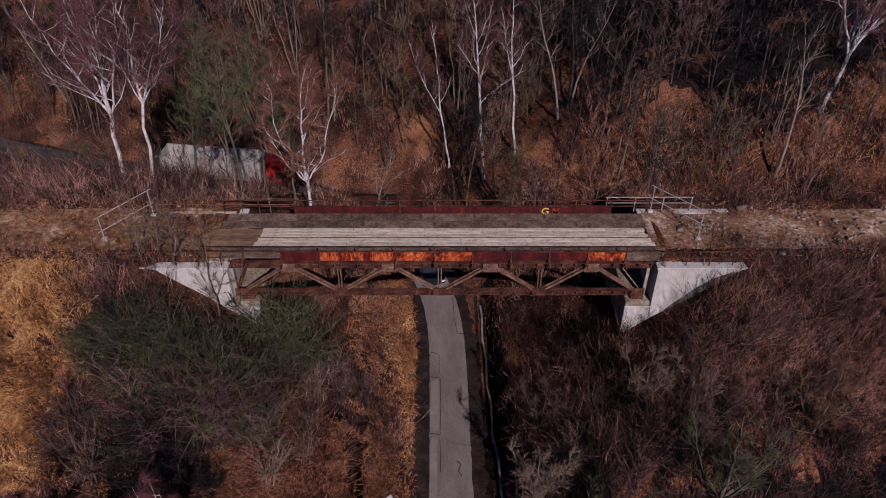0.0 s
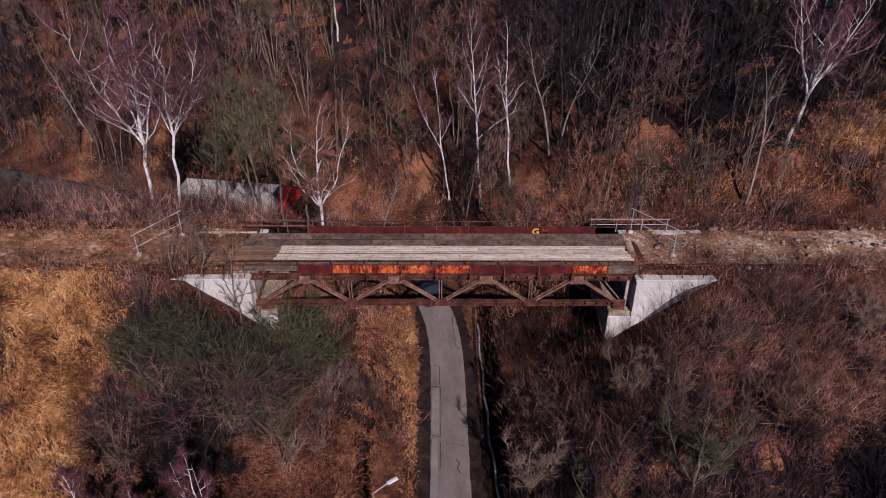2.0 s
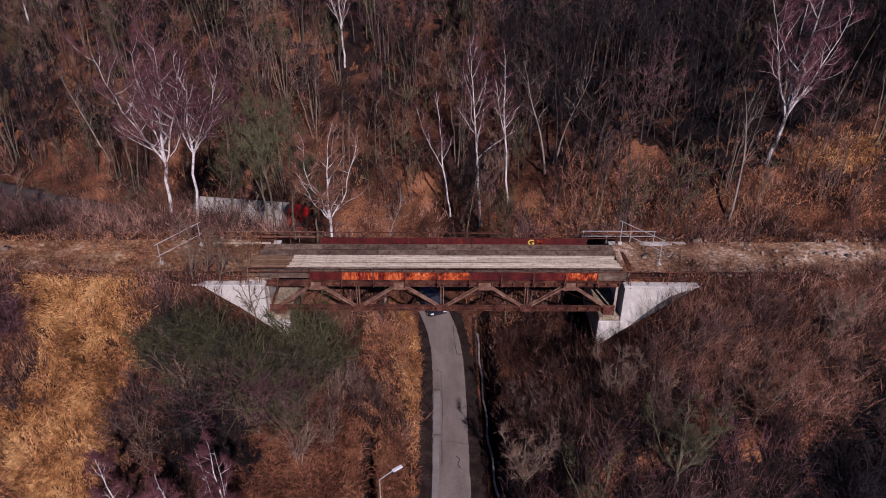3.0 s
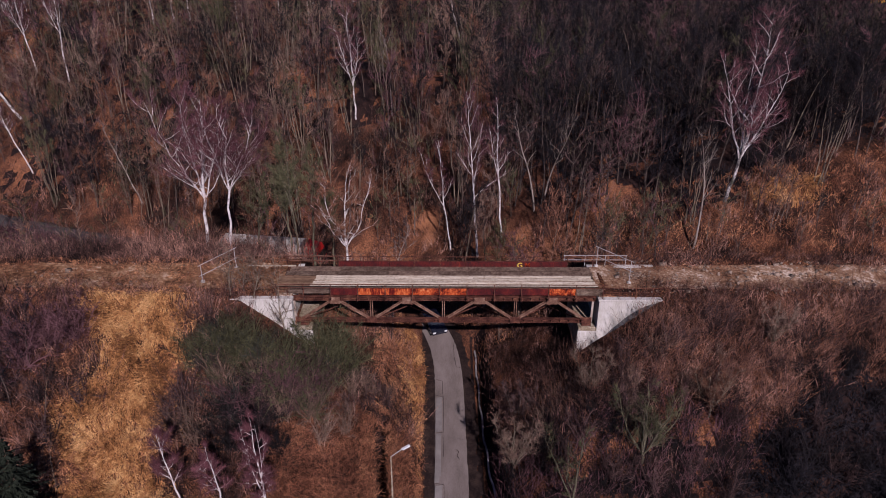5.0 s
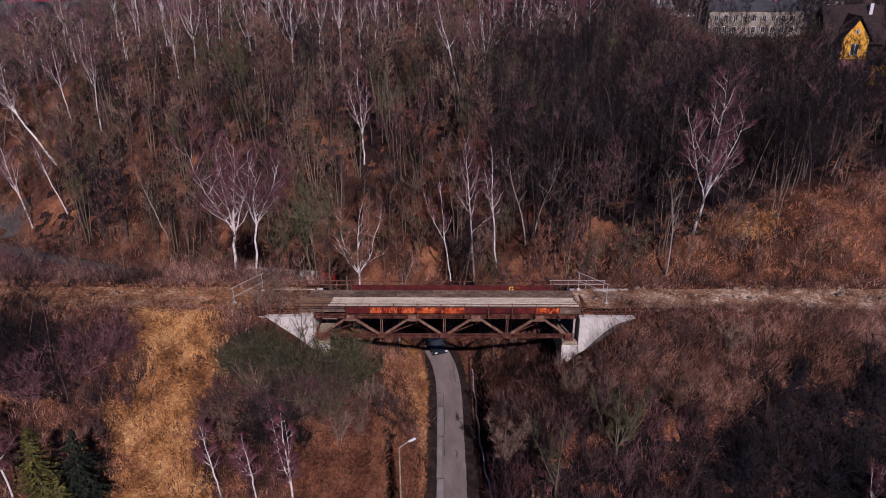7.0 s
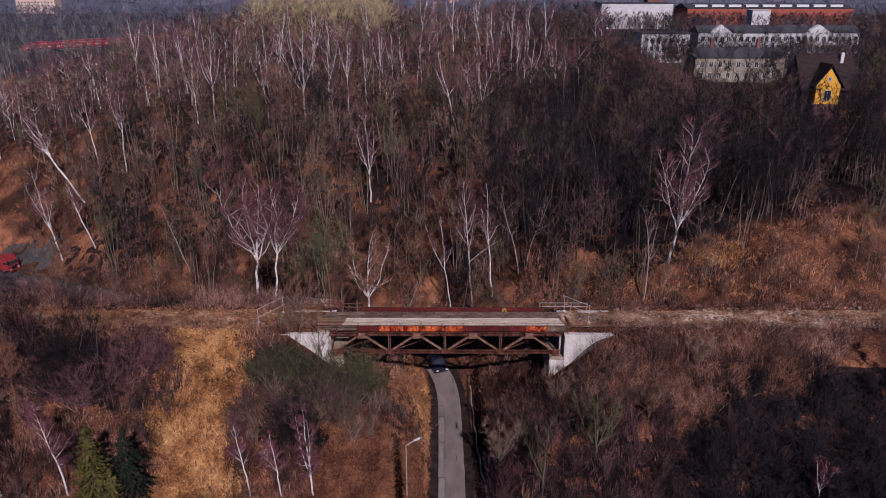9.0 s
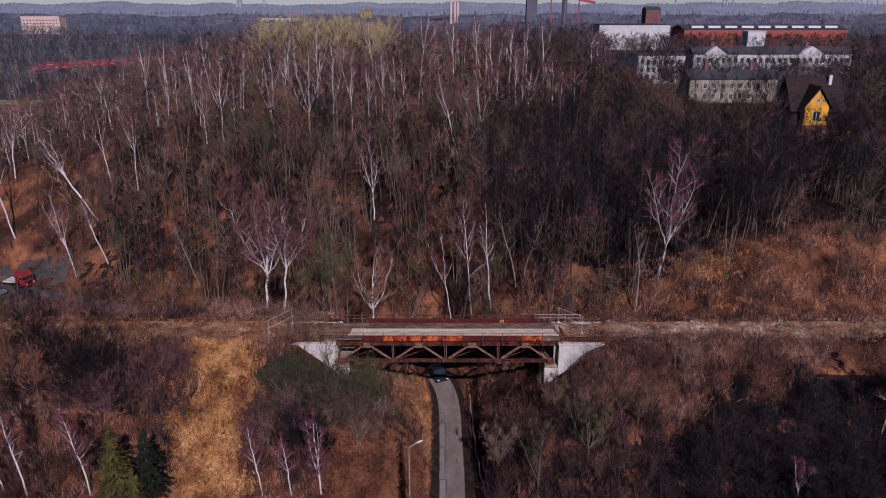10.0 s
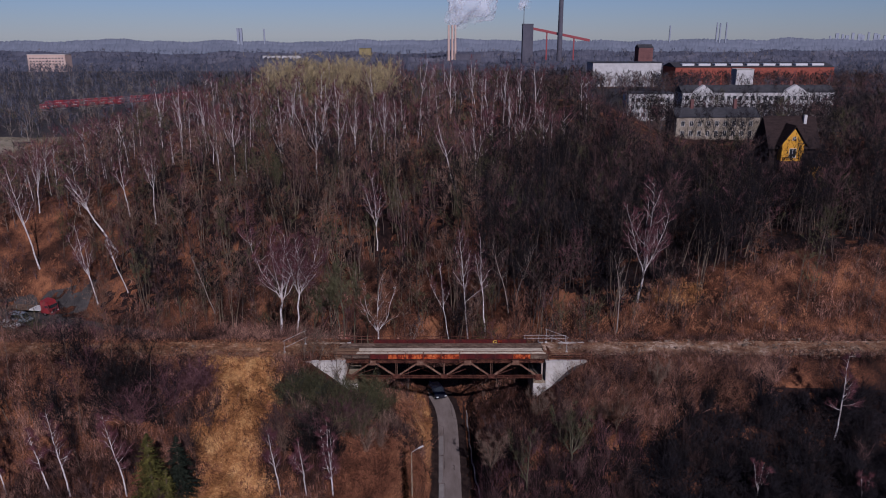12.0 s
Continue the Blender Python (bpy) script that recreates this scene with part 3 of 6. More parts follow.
def abutment(side):
    """Concrete abutment with bearing shelf and wing walls; side 1 is the east one."""
    a = thing("abutment", "stained pale concrete bridge abutment with wing walls", "abutment", group="bridge abutments")
    x = (lambda v: v) if side > 0 else (lambda v: -v - 0.05)
    bm = bmesh.new()
    box(bm, min(x(13.05), x(14.0)), max(x(13.05), x(14.0)), 34.9, 40.3, 4.0, 13.15, 0.04)
    part("back_wall", bm, M["concrete"], a)
    bm = bmesh.new()
    box(bm, min(x(11.5), x(13.05)), max(x(11.5), x(13.05)), 34.55, 40.6, 2.0, 10.5, 0.06)
    part("bearing_shelf", bm, M["concrete_brown"], a, "brown-stained lichened concrete shelf")
    bm = bmesh.new()
    box(bm, min(x(11.44), x(13.03)), max(x(11.44), x(13.03)), 34.43, 34.54, 3.0, 10.2, 0.03)
    part("pier_face", bm, M["concrete"], a)
    for y in (34.45, 40.25):
        bm = bmesh.new()
        prism(bm, [(x(13.05), y, 13.2), (x(19.0), y, 13.2), (x(19.0), y, 12.5), (x(17.3), y, 11.3), (x(13.5), y, 7.5), (x(13.05), y, 4.5)], (0, 0.45, 0))
        wall = part("wing_wall", bm, M["concrete"], a)
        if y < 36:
            # Shade at the wall's foot, put into the colour of a proud strip.
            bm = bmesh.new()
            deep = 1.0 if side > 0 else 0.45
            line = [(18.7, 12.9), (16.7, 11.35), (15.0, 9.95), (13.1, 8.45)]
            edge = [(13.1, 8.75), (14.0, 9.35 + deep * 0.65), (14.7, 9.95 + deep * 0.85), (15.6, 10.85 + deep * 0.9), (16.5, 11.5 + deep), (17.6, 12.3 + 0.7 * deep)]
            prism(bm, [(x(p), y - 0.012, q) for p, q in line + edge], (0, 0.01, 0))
            part("shade_band", bm, M["concrete_shade"], wall, "black damp stain along the wall's foot")
        bm = bmesh.new()
        box(bm, min(x(12.95), x(19.1)), max(x(12.95), x(19.1)), y - 0.08, y + 0.53, 13.2, 13.36, 0.03)
        part("coping", bm, M["concrete"], a)
    bm = bmesh.new()
    box(bm, min(x(13.1), x(14.6)), max(x(13.1), x(14.6)), 34.95, 40.2, 12.6, 13.42, 0.05)
    part("backfill", bm, M["ballast"], a, "brown earth backfill")
    for y in (Y0, Y1):
        bm = bmesh.new()
        box(bm, min(x(11.8), x(12.6)), max(x(11.8), x(12.6)), y - 0.3, y + 0.3, 10.5, 10.74, 0.02)
        part("bearing", bm, M["rust"], a)
    return a


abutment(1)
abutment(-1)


# ---- trees ----
def bough(rng, start, way, length, bend, n):
    """A wandering path of n points."""
    p, d, out = np.array(start, float), np.array(way, float), [np.array(start, float)]
    for _ in range(n - 1):
        d = d + rng.normal(0, bend, 3)
        d /= np.linalg.norm(d)
        p = p + d * length / (n - 1)
        out.append(p)
    return np.array(out)


def bare_tree(seed, tall=14.0, thick=0.13, limbs=12, first=0.3, rise=0.8, reach=0.34, branches=5, twigs=6, wander=0.05, lean=0.0, fork=0.0, droop=0.0, twig=0.014, sway=0.0, curve=0.15):
    """Trunks, limbs (each a pile) and the crown's twigs (one pile) of a leafless tree."""
    rng = np.random.RandomState(seed)
    trunks, arms, fine, shoots = [], [], Pile(), Pile()
    stems = [(np.array([lean, 0, 1.0]), 1.0)]
    if fork:
        stems = [(np.array([lean + fork, 0.1, 1.0]), 1.0), (np.array([lean - fork, -0.1, 1.0]), 0.93)]
    for way, share in stems:
        way = way / np.linalg.norm(way)
        path = bough(rng, (0, 0, -0.4), way, tall * share + 0.4, wander, 9)
        path[:, 0] += sway * tall * np.sin(np.linspace(0, 2.6, 9))
        radii = thick * (1 - np.linspace(0, 1, 9) ** 1.1 * 0.93)
        trunks.append(Pile())
        trunks[-1].tube(path, radii, 6)
        n = max(3, int(limbs / len(stems)))
        for k in range(n):
            f = first + (0.97 - first) * (k + rng.uniform(0, 0.8)) / n
            at = np.array([np.interp(f * 8, range(9), path[:, c]) for c in range(3)])
            q = rng.uniform(0, 6.283)
            up = rise * rng.uniform(0.7, 1.5)
            d = np.array([math.cos(q), math.sin(q), up])
            d /= np.linalg.norm(d)
            u = (f - first) / (1 - first)
            long = tall * reach * (0.35 + 0.6 * math.sin(math.pi * (0.22 + 0.72 * u))) * rng.uniform(0.7, 1.25)
            limb = bough(rng, at, d, long, 0.24, 5)
            limb[:, 2] += np.linspace(0, 1, 5) ** 2 * long * curve
            r = max(0.02, thick * (1 - f * 0.85) * 0.52)
            arms.append(Pile())
            arms[-1].tube(limb, r * (1 - np.linspace(0, 1, 5) * 0.8), 4)
            for j in range(branches):
                g = 0.2 + 0.78 * (j + rng.uniform(0, 1)) / branches
                bp = np.array([np.interp(g * 4, range(5), limb[:, c]) for c in range(3)])
                e = d + rng.normal(0, 0.5, 3) + np.array([0, 0, 0.2])
                e /= np.linalg.norm(e)
                bl = long * (1.1 - g * 0.6) * rng.uniform(0.35, 0.6)
                br = bough(rng, bp, e, bl, 0.15, 3)
                shoots.tube(br, [r * 0.42 + 0.004, r * 0.3 + 0.004, 0.005], 3)
                h = rng.uniform(0.1, 1.0, twigs)
                a = np.stack([np.interp(h * 2, range(3), br[:, c]) for c in range(3)], 1)
                w = e + rng.normal(0, 0.5, (twigs, 3)) + np.array([0, 0, 0.1 - droop])
                w /= np.linalg.norm(w, axis=1, keepdims=True)
                fine.needles(a, a + w * (bl * rng.uniform(0.4, 0.9, (twigs, 1))), twig)
    return trunks, arms, fine, shoots


def merged(piles):
    out = Pile()
    for p in piles:
        for v, f in zip(p.v, p.f):
            out.v.append(v)
            out.f.append(f - f.min() + out.n)
            out.n += len(v)
    return out


def tree_thing(name, label, category, grown, bark, twig, m, group="", young="", foot=""):
    trunks, arms, fine, shoots = grown
    t = thing(name, label, category, m, group)
    for p in trunks:
        part("trunk", p.mesh("trunk"), M[foot or bark], t)
    for p in arms:
        part("limb", p.mesh("limb"), M[bark], t)
    tagged(part("branching", shoots.mesh("branching"), M[young or bark], t), kind="stuff")
    tagged(part("crown", fine.mesh("crown"), M[twig], t), kind="stuff")
    return t


def stand(x, y, turn=0.0, size=1.0):
    return pose(x, y, float(height(np.array([x]), np.array([y]))[0]) - 0.05, 0, 0, turn) @ Matrix.Scale(size, 4)


def leader_tree(seed, tall, thick, lean=0.0, sway=0.0, split=0.4, leaders=((0, 0, 1),), limbs=8, reach=0.2, rise=1.3, branches=6, twigs=14, wander=0.05, twig=0.012, droop=0.0):
    """A leafless tree whose trunk parts at a share of its height into leaders (sideways slopes and relative length), each with rising limbs."""
    g = np.random.RandomState(seed)
    trunks, arms, fine, shoots = [], [], Pile(), Pile()
    u = np.linspace(0, 1, 6)
    low = tall * split
    stem = np.column_stack([lean * low * u + sway * tall * np.sin(3.0 * u * min(1, split / 0.5)) + np.r_[0, g.normal(0, 0.012 * tall * split, 5)], np.r_[0, g.normal(0, 0.01 * tall * split, 5)], -0.4 + (low + 0.4) * u])
    for i, (dx, dy, share) in enumerate(leaders):
        long = tall * (1 - split) * share
        path, p = [stem[-1]], stem[-1].copy()
        for k in range(8):
            w = 1 - 0.6 * k / 7
            d = np.array([lean + dx * w, dy * w, 1.0]) + g.normal(0, wander, 3)
            p = p + d / np.linalg.norm(d) * long / 8
            path.append(p)
        path = np.array(path)
        r0 = thick * (1 - 0.45 * split) * (1.0 if i == 0 else 0.62)
        radii = r0 * (1 - np.linspace(0, 1, 9) ** 0.9 * 0.92)
        if i == 0:
            trunks.append(Pile())
            trunks[-1].tube(np.concatenate([stem[:-1], path]), np.r_[thick * (1.12 - 0.12 * u[1]), np.linspace(thick, r0, 4), radii], 7)
        else:
            arms.append(Pile())
            arms[-1].tube(path, radii, 5)
        for k in range(limbs):
            f = 0.06 + 0.9 * (k + g.uniform(0, 0.9)) / limbs
            at = np.array([np.interp(f * 8, range(9), path[:, c]) for c in range(3)])
            q = g.uniform(0, 6.283)
            d = np.array([math.cos(q), math.sin(q), rise * g.uniform(0.6, 1.4)])
            d /= np.linalg.norm(d)
            span = tall * reach * (1.1 - 0.75 * f) * g.uniform(0.6, 1.25)
            limb = bough(g, at, d, span, 0.16, 5)
            limb[:, 2] += np.linspace(0, 1, 5) ** 2 * span * 0.25
            r = max(0.022, r0 * (1 - f * 0.85) * 0.55)
            arms.append(Pile())
            arms[-1].tube(limb, r * (1 - np.linspace(0, 1, 5) * 0.8), 4)
            for j in range(branches):
                h = 0.15 + 0.83 * (j + g.uniform(0, 1)) / branches
                bp = np.array([np.interp(h * 4, range(5), limb[:, c]) for c in range(3)])
                e = d + g.normal(0, 0.45, 3) + np.array([0, 0, 0.25])
                e /= np.linalg.norm(e)
                bl = (span * 0.5 + 0.5) * (1.15 - h * 0.6) * g.uniform(0.5, 0.9)
                br = bough(g, bp, e, bl, 0.14, 3)
                shoots.tube(br, [r * 0.4 + 0.003, r * 0.28 + 0.003, 0.004], 3)
                o = g.uniform(0.1, 1.0, twigs)
                a = np.stack([np.interp(o * 2, range(3), br[:, c]) for c in range(3)], 1)
                v = e + g.normal(0, 0.5, (twigs, 3)) + np.array([0, 0, 0.15 - droop])
                v /= np.linalg.norm(v, axis=1, keepdims=True)
                fine.needles(a, a + v * ((bl * 0.5 + 0.35) * g.uniform(0.5, 1.1, (twigs, 1))), twig)
    return trunks, arms, fine, shoots


BIRCH = "white-barked bare birch with fine purplish twigs"
ONE = ((0, 0, 1),)
# x, y, height, girth, lean, sway, split, leaders, limbs, reach, rise, wander
BIRCHES = [
    (-24.3, 47.2, 17.5, 0.18, 0.10, 0.0, 0.42, ((-0.03, 0, 1), (-0.85, 0.1, 1.05), (0.32, -0.15, 0.85), (-0.45, 0.25, 0.95)), 11, 0.24, 1.2, 0.12),
    (-22.0, 46.6, 16.5, 0.14, 0.11, 0.015, 0.48, ((-0.1, 0, 1), (0.34, 0, 1.0), (0.85, 0.2, 0.6), (-0.4, -0.1, 0.85)), 10, 0.22, 1.2, 0.12),
    (-9.8, 43.6, 15.5, 0.14, 0.02, 0.012, 0.44, ((0.02, 0, 1), (-0.45, 0.1, 0.95), (0.4, -0.1, 0.95), (0.15, 0.35, 0.9), (-0.7, -0.2, 0.6)), 8, 0.16, 1.0, 0.14),
    (0.6, 61.0, 14.5, 0.095, -0.12, 0.0, 0.4, ((0.06, 0, 1), (-0.4, 0, 0.85)), 6, 0.13, 1.8, 0.06),
    (3.8, 57.9, 20.0, 0.13, -0.08, 0.0, 0.34, ONE, 14, 0.19, 1.6, 0.03),
    (6.6, 58.6, 17.0, 0.11, -0.07, 0.0, 0.45, ((0.02, 0, 1), (-0.2, 0, 0.6)), 7, 0.11, 1.6, 0.04),
    (28.7, 50.8, 19.0, 0.18, 0.02, 0.03, 0.24, ((-0.02, 0, 1), (-0.42, 0.1, 0.75), (0.45, -0.1, 0.7), (0.1, 0.3, 0.8)), 11, 0.2, 1.2, 0.08),
    (-13.2, 85.3, 16.0, 0.13, -0.03, 0.0, 0.32, ((0, 0, 1), (-0.28, 0.1, 0.8), (0.25, -0.1, 0.7)), 10, 0.18, 1.3, 0.08),
    (-70.6, 87.5, 17.0, 0.14, -0.16, 0.0, 0.36, ((0, 0, 1), (-0.28, 0, 0.85), (0.2, 0.1, 0.6)), 9, 0.19, 1.2, 0.07),
    (-64.5, 88.3, 13.0, 0.11, -0.30, 0.0, 0.5, ((0.1, 0, 1), (-0.1, 0.1, 0.8)), 8, 0.14, 1.2, 0.06),
    (-70.5, 99.3, 17.5, 0.22, -0.6, 0.0, 0.5, ((0.15, 0, 1), (0.4, 0.1, 0.8), (-0.2, 0, 0.8)), 8, 0.17, 1.0, 0.1),
    (-88.0, 99.0, 24.0, 0.17, -0.18, 0.0, 0.36, ((0, 0, 1), (-0.2, 0, 0.8)), 10, 0.16, 1.3, 0.06),
    (-63.6, 103.7, 16.0, 0.13, 0.03, 0.0, 0.5, ((0.02, 0, 1), (-0.4, 0, 0.95), (0.25, 0, 0.8)), 7, 0.17, 1.4, 0.07),
    (-70.9, 107.8, 14.5, 0.12, -0.1, 0.01, 0.42, ((0, 0, 1), (-0.35, 0, 0.7)), 9, 0.16, 1.2, 0.06),
    (-52.7, 116.9, 13.5, 0.13, 0.0, 0.0, 0.4, ((0, 0, 1), (-0.4, 0.1, 0.95), (0.25, 0, 0.8)), 7, 0.17, 1.3, 0.08),
    (-49.3, 117.7, 18.0, 0.16, 0.03, 0.0, 0.4, ((0, 0, 1), (-0.4, 0.1, 0.9), (0.35, 0, 0.85)), 8, 0.17, 1.3, 0.08),
    (-47.3, 120.4, 13.5, 0.12, 0.0, 0.0, 0.45, ((0.1, 0, 1), (-0.3, 0, 0.9)), 8, 0.16, 1.3, 0.08),
    (-70.1, 142.2, 13.5, 0.13, 0.04, 0.0, 0.4, ((0, 0, 1), (-0.35, 0, 0.9)), 8, 0.17, 1.3, 0.08),
    (-37.9, 118.4, 16.5, 0.14, -0.1, 0.01, 0.4, ((0, 0, 1), (-0.3, 0, 0.9), (0.25, 0.1, 0.7)), 8, 0.15, 1.4, 0.08),
    (-29.6, 115.5, 20.5, 0.2, 0.0, 0.0, 0.36, ((0, 0, 1), (-0.6, 0, 1.0), (0.35, 0.1, 0.95), (-0.3, -0.2, 0.9)), 9, 0.18, 1.2, 0.09),
    (-25.1, 119.2, 18.5, 0.15, 0.04, 0.0, 0.45, ((0, 0, 1), (0.25, 0, 0.85)), 10, 0.14, 1.5, 0.06),
    (-22.0, 127.4, 17.5, 0.15, 0.0, 0.0, 0.42, ((0, 0, 1), (-0.3, 0, 0.9), (0.2, 0, 0.8)), 8, 0.15, 1.4, 0.07),
    (6.8, 104.6, 16.0, 0.15, -0.03, 0.01, 0.4, ((0, 0, 1), (-0.5, 0.1, 0.95), (0.3, 0, 0.8)), 8, 0.17, 1.2, 0.09),
    (2.5, 108.7, 17.0, 0.14, -0.25, 0.0, 0.45, ((0, 0, 1), (-0.3, 0, 0.8)), 8, 0.15, 1.2, 0.07),
    (19.5, 135.0, 14.5, 0.16, 0.04, 0.0, 0.32, ((0, 0, 1), (-0.65, 0, 0.95), (0.6, 0.1, 0.95), (0.25, -0.3, 0.9)), 9, 0.2, 1.0, 0.1),
    (26.2, 140.9, 13.5, 0.15, 0.0, 0.0, 0.35, ((0, 0, 1), (-0.4, 0, 0.9), (0.5, 0.1, 0.9)), 8, 0.19, 1.1, 0.1),
    (-94.3, 113.3, 15.0, 0.15, 0.08, 0.0, 0.4, ((0, 0, 1), (-0.3, 0, 0.9), (0.3, 0, 0.8)), 8, 0.17, 1.2, 0.08),
    (-12.6, 139.8, 14.5, 0.13, -0.04, 0.0, 0.42, ((0, 0, 1), (-0.3, 0, 0.9)), 8, 0.16, 1.3, 0.07),
    (-12.8, 19.6, 9.9, 0.095, -0.05, 0.0, 0.16, ((0.0, 0, 1), (0.09, 0, 0.85), (-0.12, 0, 0.9)), 9, 0.12, 1.1, 0.04),
    (-18.7, 19.5, 8.5, 0.075, -0.12, 0.0, 0.35, ONE, 15, 0.15, 0.9, 0.06),
    (-15.7, 19.4, 7.2, 0.075, -0.05, -0.02, 0.4, ((-0.05, 0, 1), (-0.6, 0, 0.7)), 8, 0.16, 0.7, 0.07),
    (-36.2, 19.4, 10.6, 0.095, -0.12, 0.01, 0.3, ONE, 17, 0.16, 0.8, 0.06),
    (-42.4, 19.1, 11.0, 0.095, -0.15, 0.01, 0.3, ONE, 17, 0.14, 0.9, 0.06),
    (-44.7, 19.1, 8.6, 0.085, -0.15, 0.01, 0.3, ONE, 14, 0.14, 0.9, 0.06),
    (-49.4, 18.9, 7.8, 0.085, -0.12, 0.0, 0.3, ONE, 14, 0.14, 0.9, 0.06),
    (46.5, 25.4, 11.3, 0.10, 0.03, 0.015, 0.3, ONE, 16, 0.15, 0.5, 0.06),
    (34.8, 18.4, 4.6, 0.07, 0.0, 0.0, 0.2, ((-0.3, 0, 1), (0.15, 0, 0.9), (0.5, 0, 0.8)), 5, 0.17, 1.0, 0.06),
    (46.6, 18.6, 3.4, 0.06, 0.0, 0.0, 0.2, ((-0.3, 0, 1), (0.4, 0, 0.8)), 5, 0.17, 1.0, 0.06),
]
for seed, (x, y, tall, girth, lean, sway, split, leaders, limbs, reach, rise, wander) in enumerate(BIRCHES, 11):
    near, old = y < 48, x > 20 and 48 < y < 62
    grown = leader_tree(seed, tall, girth, lean, sway, split, leaders, limbs, reach, rise, 7 if near else 6, 24 if near or old else 14, wander, 0.0115)
    tree_thing("birch", BIRCH, "birch", grown, "birch", "twig_rust" if tall == 15.5 else "birch_twig", stand(x, y), "birches by the bridge", "birch_young", "birch_old" if old else "")

# two pale-barked trees and a dead sapling behind the track
for x, y, tall, lean, seed in ((10.4, 59.8, 12.0, -0.08, 41), (11.6, 60.6, 11.0, 0.0, 42), (25.1, 47.4, 12.0, 0.03, 43), (-44.0, 78.6, 12.0, -0.2, 44), (-7.8, 84.8, 12.0, -0.02, 45), (-5.6, 45.6, 11.5, 0.06, 46)):
    grown = bare_tree(seed, tall, 0.12, 10, 0.4, 1.3, 0.22, 4, 6, 0.07, lean)
    tree_thing("pale_tree", "slender bare tree with pale grey bark", "tree", grown, "pale_bark", "twig_grey", stand(x, y), "pale-barked trees")

# lichened trees between the track and the lane
for x, y, tall, lean, seed in ((-14.4, 44.4, 13.0, 0.0, 47), (-13.2, 46.4, 12.0, 0.02, 48), (-15.2, 46.0, 10.5, -0.05, 49), (-20.2, 51.5, 10.5, 0.05, 50), (-11.6, 47.6, 9.5, 0.05, 51)):
    grown = leader_tree(seed, tall, 0.11, lean, 0.0, 0.4, ((0, 0, 1), (0.25 - 0.5 * (seed % 2), 0.1, 0.8)), 12, 0.2, 1.2, 6, 12, 0.08, 0.016)
    tree_thing("lichened_tree", "bare tree with grey-green lichened bark and twigs", "tree", grown, "lichen_bark", "twig_olive", stand(x, y), "lichened trees")

# woodland trees: a few shapes, set out again and again
rng = np.random.RandomState(7)
models = []
for i in range(6):
    trunks, arms, fine, shoots = bare_tree(100 + i, 12.0 + i % 3, 0.115, 13, 0.24, 1.4, 0.37, 6, 7, 0.06, twig=0.026, curve=0.25)
    models.append((trunks[0].mesh("trunk"), merged([*arms, shoots, fine]).mesh("crown"), ("bark", "tan_bark", "dark_bark")[i % 3], ("twig_rust", "twig_dark", "twig_tan", "twig_olive", "twig_purple", "twig_black")[i]))
for i in range(3):
    trunks, arms, fine, shoots = leader_tree(120 + i, 13.5, 0.15, 0.0, 0.01, (0.4, 0.32, 0.45)[i], (((0, 0, 1), (-0.4, 0.1, 0.9)), ((0, 0, 1), (0.5, 0, 0.95), (-0.45, 0.2, 0.9)), ((0, 0, 1), (0.2, -0.3, 0.85)))[i], (8, 7, 8)[i], 0.2, 1.3, 5, 8, 0.09, 0.018)
    models.append((merged([*trunks, *arms]).mesh("trunk"), merged([shoots, fine]).mesh("crown"), "birch", "birch_twig"))
for i in range(3):
    stems, tops = [], []
    for k in range(3 + i):
        q = k * 2.4 + i
        trunks, arms, fine, shoots = leader_tree(140 + 7 * i + k, 9.0 + 1.2 * ((k + i) % 4), 0.075, 0.16 * math.cos(q), 0.0, 0.5, ONE, 8, 0.15, 1.8, 4, 7, 0.05, 0.018)
        shift = np.array([0.3 * math.cos(q), 0.5 * math.sin(q), 0])
        for pile in (*trunks, *arms, shoots, fine):
            pile.v = [v + shift for v in pile.v]
        stems += [*trunks, *arms]
        tops += [shoots, fine]
    models.append((merged(stems).mesh("stems"), merged(tops).mesh("crown"), "tan_bark", ("twig", "twig_dark", "twig_olive")[i]))


def clear_of(x, y):
    """False on the road, the track, the bridge and the yard."""
    d = np.min(np.hypot(LINE[:, 0] - x, LINE[:, 1] - y))
    return d > 4.5 and not (33.5 < y < 43.5) and not (x < -72 and y < 96 and d < 12)


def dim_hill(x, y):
    """Part of the hill whose shade is put into darker twigs and ground."""
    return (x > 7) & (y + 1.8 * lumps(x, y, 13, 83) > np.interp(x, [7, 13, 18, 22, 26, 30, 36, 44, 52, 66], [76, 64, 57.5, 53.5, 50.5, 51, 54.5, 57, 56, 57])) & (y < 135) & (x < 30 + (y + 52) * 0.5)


def house_view(x, y):
    """Trees left out in the camera's line of sight to the gabled house."""
    return (y > 84) & (x > (y + 38) * 0.465) & (x < (y + 38) * 0.585)


def house_sightline(x, y):
    """Ground before the houses behind the hill, kept open to the camera's view."""
    return (x > 44 + 0.06 * (y - 108)) & (y > 102)


def plant(k, x, y, size, group):
    wood, fine, bark, twig = models[k]
    name, label, category = ("woodland_tree", "bare brown deciduous tree on a leaf-strewn slope", "tree") if k < 6 else ("birch", BIRCH, "birch") if k < 9 else ("coppiced_tree", "clump of slender pale-barked stems on the slope", "tree")
    t = thing(name, label, category, stand(x, y, rng.uniform(0, 360), size) @ pose(0, 0, 0, rng.normal(0, 4), rng.normal(0, 4), 0), group)
    part("trunk", wood, M[bark], t)
    tagged(part("crown", fine, M[twig], t), kind="stuff")


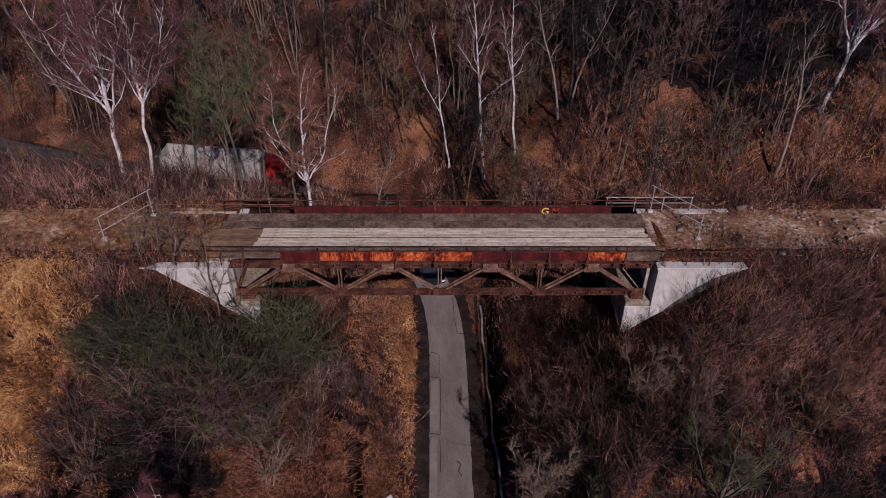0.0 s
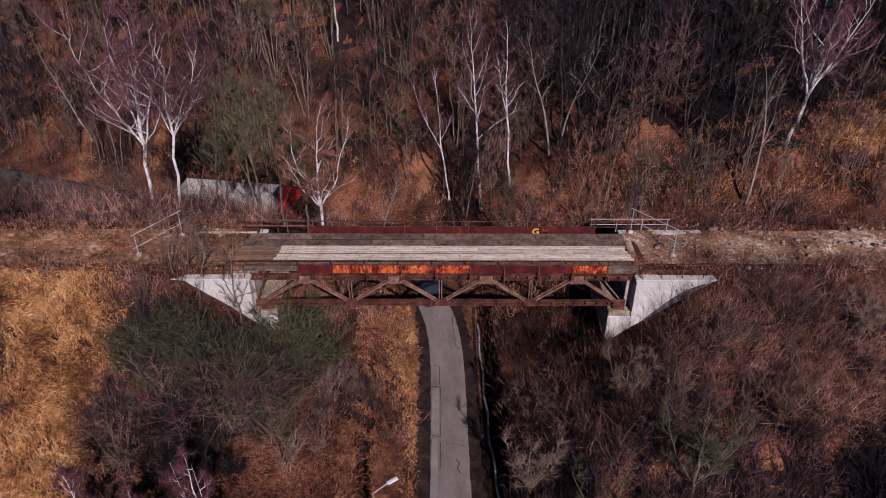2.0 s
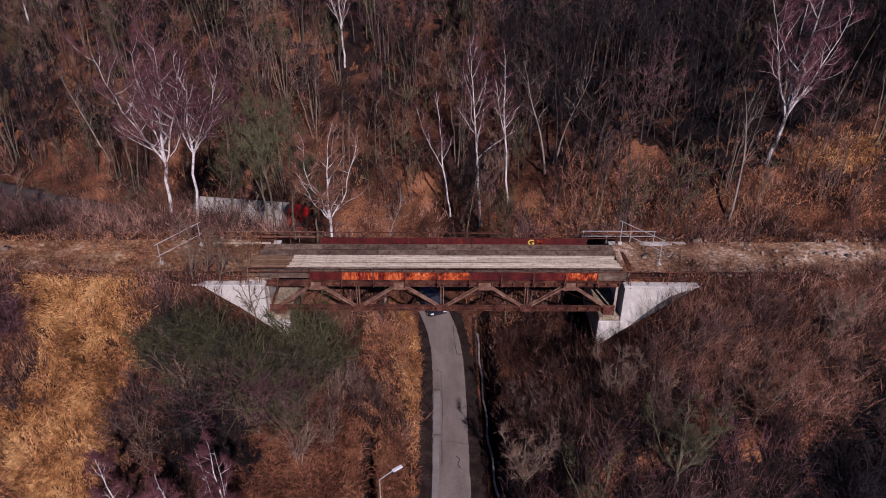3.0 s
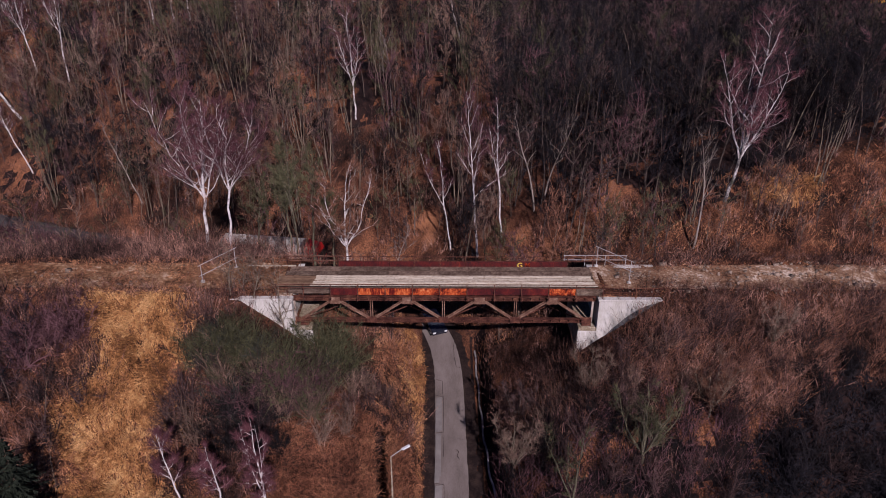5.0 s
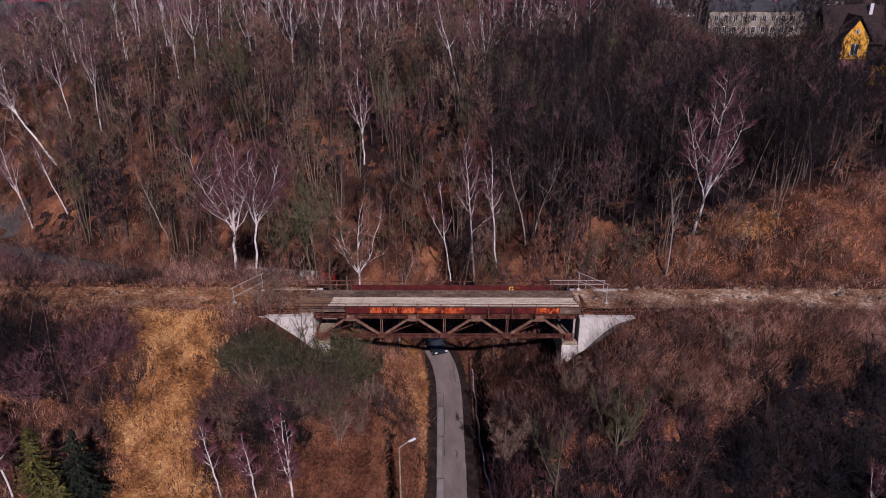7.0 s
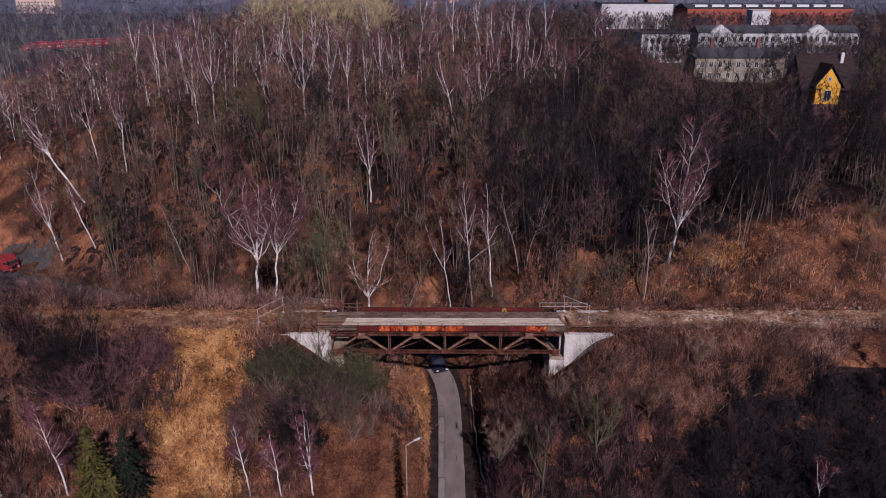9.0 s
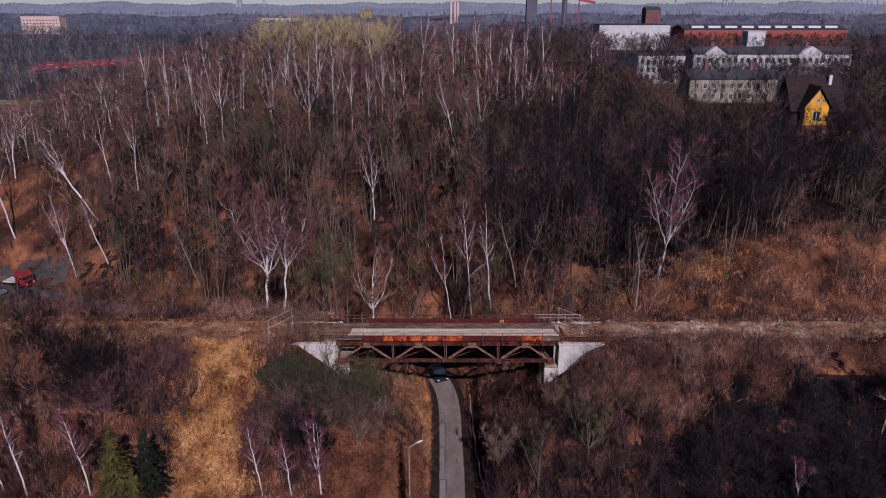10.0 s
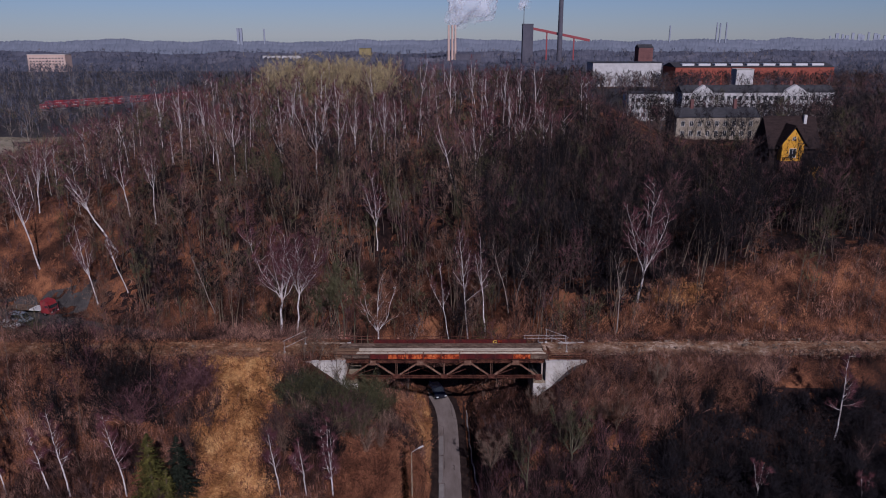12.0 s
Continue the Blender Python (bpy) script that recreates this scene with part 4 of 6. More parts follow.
spots = []
while len(spots) < 280:
    x, y = rng.uniform(-85, 85), 44 + 76 * rng.uniform(0, 1) ** 0.9
    if abs(x) > 30 + (y + 50) * 0.5 or not clear_of(x, y) or (x < 5 and y < 53) or (x < -8 and y < 70 and rng.uniform() < 0.8) or (x > 18 and y < 50 + rng.uniform(0, 12)):
        continue
    if x > 44 and y > 104 and rng.uniform() < 0.85 or house_view(x, y):
        continue
    if lumps(x, y, 26, 21) + rng.uniform(-0.5, 0.5) < -0.25:
        continue
    if any((x - a) ** 2 + (y - b) ** 2 < 3.2 for a, b in spots):
        continue
    spots.append((x, y))
for x, y in spots:
    k = rng.randint(0, 6) if rng.uniform() < 0.92 or (y < 110 and x > -60) else rng.randint(6, 9)
    # Darkest crowns planted here to stand in for the hill's shade.
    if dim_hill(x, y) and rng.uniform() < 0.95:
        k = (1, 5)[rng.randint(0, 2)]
    if 9 < x < 34 and 52 < y < 76:
        k = 5
    plant(k, x, y, rng.uniform(0.5, 1.0), "woodland trees")
n = 0
while n < 46:
    x, y = rng.uniform(-62, 42), rng.uniform(50, 108)
    if abs(x) < 30 + (y + 50) * 0.5 and clear_of(x, y) and not (x < 6 and y < 66) and not (dim_hill(x, y) and (n % 3 or y < 78)):
        plant(9 + n % 3, x, y, rng.uniform(0.75, 1.15), "pale coppiced trees")
        n += 1
for i in range(12):
    plant((1, 5)[i % 2], rng.uniform(27, 52), rng.uniform(53, 62), rng.uniform(0.6, 0.95), "woodland trees")
# trees on the south-west bank
for i in range(26):
    plant((1, 5, 0)[i % 3], rng.uniform(-58, -31.5), rng.uniform(25.5, 33.4), rng.uniform(0.42, 0.62), "trees on the bank")
for x, y, size in ((-31.2, 25.5, 0.36), (-28.7, 21.0, 0.33), (-42.5, 22.0, 0.45), (-52, 22, 0.5)):
    plant(1, x, y, size, "trees on the bank")


def woods(points, low, high, stem, arms, twigs, name, label, tones, fine=0.45, span=1.0, dense=1.0):
    """Many trees as joined masses of stems and twigs, tree by tree in one of several tones."""
    order = np.argsort(lumps(points[:, 0], points[:, 1], 17, 81) + rng.normal(0, 0.22, len(points)))     # like stands beside like
    twigs, fine = int(round(twigs * dense)), fine / dense ** 0.7
    share = np.array([q for *_, q in tones], float)
    cuts = np.r_[0, np.round(np.cumsum(share) / share.sum() * len(points))].astype(int)
    for (bark, twig, _), c0, c1 in zip(tones, cuts, cuts[1:]):
        spot = points[order[c0:c1]]
        n = len(spot)
        if not n:
            continue
        z = height(spot[:, 0], spot[:, 1])
        h = rng.uniform(low, high, n)
        a = np.column_stack([spot, z - 0.3])
        b = a + np.column_stack([rng.normal(0, 0.07, (n, 2)) * h[:, None], h])
        trunk, crown = Pile(), Pile()
        trunk.needles(a, b, stem * rng.uniform(0.7, 1.3, n))
        k = np.repeat(np.arange(n), arms)
        f = rng.uniform(0.16, 0.9, (len(k), 1))
        p = a[k] + (b - a)[k] * f
        q = rng.uniform(0, 6.283, len(k))
        w = np.column_stack([np.cos(q), np.sin(q), rng.uniform(0.5, 1.7, len(k))])
        w /= np.linalg.norm(w, axis=1, keepdims=True)
        e = p + w * (h[k, None] * 0.42 * np.sin(math.pi * (0.2 + 0.75 * f)) * rng.uniform(0.6, 1.2, (len(k), 1)))
        trunk.needles(p, e, stem * 0.42)
        j = np.repeat(np.arange(len(k)), twigs)
        g = p[j] + (e - p)[j] * rng.uniform(0.2, 1.0, (len(j), 1))
        v = w[j] * 0.8 + rng.normal(0, 0.5, (len(j), 3)) + np.array([0, 0, 0.2])
        v /= np.linalg.norm(v, axis=1, keepdims=True)
        crown.needles(g, g + v * (h[k][j, None] * span * rng.uniform(0.08, 0.2, (len(j), 1))), stem * fine)
        tagged(part(name + "_trunks", trunk.mesh(name), M[bark]), label, "woods", kind="stuff")
        tagged(part(name + "_twigs", crown.mesh(name), M[twig]), label, "woods", kind="stuff")


MIXED = [("dark_bark", "twig_olive", 4), ("dark_bark", "twig_black", 2), ("dark_bark", "twig_purple", 3), ("dark_bark", "twig_tan", 3), ("dark_bark", "twig", 3), ("bark", "twig_rust", 2), ("dark_bark", "twig_dark", 2)]
DULL = [("dark_bark", "twig_black", 3), ("dark_bark", "twig_dark", 5), ("bark", "twig", 4), ("dark_bark", "twig_purple", 3), ("dark_bark", "twig_olive", 2)]
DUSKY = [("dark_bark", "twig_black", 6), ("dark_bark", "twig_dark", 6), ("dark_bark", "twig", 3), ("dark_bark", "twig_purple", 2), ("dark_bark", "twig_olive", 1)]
LIGHT = [("bark", "twig_tan", 3), ("bark", "twig_olive", 3), ("bark", "twig_rust", 3), ("dark_bark", "twig", 2), ("dark_bark", "twig_purple", 2), ("dark_bark", "twig_black", 1)]
NEARBY = [("dark_bark", "twig_dark", 3), ("dark_bark", "twig", 3), ("wood_dusk", "wood_dusk", 3), ("bark", "twig_purple", 2), ("wood_tan", "wood_far", 1)]
PLAIN = [("wood_far", "wood_far", 4), ("wood_haze", "wood_tan", 1), ("wood_tan", "wood_dusk", 2), ("wood_dusk", "wood_dusk", 4), ("wood_tan", "wood_far", 2), ("wood_tan", "wood_tan", 1)]


def scatter(n, xa, xb, ya, yb, keep):
    p = np.stack([rng.uniform(xa, xb, n), rng.uniform(ya, yb, n)], 1)
    return p[keep(p[:, 0], p[:, 1])]


def road_gap(x, y):
    d = np.full(len(x), 1e9)
    for a, b in LINE[::2]:
        d = np.minimum(d, np.hypot(x - a, y - b))
    return d


def brush(name, label, points, mat, low, high, stems, thick=0.012, spread=0.35):
    """Upright thin stems in clumps."""
    pile, k = Pile(), len(points)
    base = np.repeat(points, stems, 0) + rng.normal(0, 0.28, (k * stems, 2))
    z = height(base[:, 0], base[:, 1])
    h = np.repeat(rng.uniform(low, high, k), stems) * rng.uniform(0.5, 1.1, k * stems)
    a = np.column_stack([base, z - 0.05])
    lean = rng.normal(0, spread, (k * stems, 2)) * h[:, None]
    b = np.column_stack([base + lean, z + h])
    pile.needles(a, b, thick)
    # side shoots
    f = rng.uniform(0.35, 0.8, (len(a), 1))
    a2 = a + (b - a) * f
    w = (b - a) * rng.uniform(0.25, 0.5, (len(a), 1)) + rng.normal(0, 0.22, (len(a), 3)) * h[:, None]
    pile.needles(a2, a2 + w, thick * 0.7)
    return tagged(part(name, pile.mesh(name), M[mat]), label, "brush", kind="stuff")


def open_ground(x, y):
    return (road_gap(x, y) > 3.4) & (trench(x, y) < 0.05) & ~((y > 34.3) & (y < 42.0)) & ~((x < -71) & (y > 78) & (y < 90.5)) & ~((x > -15.5) & (x < -11.2) & (y > 31.8)) & ~((x > 12.0) & (x < 18.5) & (y > 31.6 + 0.35 * (x - 12)) & (y < 36))


def straw_patch(x, y):
    mid = -25.6 + 0.05 * (34 - y) + 0.5 * np.sin(y * 0.7)
    edge = 3.4 if np.ndim(x) == 0 else 3.4 + rng.normal(0, 0.8, len(x))
    return (np.abs(x - mid) + 1.3 * lumps(x, y, 7, 41) < edge) & (y > 15) & (y < 34.6)


def bramble_patch(x, y):
    return (x > -13.5) & (x < -3.2) & (y > 14) & (y < 29.5)


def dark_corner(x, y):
    """The corner below the east bank, its shade put into near-black colours."""
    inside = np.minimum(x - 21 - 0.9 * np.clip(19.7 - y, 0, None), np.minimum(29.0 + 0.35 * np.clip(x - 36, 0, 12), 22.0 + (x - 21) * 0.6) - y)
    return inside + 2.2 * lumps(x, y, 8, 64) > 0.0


def patchy(x, y, size, seed, soft):
    """Clumps and gaps."""
    return lumps(x, y, size, seed) + rng.uniform(-soft, soft, len(x)) > -0.15


def wedge(x, y):
    return np.abs(x) < 30 + (y + 52) * 0.52


def shade_sheet(name, xs, ys, keep):
    """Near-black sheets on the slope whose colour stands in for shade."""
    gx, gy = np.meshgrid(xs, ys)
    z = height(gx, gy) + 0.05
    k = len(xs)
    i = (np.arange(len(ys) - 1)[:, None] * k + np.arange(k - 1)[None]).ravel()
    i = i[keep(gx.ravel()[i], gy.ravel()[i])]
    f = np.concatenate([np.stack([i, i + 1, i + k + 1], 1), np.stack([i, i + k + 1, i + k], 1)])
    tagged(part(name, mesh_of(name, np.stack([gx, gy, z], -1).reshape(-1, 3), f), M["shade_sheet"]), "dark damp leaf mould on the ground", "leaf mould", kind="stuff")


# Dark sheets laid where wood, bank and ditch would lie in shade.
shade_sheet("ground_mould", np.arange(8, 100, 0.5), np.arange(48, 136, 0.5), lambda x, y: dim_hill(x, y) & (lumps(x, y, 13, 61) + 0.7 * lumps(x, y, 3.1, 60) + rng.uniform(-0.4, 0.4, len(x)) > np.where(y < 66, -0.5, -0.7)))
shade_sheet("hill_mould", np.arange(-70, 60, 1.2), np.arange(84, 216, 1.2), lambda x, y: ~dim_hill(x, y) & (lumps(x, y, 15, 63) + rng.uniform(-0.8, 0.8, len(x)) > -0.2) & wedge(x, y))
shade_sheet("lower_mould", np.arange(5.5, 50, 0.35), np.arange(4, 28, 0.35), lambda x, y: (x > 5.5) & (y + 0.3 * np.abs(x - 20) < 25) & ~dark_corner(x, y) & (lumps(x, y, 6, 67) + 0.5 * lumps(x, y, 1.7, 68) + rng.uniform(-0.25, 0.25, len(x)) > -0.4))
shade_sheet("bank_mould", np.arange(18, 64, 0.7), np.arange(-2, 31, 0.7), lambda x, y: dark_corner(x, y) & (rng.uniform(0, 1, len(x)) < 0.95))
shade_sheet("ditch_mould", np.arange(2.4, 5.6, 0.2), np.arange(6, 48, 0.4), lambda x, y: (x > np.interp(y, [6, 14, 22, 27.5, 32.5, 42], [3.9, 3.5, 3.0, 2.75, 2.6, 2.5])) & (x + 0.35 * lumps(x, y, 3, 69) < np.interp(y, [14, 22, 27.5, 32.5, 42], [5.6, 5.0, 4.6, 4.5, 4.3])))
# Near-black sheet that darkens the inside of the cut.
shade_sheet("drain_mould", np.arange(-8, -3.4, 0.12), np.arange(16.5, 32, 0.25), lambda x, y: trench(x, y) > 0.25)


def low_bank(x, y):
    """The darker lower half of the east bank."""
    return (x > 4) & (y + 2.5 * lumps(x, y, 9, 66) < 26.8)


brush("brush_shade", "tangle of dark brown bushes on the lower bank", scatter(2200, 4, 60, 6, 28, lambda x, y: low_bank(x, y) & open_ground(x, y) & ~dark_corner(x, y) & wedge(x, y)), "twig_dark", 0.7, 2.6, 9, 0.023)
brush("tan_brush", "bare tan bushes on the sunlit upper bank", scatter(1500, 5.2, 40, 25.5, 33.8, lambda x, y: ~low_bank(x, y) & open_ground(x, y) & ~dark_corner(x, y) & patchy(x, y, 4, 38, 0.5)), "twig_rust", 0.4, 2.6, 7, 0.02, 0.5)
brush("bank_scrub", "tangled brown scrub with pale shoots on the upper bank", scatter(1300, 5.2, 44, 25.0, 33.8, lambda x, y: ~low_bank(x, y) & open_ground(x, y) & ~dark_corner(x, y) & patchy(x, y, 4, 39, 0.5)), "brush", 0.5, 2.8, 8, 0.022, 0.5)
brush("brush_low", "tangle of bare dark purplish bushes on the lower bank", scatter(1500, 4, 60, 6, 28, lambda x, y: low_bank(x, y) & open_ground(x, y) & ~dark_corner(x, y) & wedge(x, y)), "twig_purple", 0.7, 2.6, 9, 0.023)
brush("brush_south", "tangle of bare reddish-brown bushes on the bank", scatter(9500, -60, 60, 6, 34.4, lambda x, y: ~(low_bank(x, y) & (rng.uniform(0, 1, len(x)) < 0.9)) & patchy(x, y, 7, 31, 0.9) & open_ground(x, y) & ~straw_patch(x, y) & ~bramble_patch(x, y) & ~dark_corner(x, y) & ~((x > 2) & (x < 4.6)) & wedge(x, y)), "brush", 0.7, 3.0, 9, 0.023)
brush("bank_bushes", "thin bare bushes under the bridge", scatter(500, -12, 12, 33, 46, lambda x, y: (road_gap(x, y) > 3.4)), "brush", 0.5, 1.6, 8, 0.015)
brush("brush_north", "bare undergrowth on the wooded slope", scatter(9000, -75, 75, 42, 92, lambda x, y: (lumps(x, y, 9, 32) > rng.uniform(-0.35, 0.5, len(x))) & open_ground(x, y) & wedge(x, y) & ~(dim_hill(x, y) & (rng.uniform(0, 1, len(x)) < 0.92))), "brush", 0.5, 2.5, 8, 0.026)
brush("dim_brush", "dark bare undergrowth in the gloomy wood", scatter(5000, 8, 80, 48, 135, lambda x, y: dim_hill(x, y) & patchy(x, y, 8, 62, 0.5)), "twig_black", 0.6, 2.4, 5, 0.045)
brush("brush_far", "bare undergrowth deep in the wood", scatter(2600, -110, 110, 92, 170, lambda x, y: open_ground(x, y) & wedge(x, y)), "twig", 1.0, 3.0, 4, 0.065)
brush("brambles", "low rusty-red bramble thicket", scatter(3600, -13.5, -3.2, 14, 30.5, lambda x, y: open_ground(x, y) & (trench(x, y) < 0.03)), "bramble", 0.15, 0.75, 10, 0.019, 0.8)
def tufts(name, label, points, mat, low, high, blades, thick, flow):
    """Grass in tufts whose blades bend over together, the way swinging from place to place."""
    k, pile = len(points), Pile()
    way = lumps(points[:, 0], points[:, 1], 6, flow) * 2.2 - 1.57
    h = rng.uniform(low, high, k) * (1 + 0.3 * lumps(points[:, 0], points[:, 1], 3, flow + 1))
    j = np.repeat(np.arange(k), blades)
    base = points[j] + rng.normal(0, 0.13, (len(j), 2))
    z = height(base[:, 0], base[:, 1])
    q, tall = way[j] + rng.normal(0, 0.55, len(j)), h[j] * rng.uniform(0.6, 1.2, len(j))
    out = np.column_stack([np.cos(q), np.sin(q)]) * (tall * rng.uniform(0.3, 0.8, len(j)))[:, None]
    a = np.column_stack([base, z - 0.05])
    m = np.column_stack([base + out * 0.35, z + tall * 0.75])
    b = np.column_stack([base + out * 1.25, z + tall * rng.uniform(0.55, 1.05, len(j))])
    pile.needles(a, m, thick)
    pile.needles(m, b, thick)
    return tagged(part(name, pile.mesh(name), M[mat]), label, "grass", kind="stuff")


tufts("dry_grass", "tall straw-coloured dry grass on the bank", scatter(8200, -33.5, -17, 15, 34.8, straw_patch), "straw", 0.5, 1.15, 6, 0.024, 43)
tufts("brown_grass", "rust-brown dead grass among the straw", scatter(3400, -34, -17, 14, 34.5, lambda x, y: ((np.abs(x + 26) < 5.5 + rng.normal(0, 0.8, len(x))) | (x > -22) & (y < 28.5)) & (lumps(x, y, 4.5, 45) - 0.06 * (y - 27) + np.where(x < -27.5, 0.35, 0) > rng.uniform(0.0, 0.9, len(x)))), "rusty_grass", 0.4, 1.0, 6, 0.024, 46)
tufts("verge_grass", "dry ochre grass on the verge", scatter(3000, -6.2, -2.0, 20, 47, lambda x, y: (road_gap(x, y) > 2.55) & (trench(x, y) < 0.1) & (rng.uniform(0, 1, len(x)) < 1.2 - 0.45 * (road_gap(x, y) - 2.6) - 0.1 * np.clip(38 - y, 0, 10))), "straw", 0.3, 0.75, 5, 0.02, 47)
tufts("verge_weeds", "rust-brown dead weeds on the verge", scatter(1800, -6.8, -2.0, 16, 47, lambda x, y: (road_gap(x, y) > 2.55) & (trench(x, y) < 0.1)), "rusty_grass", 0.3, 0.8, 5, 0.02, 48)
saplings = scatter(1600, -80, 80, 42.5, 105, lambda x, y: ~((x < -58) & (y > 64) & (y < 91)) & patchy(x, y, 17, 33, 0.35) & open_ground(x, y) & wedge(x, y) & (road_gap(x, y) > 5))
gloom = dim_hill(saplings[:, 0], saplings[:, 1])
western = saplings[:, 0] < -14
woods(saplings[~gloom & ~western], 2.5, 8.0, 0.065, 7, 4, "saplings", "crowded thin bare saplings on the slope", MIXED, 0.55, dense=1.8)
woods(saplings[~gloom & western], 2.5, 8.0, 0.065, 7, 4, "lane_saplings", "tan and olive bare saplings above the lane", LIGHT, 0.55, dense=1.8)
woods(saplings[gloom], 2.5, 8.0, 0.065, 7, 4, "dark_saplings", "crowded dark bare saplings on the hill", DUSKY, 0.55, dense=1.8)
far_slope = scatter(2300, -150, 160, 108, 250, lambda x, y: wedge(x, y) & (road_gap(x, y) > 8) & ~house_sightline(x, y))
birchy = rng.uniform(0, 1, len(far_slope)) < np.where((far_slope[:, 0] < 30) & (far_slope[:, 1] > 125), 0.2, 0.04)
east = far_slope[:, 0] > 12
woods(far_slope[~birchy & ~east], 8, 14, 0.15, 8, 4, "hill_wood", "leafless brown wood over the hill", MIXED, 0.55, dense=2.4)
woods(far_slope[~birchy & east], 8, 14, 0.15, 8, 5, "shaded_wood", "dark leafless wood over the hill", DULL, 0.5, dense=2.0)
woods(far_slope[birchy], 9, 15, 0.11, 9, 9, "birch_wood", "leafless birch wood with a purple haze of twigs", [("birch", "birch_twig", 1)], dense=1.5)


# ---- shrubs ----
def shrub_mesh(seed, tall, stems, twigs, spread, r):
    g, pile = np.random.RandomState(seed), Pile()
    for _ in range(stems):
        q, out = g.uniform(0, 6.283), abs(g.normal(0, spread))
        way = np.array([math.cos(q) * out, math.sin(q) * out, 1.0])
        path = bough(g, (g.normal(0, 0.2), g.normal(0, 0.2), -0.1), way / np.linalg.norm(way), tall * g.uniform(0.55, 1.05), 0.2, 4)
        pile.tube(path, [r * 1.6, r * 1.2, r * 0.8, r * 0.3], 3)
        h = g.uniform(0.3, 2.9, twigs)
        a = np.stack([np.interp(h, range(4), path[:, c]) for c in range(3)], 1)
        w = path[-1] - path[0]
        w = w / np.linalg.norm(w) * 0.6 + g.normal(0, 0.55, (twigs, 3))
        pile.needles(a, a + w * tall * g.uniform(0.12, 0.32, (twigs, 1)), r * 0.62)
    return pile.mesh("growth")


bushes = [shrub_mesh(300 + i, 3.0, 18, 15, 0.45, 0.026) for i in range(4)]
thick = [shrub_mesh(320 + i, 3.2, 28, 26, 0.75, 0.022) for i in range(3)]


def set_shrub(me, mat, label, x, y, size, group):
    if -15.0 < x < -10.95 and y > 30.4:      # the abutment stands clear
        return
    t = thing("shrub", label, "shrub", stand(x, y, rng.uniform(0, 360), size), group)
    p = new("growth", me if me.materials and me.materials[0] == M[mat] else me.copy())
    if not p.data.materials:
        p.data.materials.append(M[mat])
    elif p.data.materials[0] != M[mat]:
        p.data.materials[0] = M[mat]
    p.parent = t
    tagged(p, kind="stuff")


def thicket(name, label, meshes, mat, rows):
    """Crowded shrubs as one mass; rows of x, y, size."""
    pile = Pile()
    for i, (x, y, size) in enumerate(rows):
        me = meshes[i % len(meshes)]
        v, f = np.empty(len(me.vertices) * 3, np.float32), np.empty(len(me.loops), np.int32)
        me.vertices.foreach_get("co", v)
        me.loops.foreach_get("vertex_index", f)
        m = np.array(stand(x, y, rng.uniform(0, 360), size))
        pile.add(v.reshape(-1, 3) @ m[:3, :3].T + m[:3, 3], f.reshape(-1, 3))
    tagged(part(name, pile.mesh(name), M[mat]), label, "thicket", kind="stuff")


olive = [m.copy() for m in thick]
for m in olive:
    m.materials.append(M["twig_olive"])
brown = [m.copy() for m in bushes]
for m in brown:
    m.materials.append(M["twig"])
sandy = [m.copy() for m in bushes]
for m in sandy:
    m.materials.append(M["twig_tan"])
green = [m.copy() for m in thick]
for m in green:
    m.materials.append(M["ivy"])
dusk = [m.copy() for m in thick]
for m in dusk:
    m.materials.append(M["twig_dark"])
plum = [m.copy() for m in thick]
for m in plum:
    m.materials.append(M["twig_purple"])
for i in range(30):
    u, v = rng.uniform(0, 1), rng.uniform(0, 1)
    x, y = -20.6 + 10.8 * u, 31.6 - 6.5 * v + 1.0 * u
    low = -16.5 < x < -11 and y > 28.8
    if low:
        y -= 3.2
    kind = ("olive", "ivy", "brown", "plum")[(0, 1, 0, 2, 1, 0)[i % 6] if y > 27.5 else (2, 1, 3, 0, 2)[i % 5]]
    me, mat, label = {"olive": (olive[i % 3], "twig_olive", "dense grey-green lichened shrub below the abutment"), "ivy": (green[i % 3], "ivy", "dark ivy-grown shrub below the abutment"), "brown": (brown[i % 4], "twig", "dense brown shrub below the abutment"), "plum": (plum[i % 3], "twig_purple", "dense purplish shrub below the abutment")}[kind]
    set_shrub(me, mat, label, x, y, rng.uniform(1.25, 1.6) if low else rng.uniform(0.85, 1.3), "grey-green thicket")
# Dark shrubs added in place of the shade beside the thicket.
for x, y, size in ((-15.6, 24.9, 1.15), (-14.2, 24.2, 1.0), (-17.2, 25.6, 1.15), (-12.6, 23.8, 0.95), (-16.4, 24.0, 1.2), (-14.9, 25.6, 1.25), (-13.7, 25.9, 1.1), (-13.2, 27.4, 1.1), (-12.2, 29.0, 1.0)):
    set_shrub(dusk[int(abs(x)) % 3], "twig_dark", "dense dark shrub below the abutment", x, y, size, "grey-green thicket")
for x, y, size in ((-18.6, 30.2, 1.3), (-17.6, 29.9, 1.4), (-16.6, 30.1, 1.4), (-15.6, 29.8, 1.35), (-14.8, 29.2, 1.25)):
    set_shrub(olive[int(abs(x)) % 3] if size > 1.32 else green[int(abs(x)) % 3], "twig_olive" if size > 1.32 else "ivy", "tall grey-green lichened shrub before the wing wall", x, y, size, "grey-green thicket")
for i in range(20):
    x, y = rng.uniform(-21.5, -8.5), rng.uniform(24.0, 32.5)
    set_shrub((brown, sandy)[i % 2][i % 4], ("twig", "twig_tan")[i % 2], "upright bare bush standing out of the thicket", x, y, rng.uniform(0.8, 1.35), "bushes below the bridge")
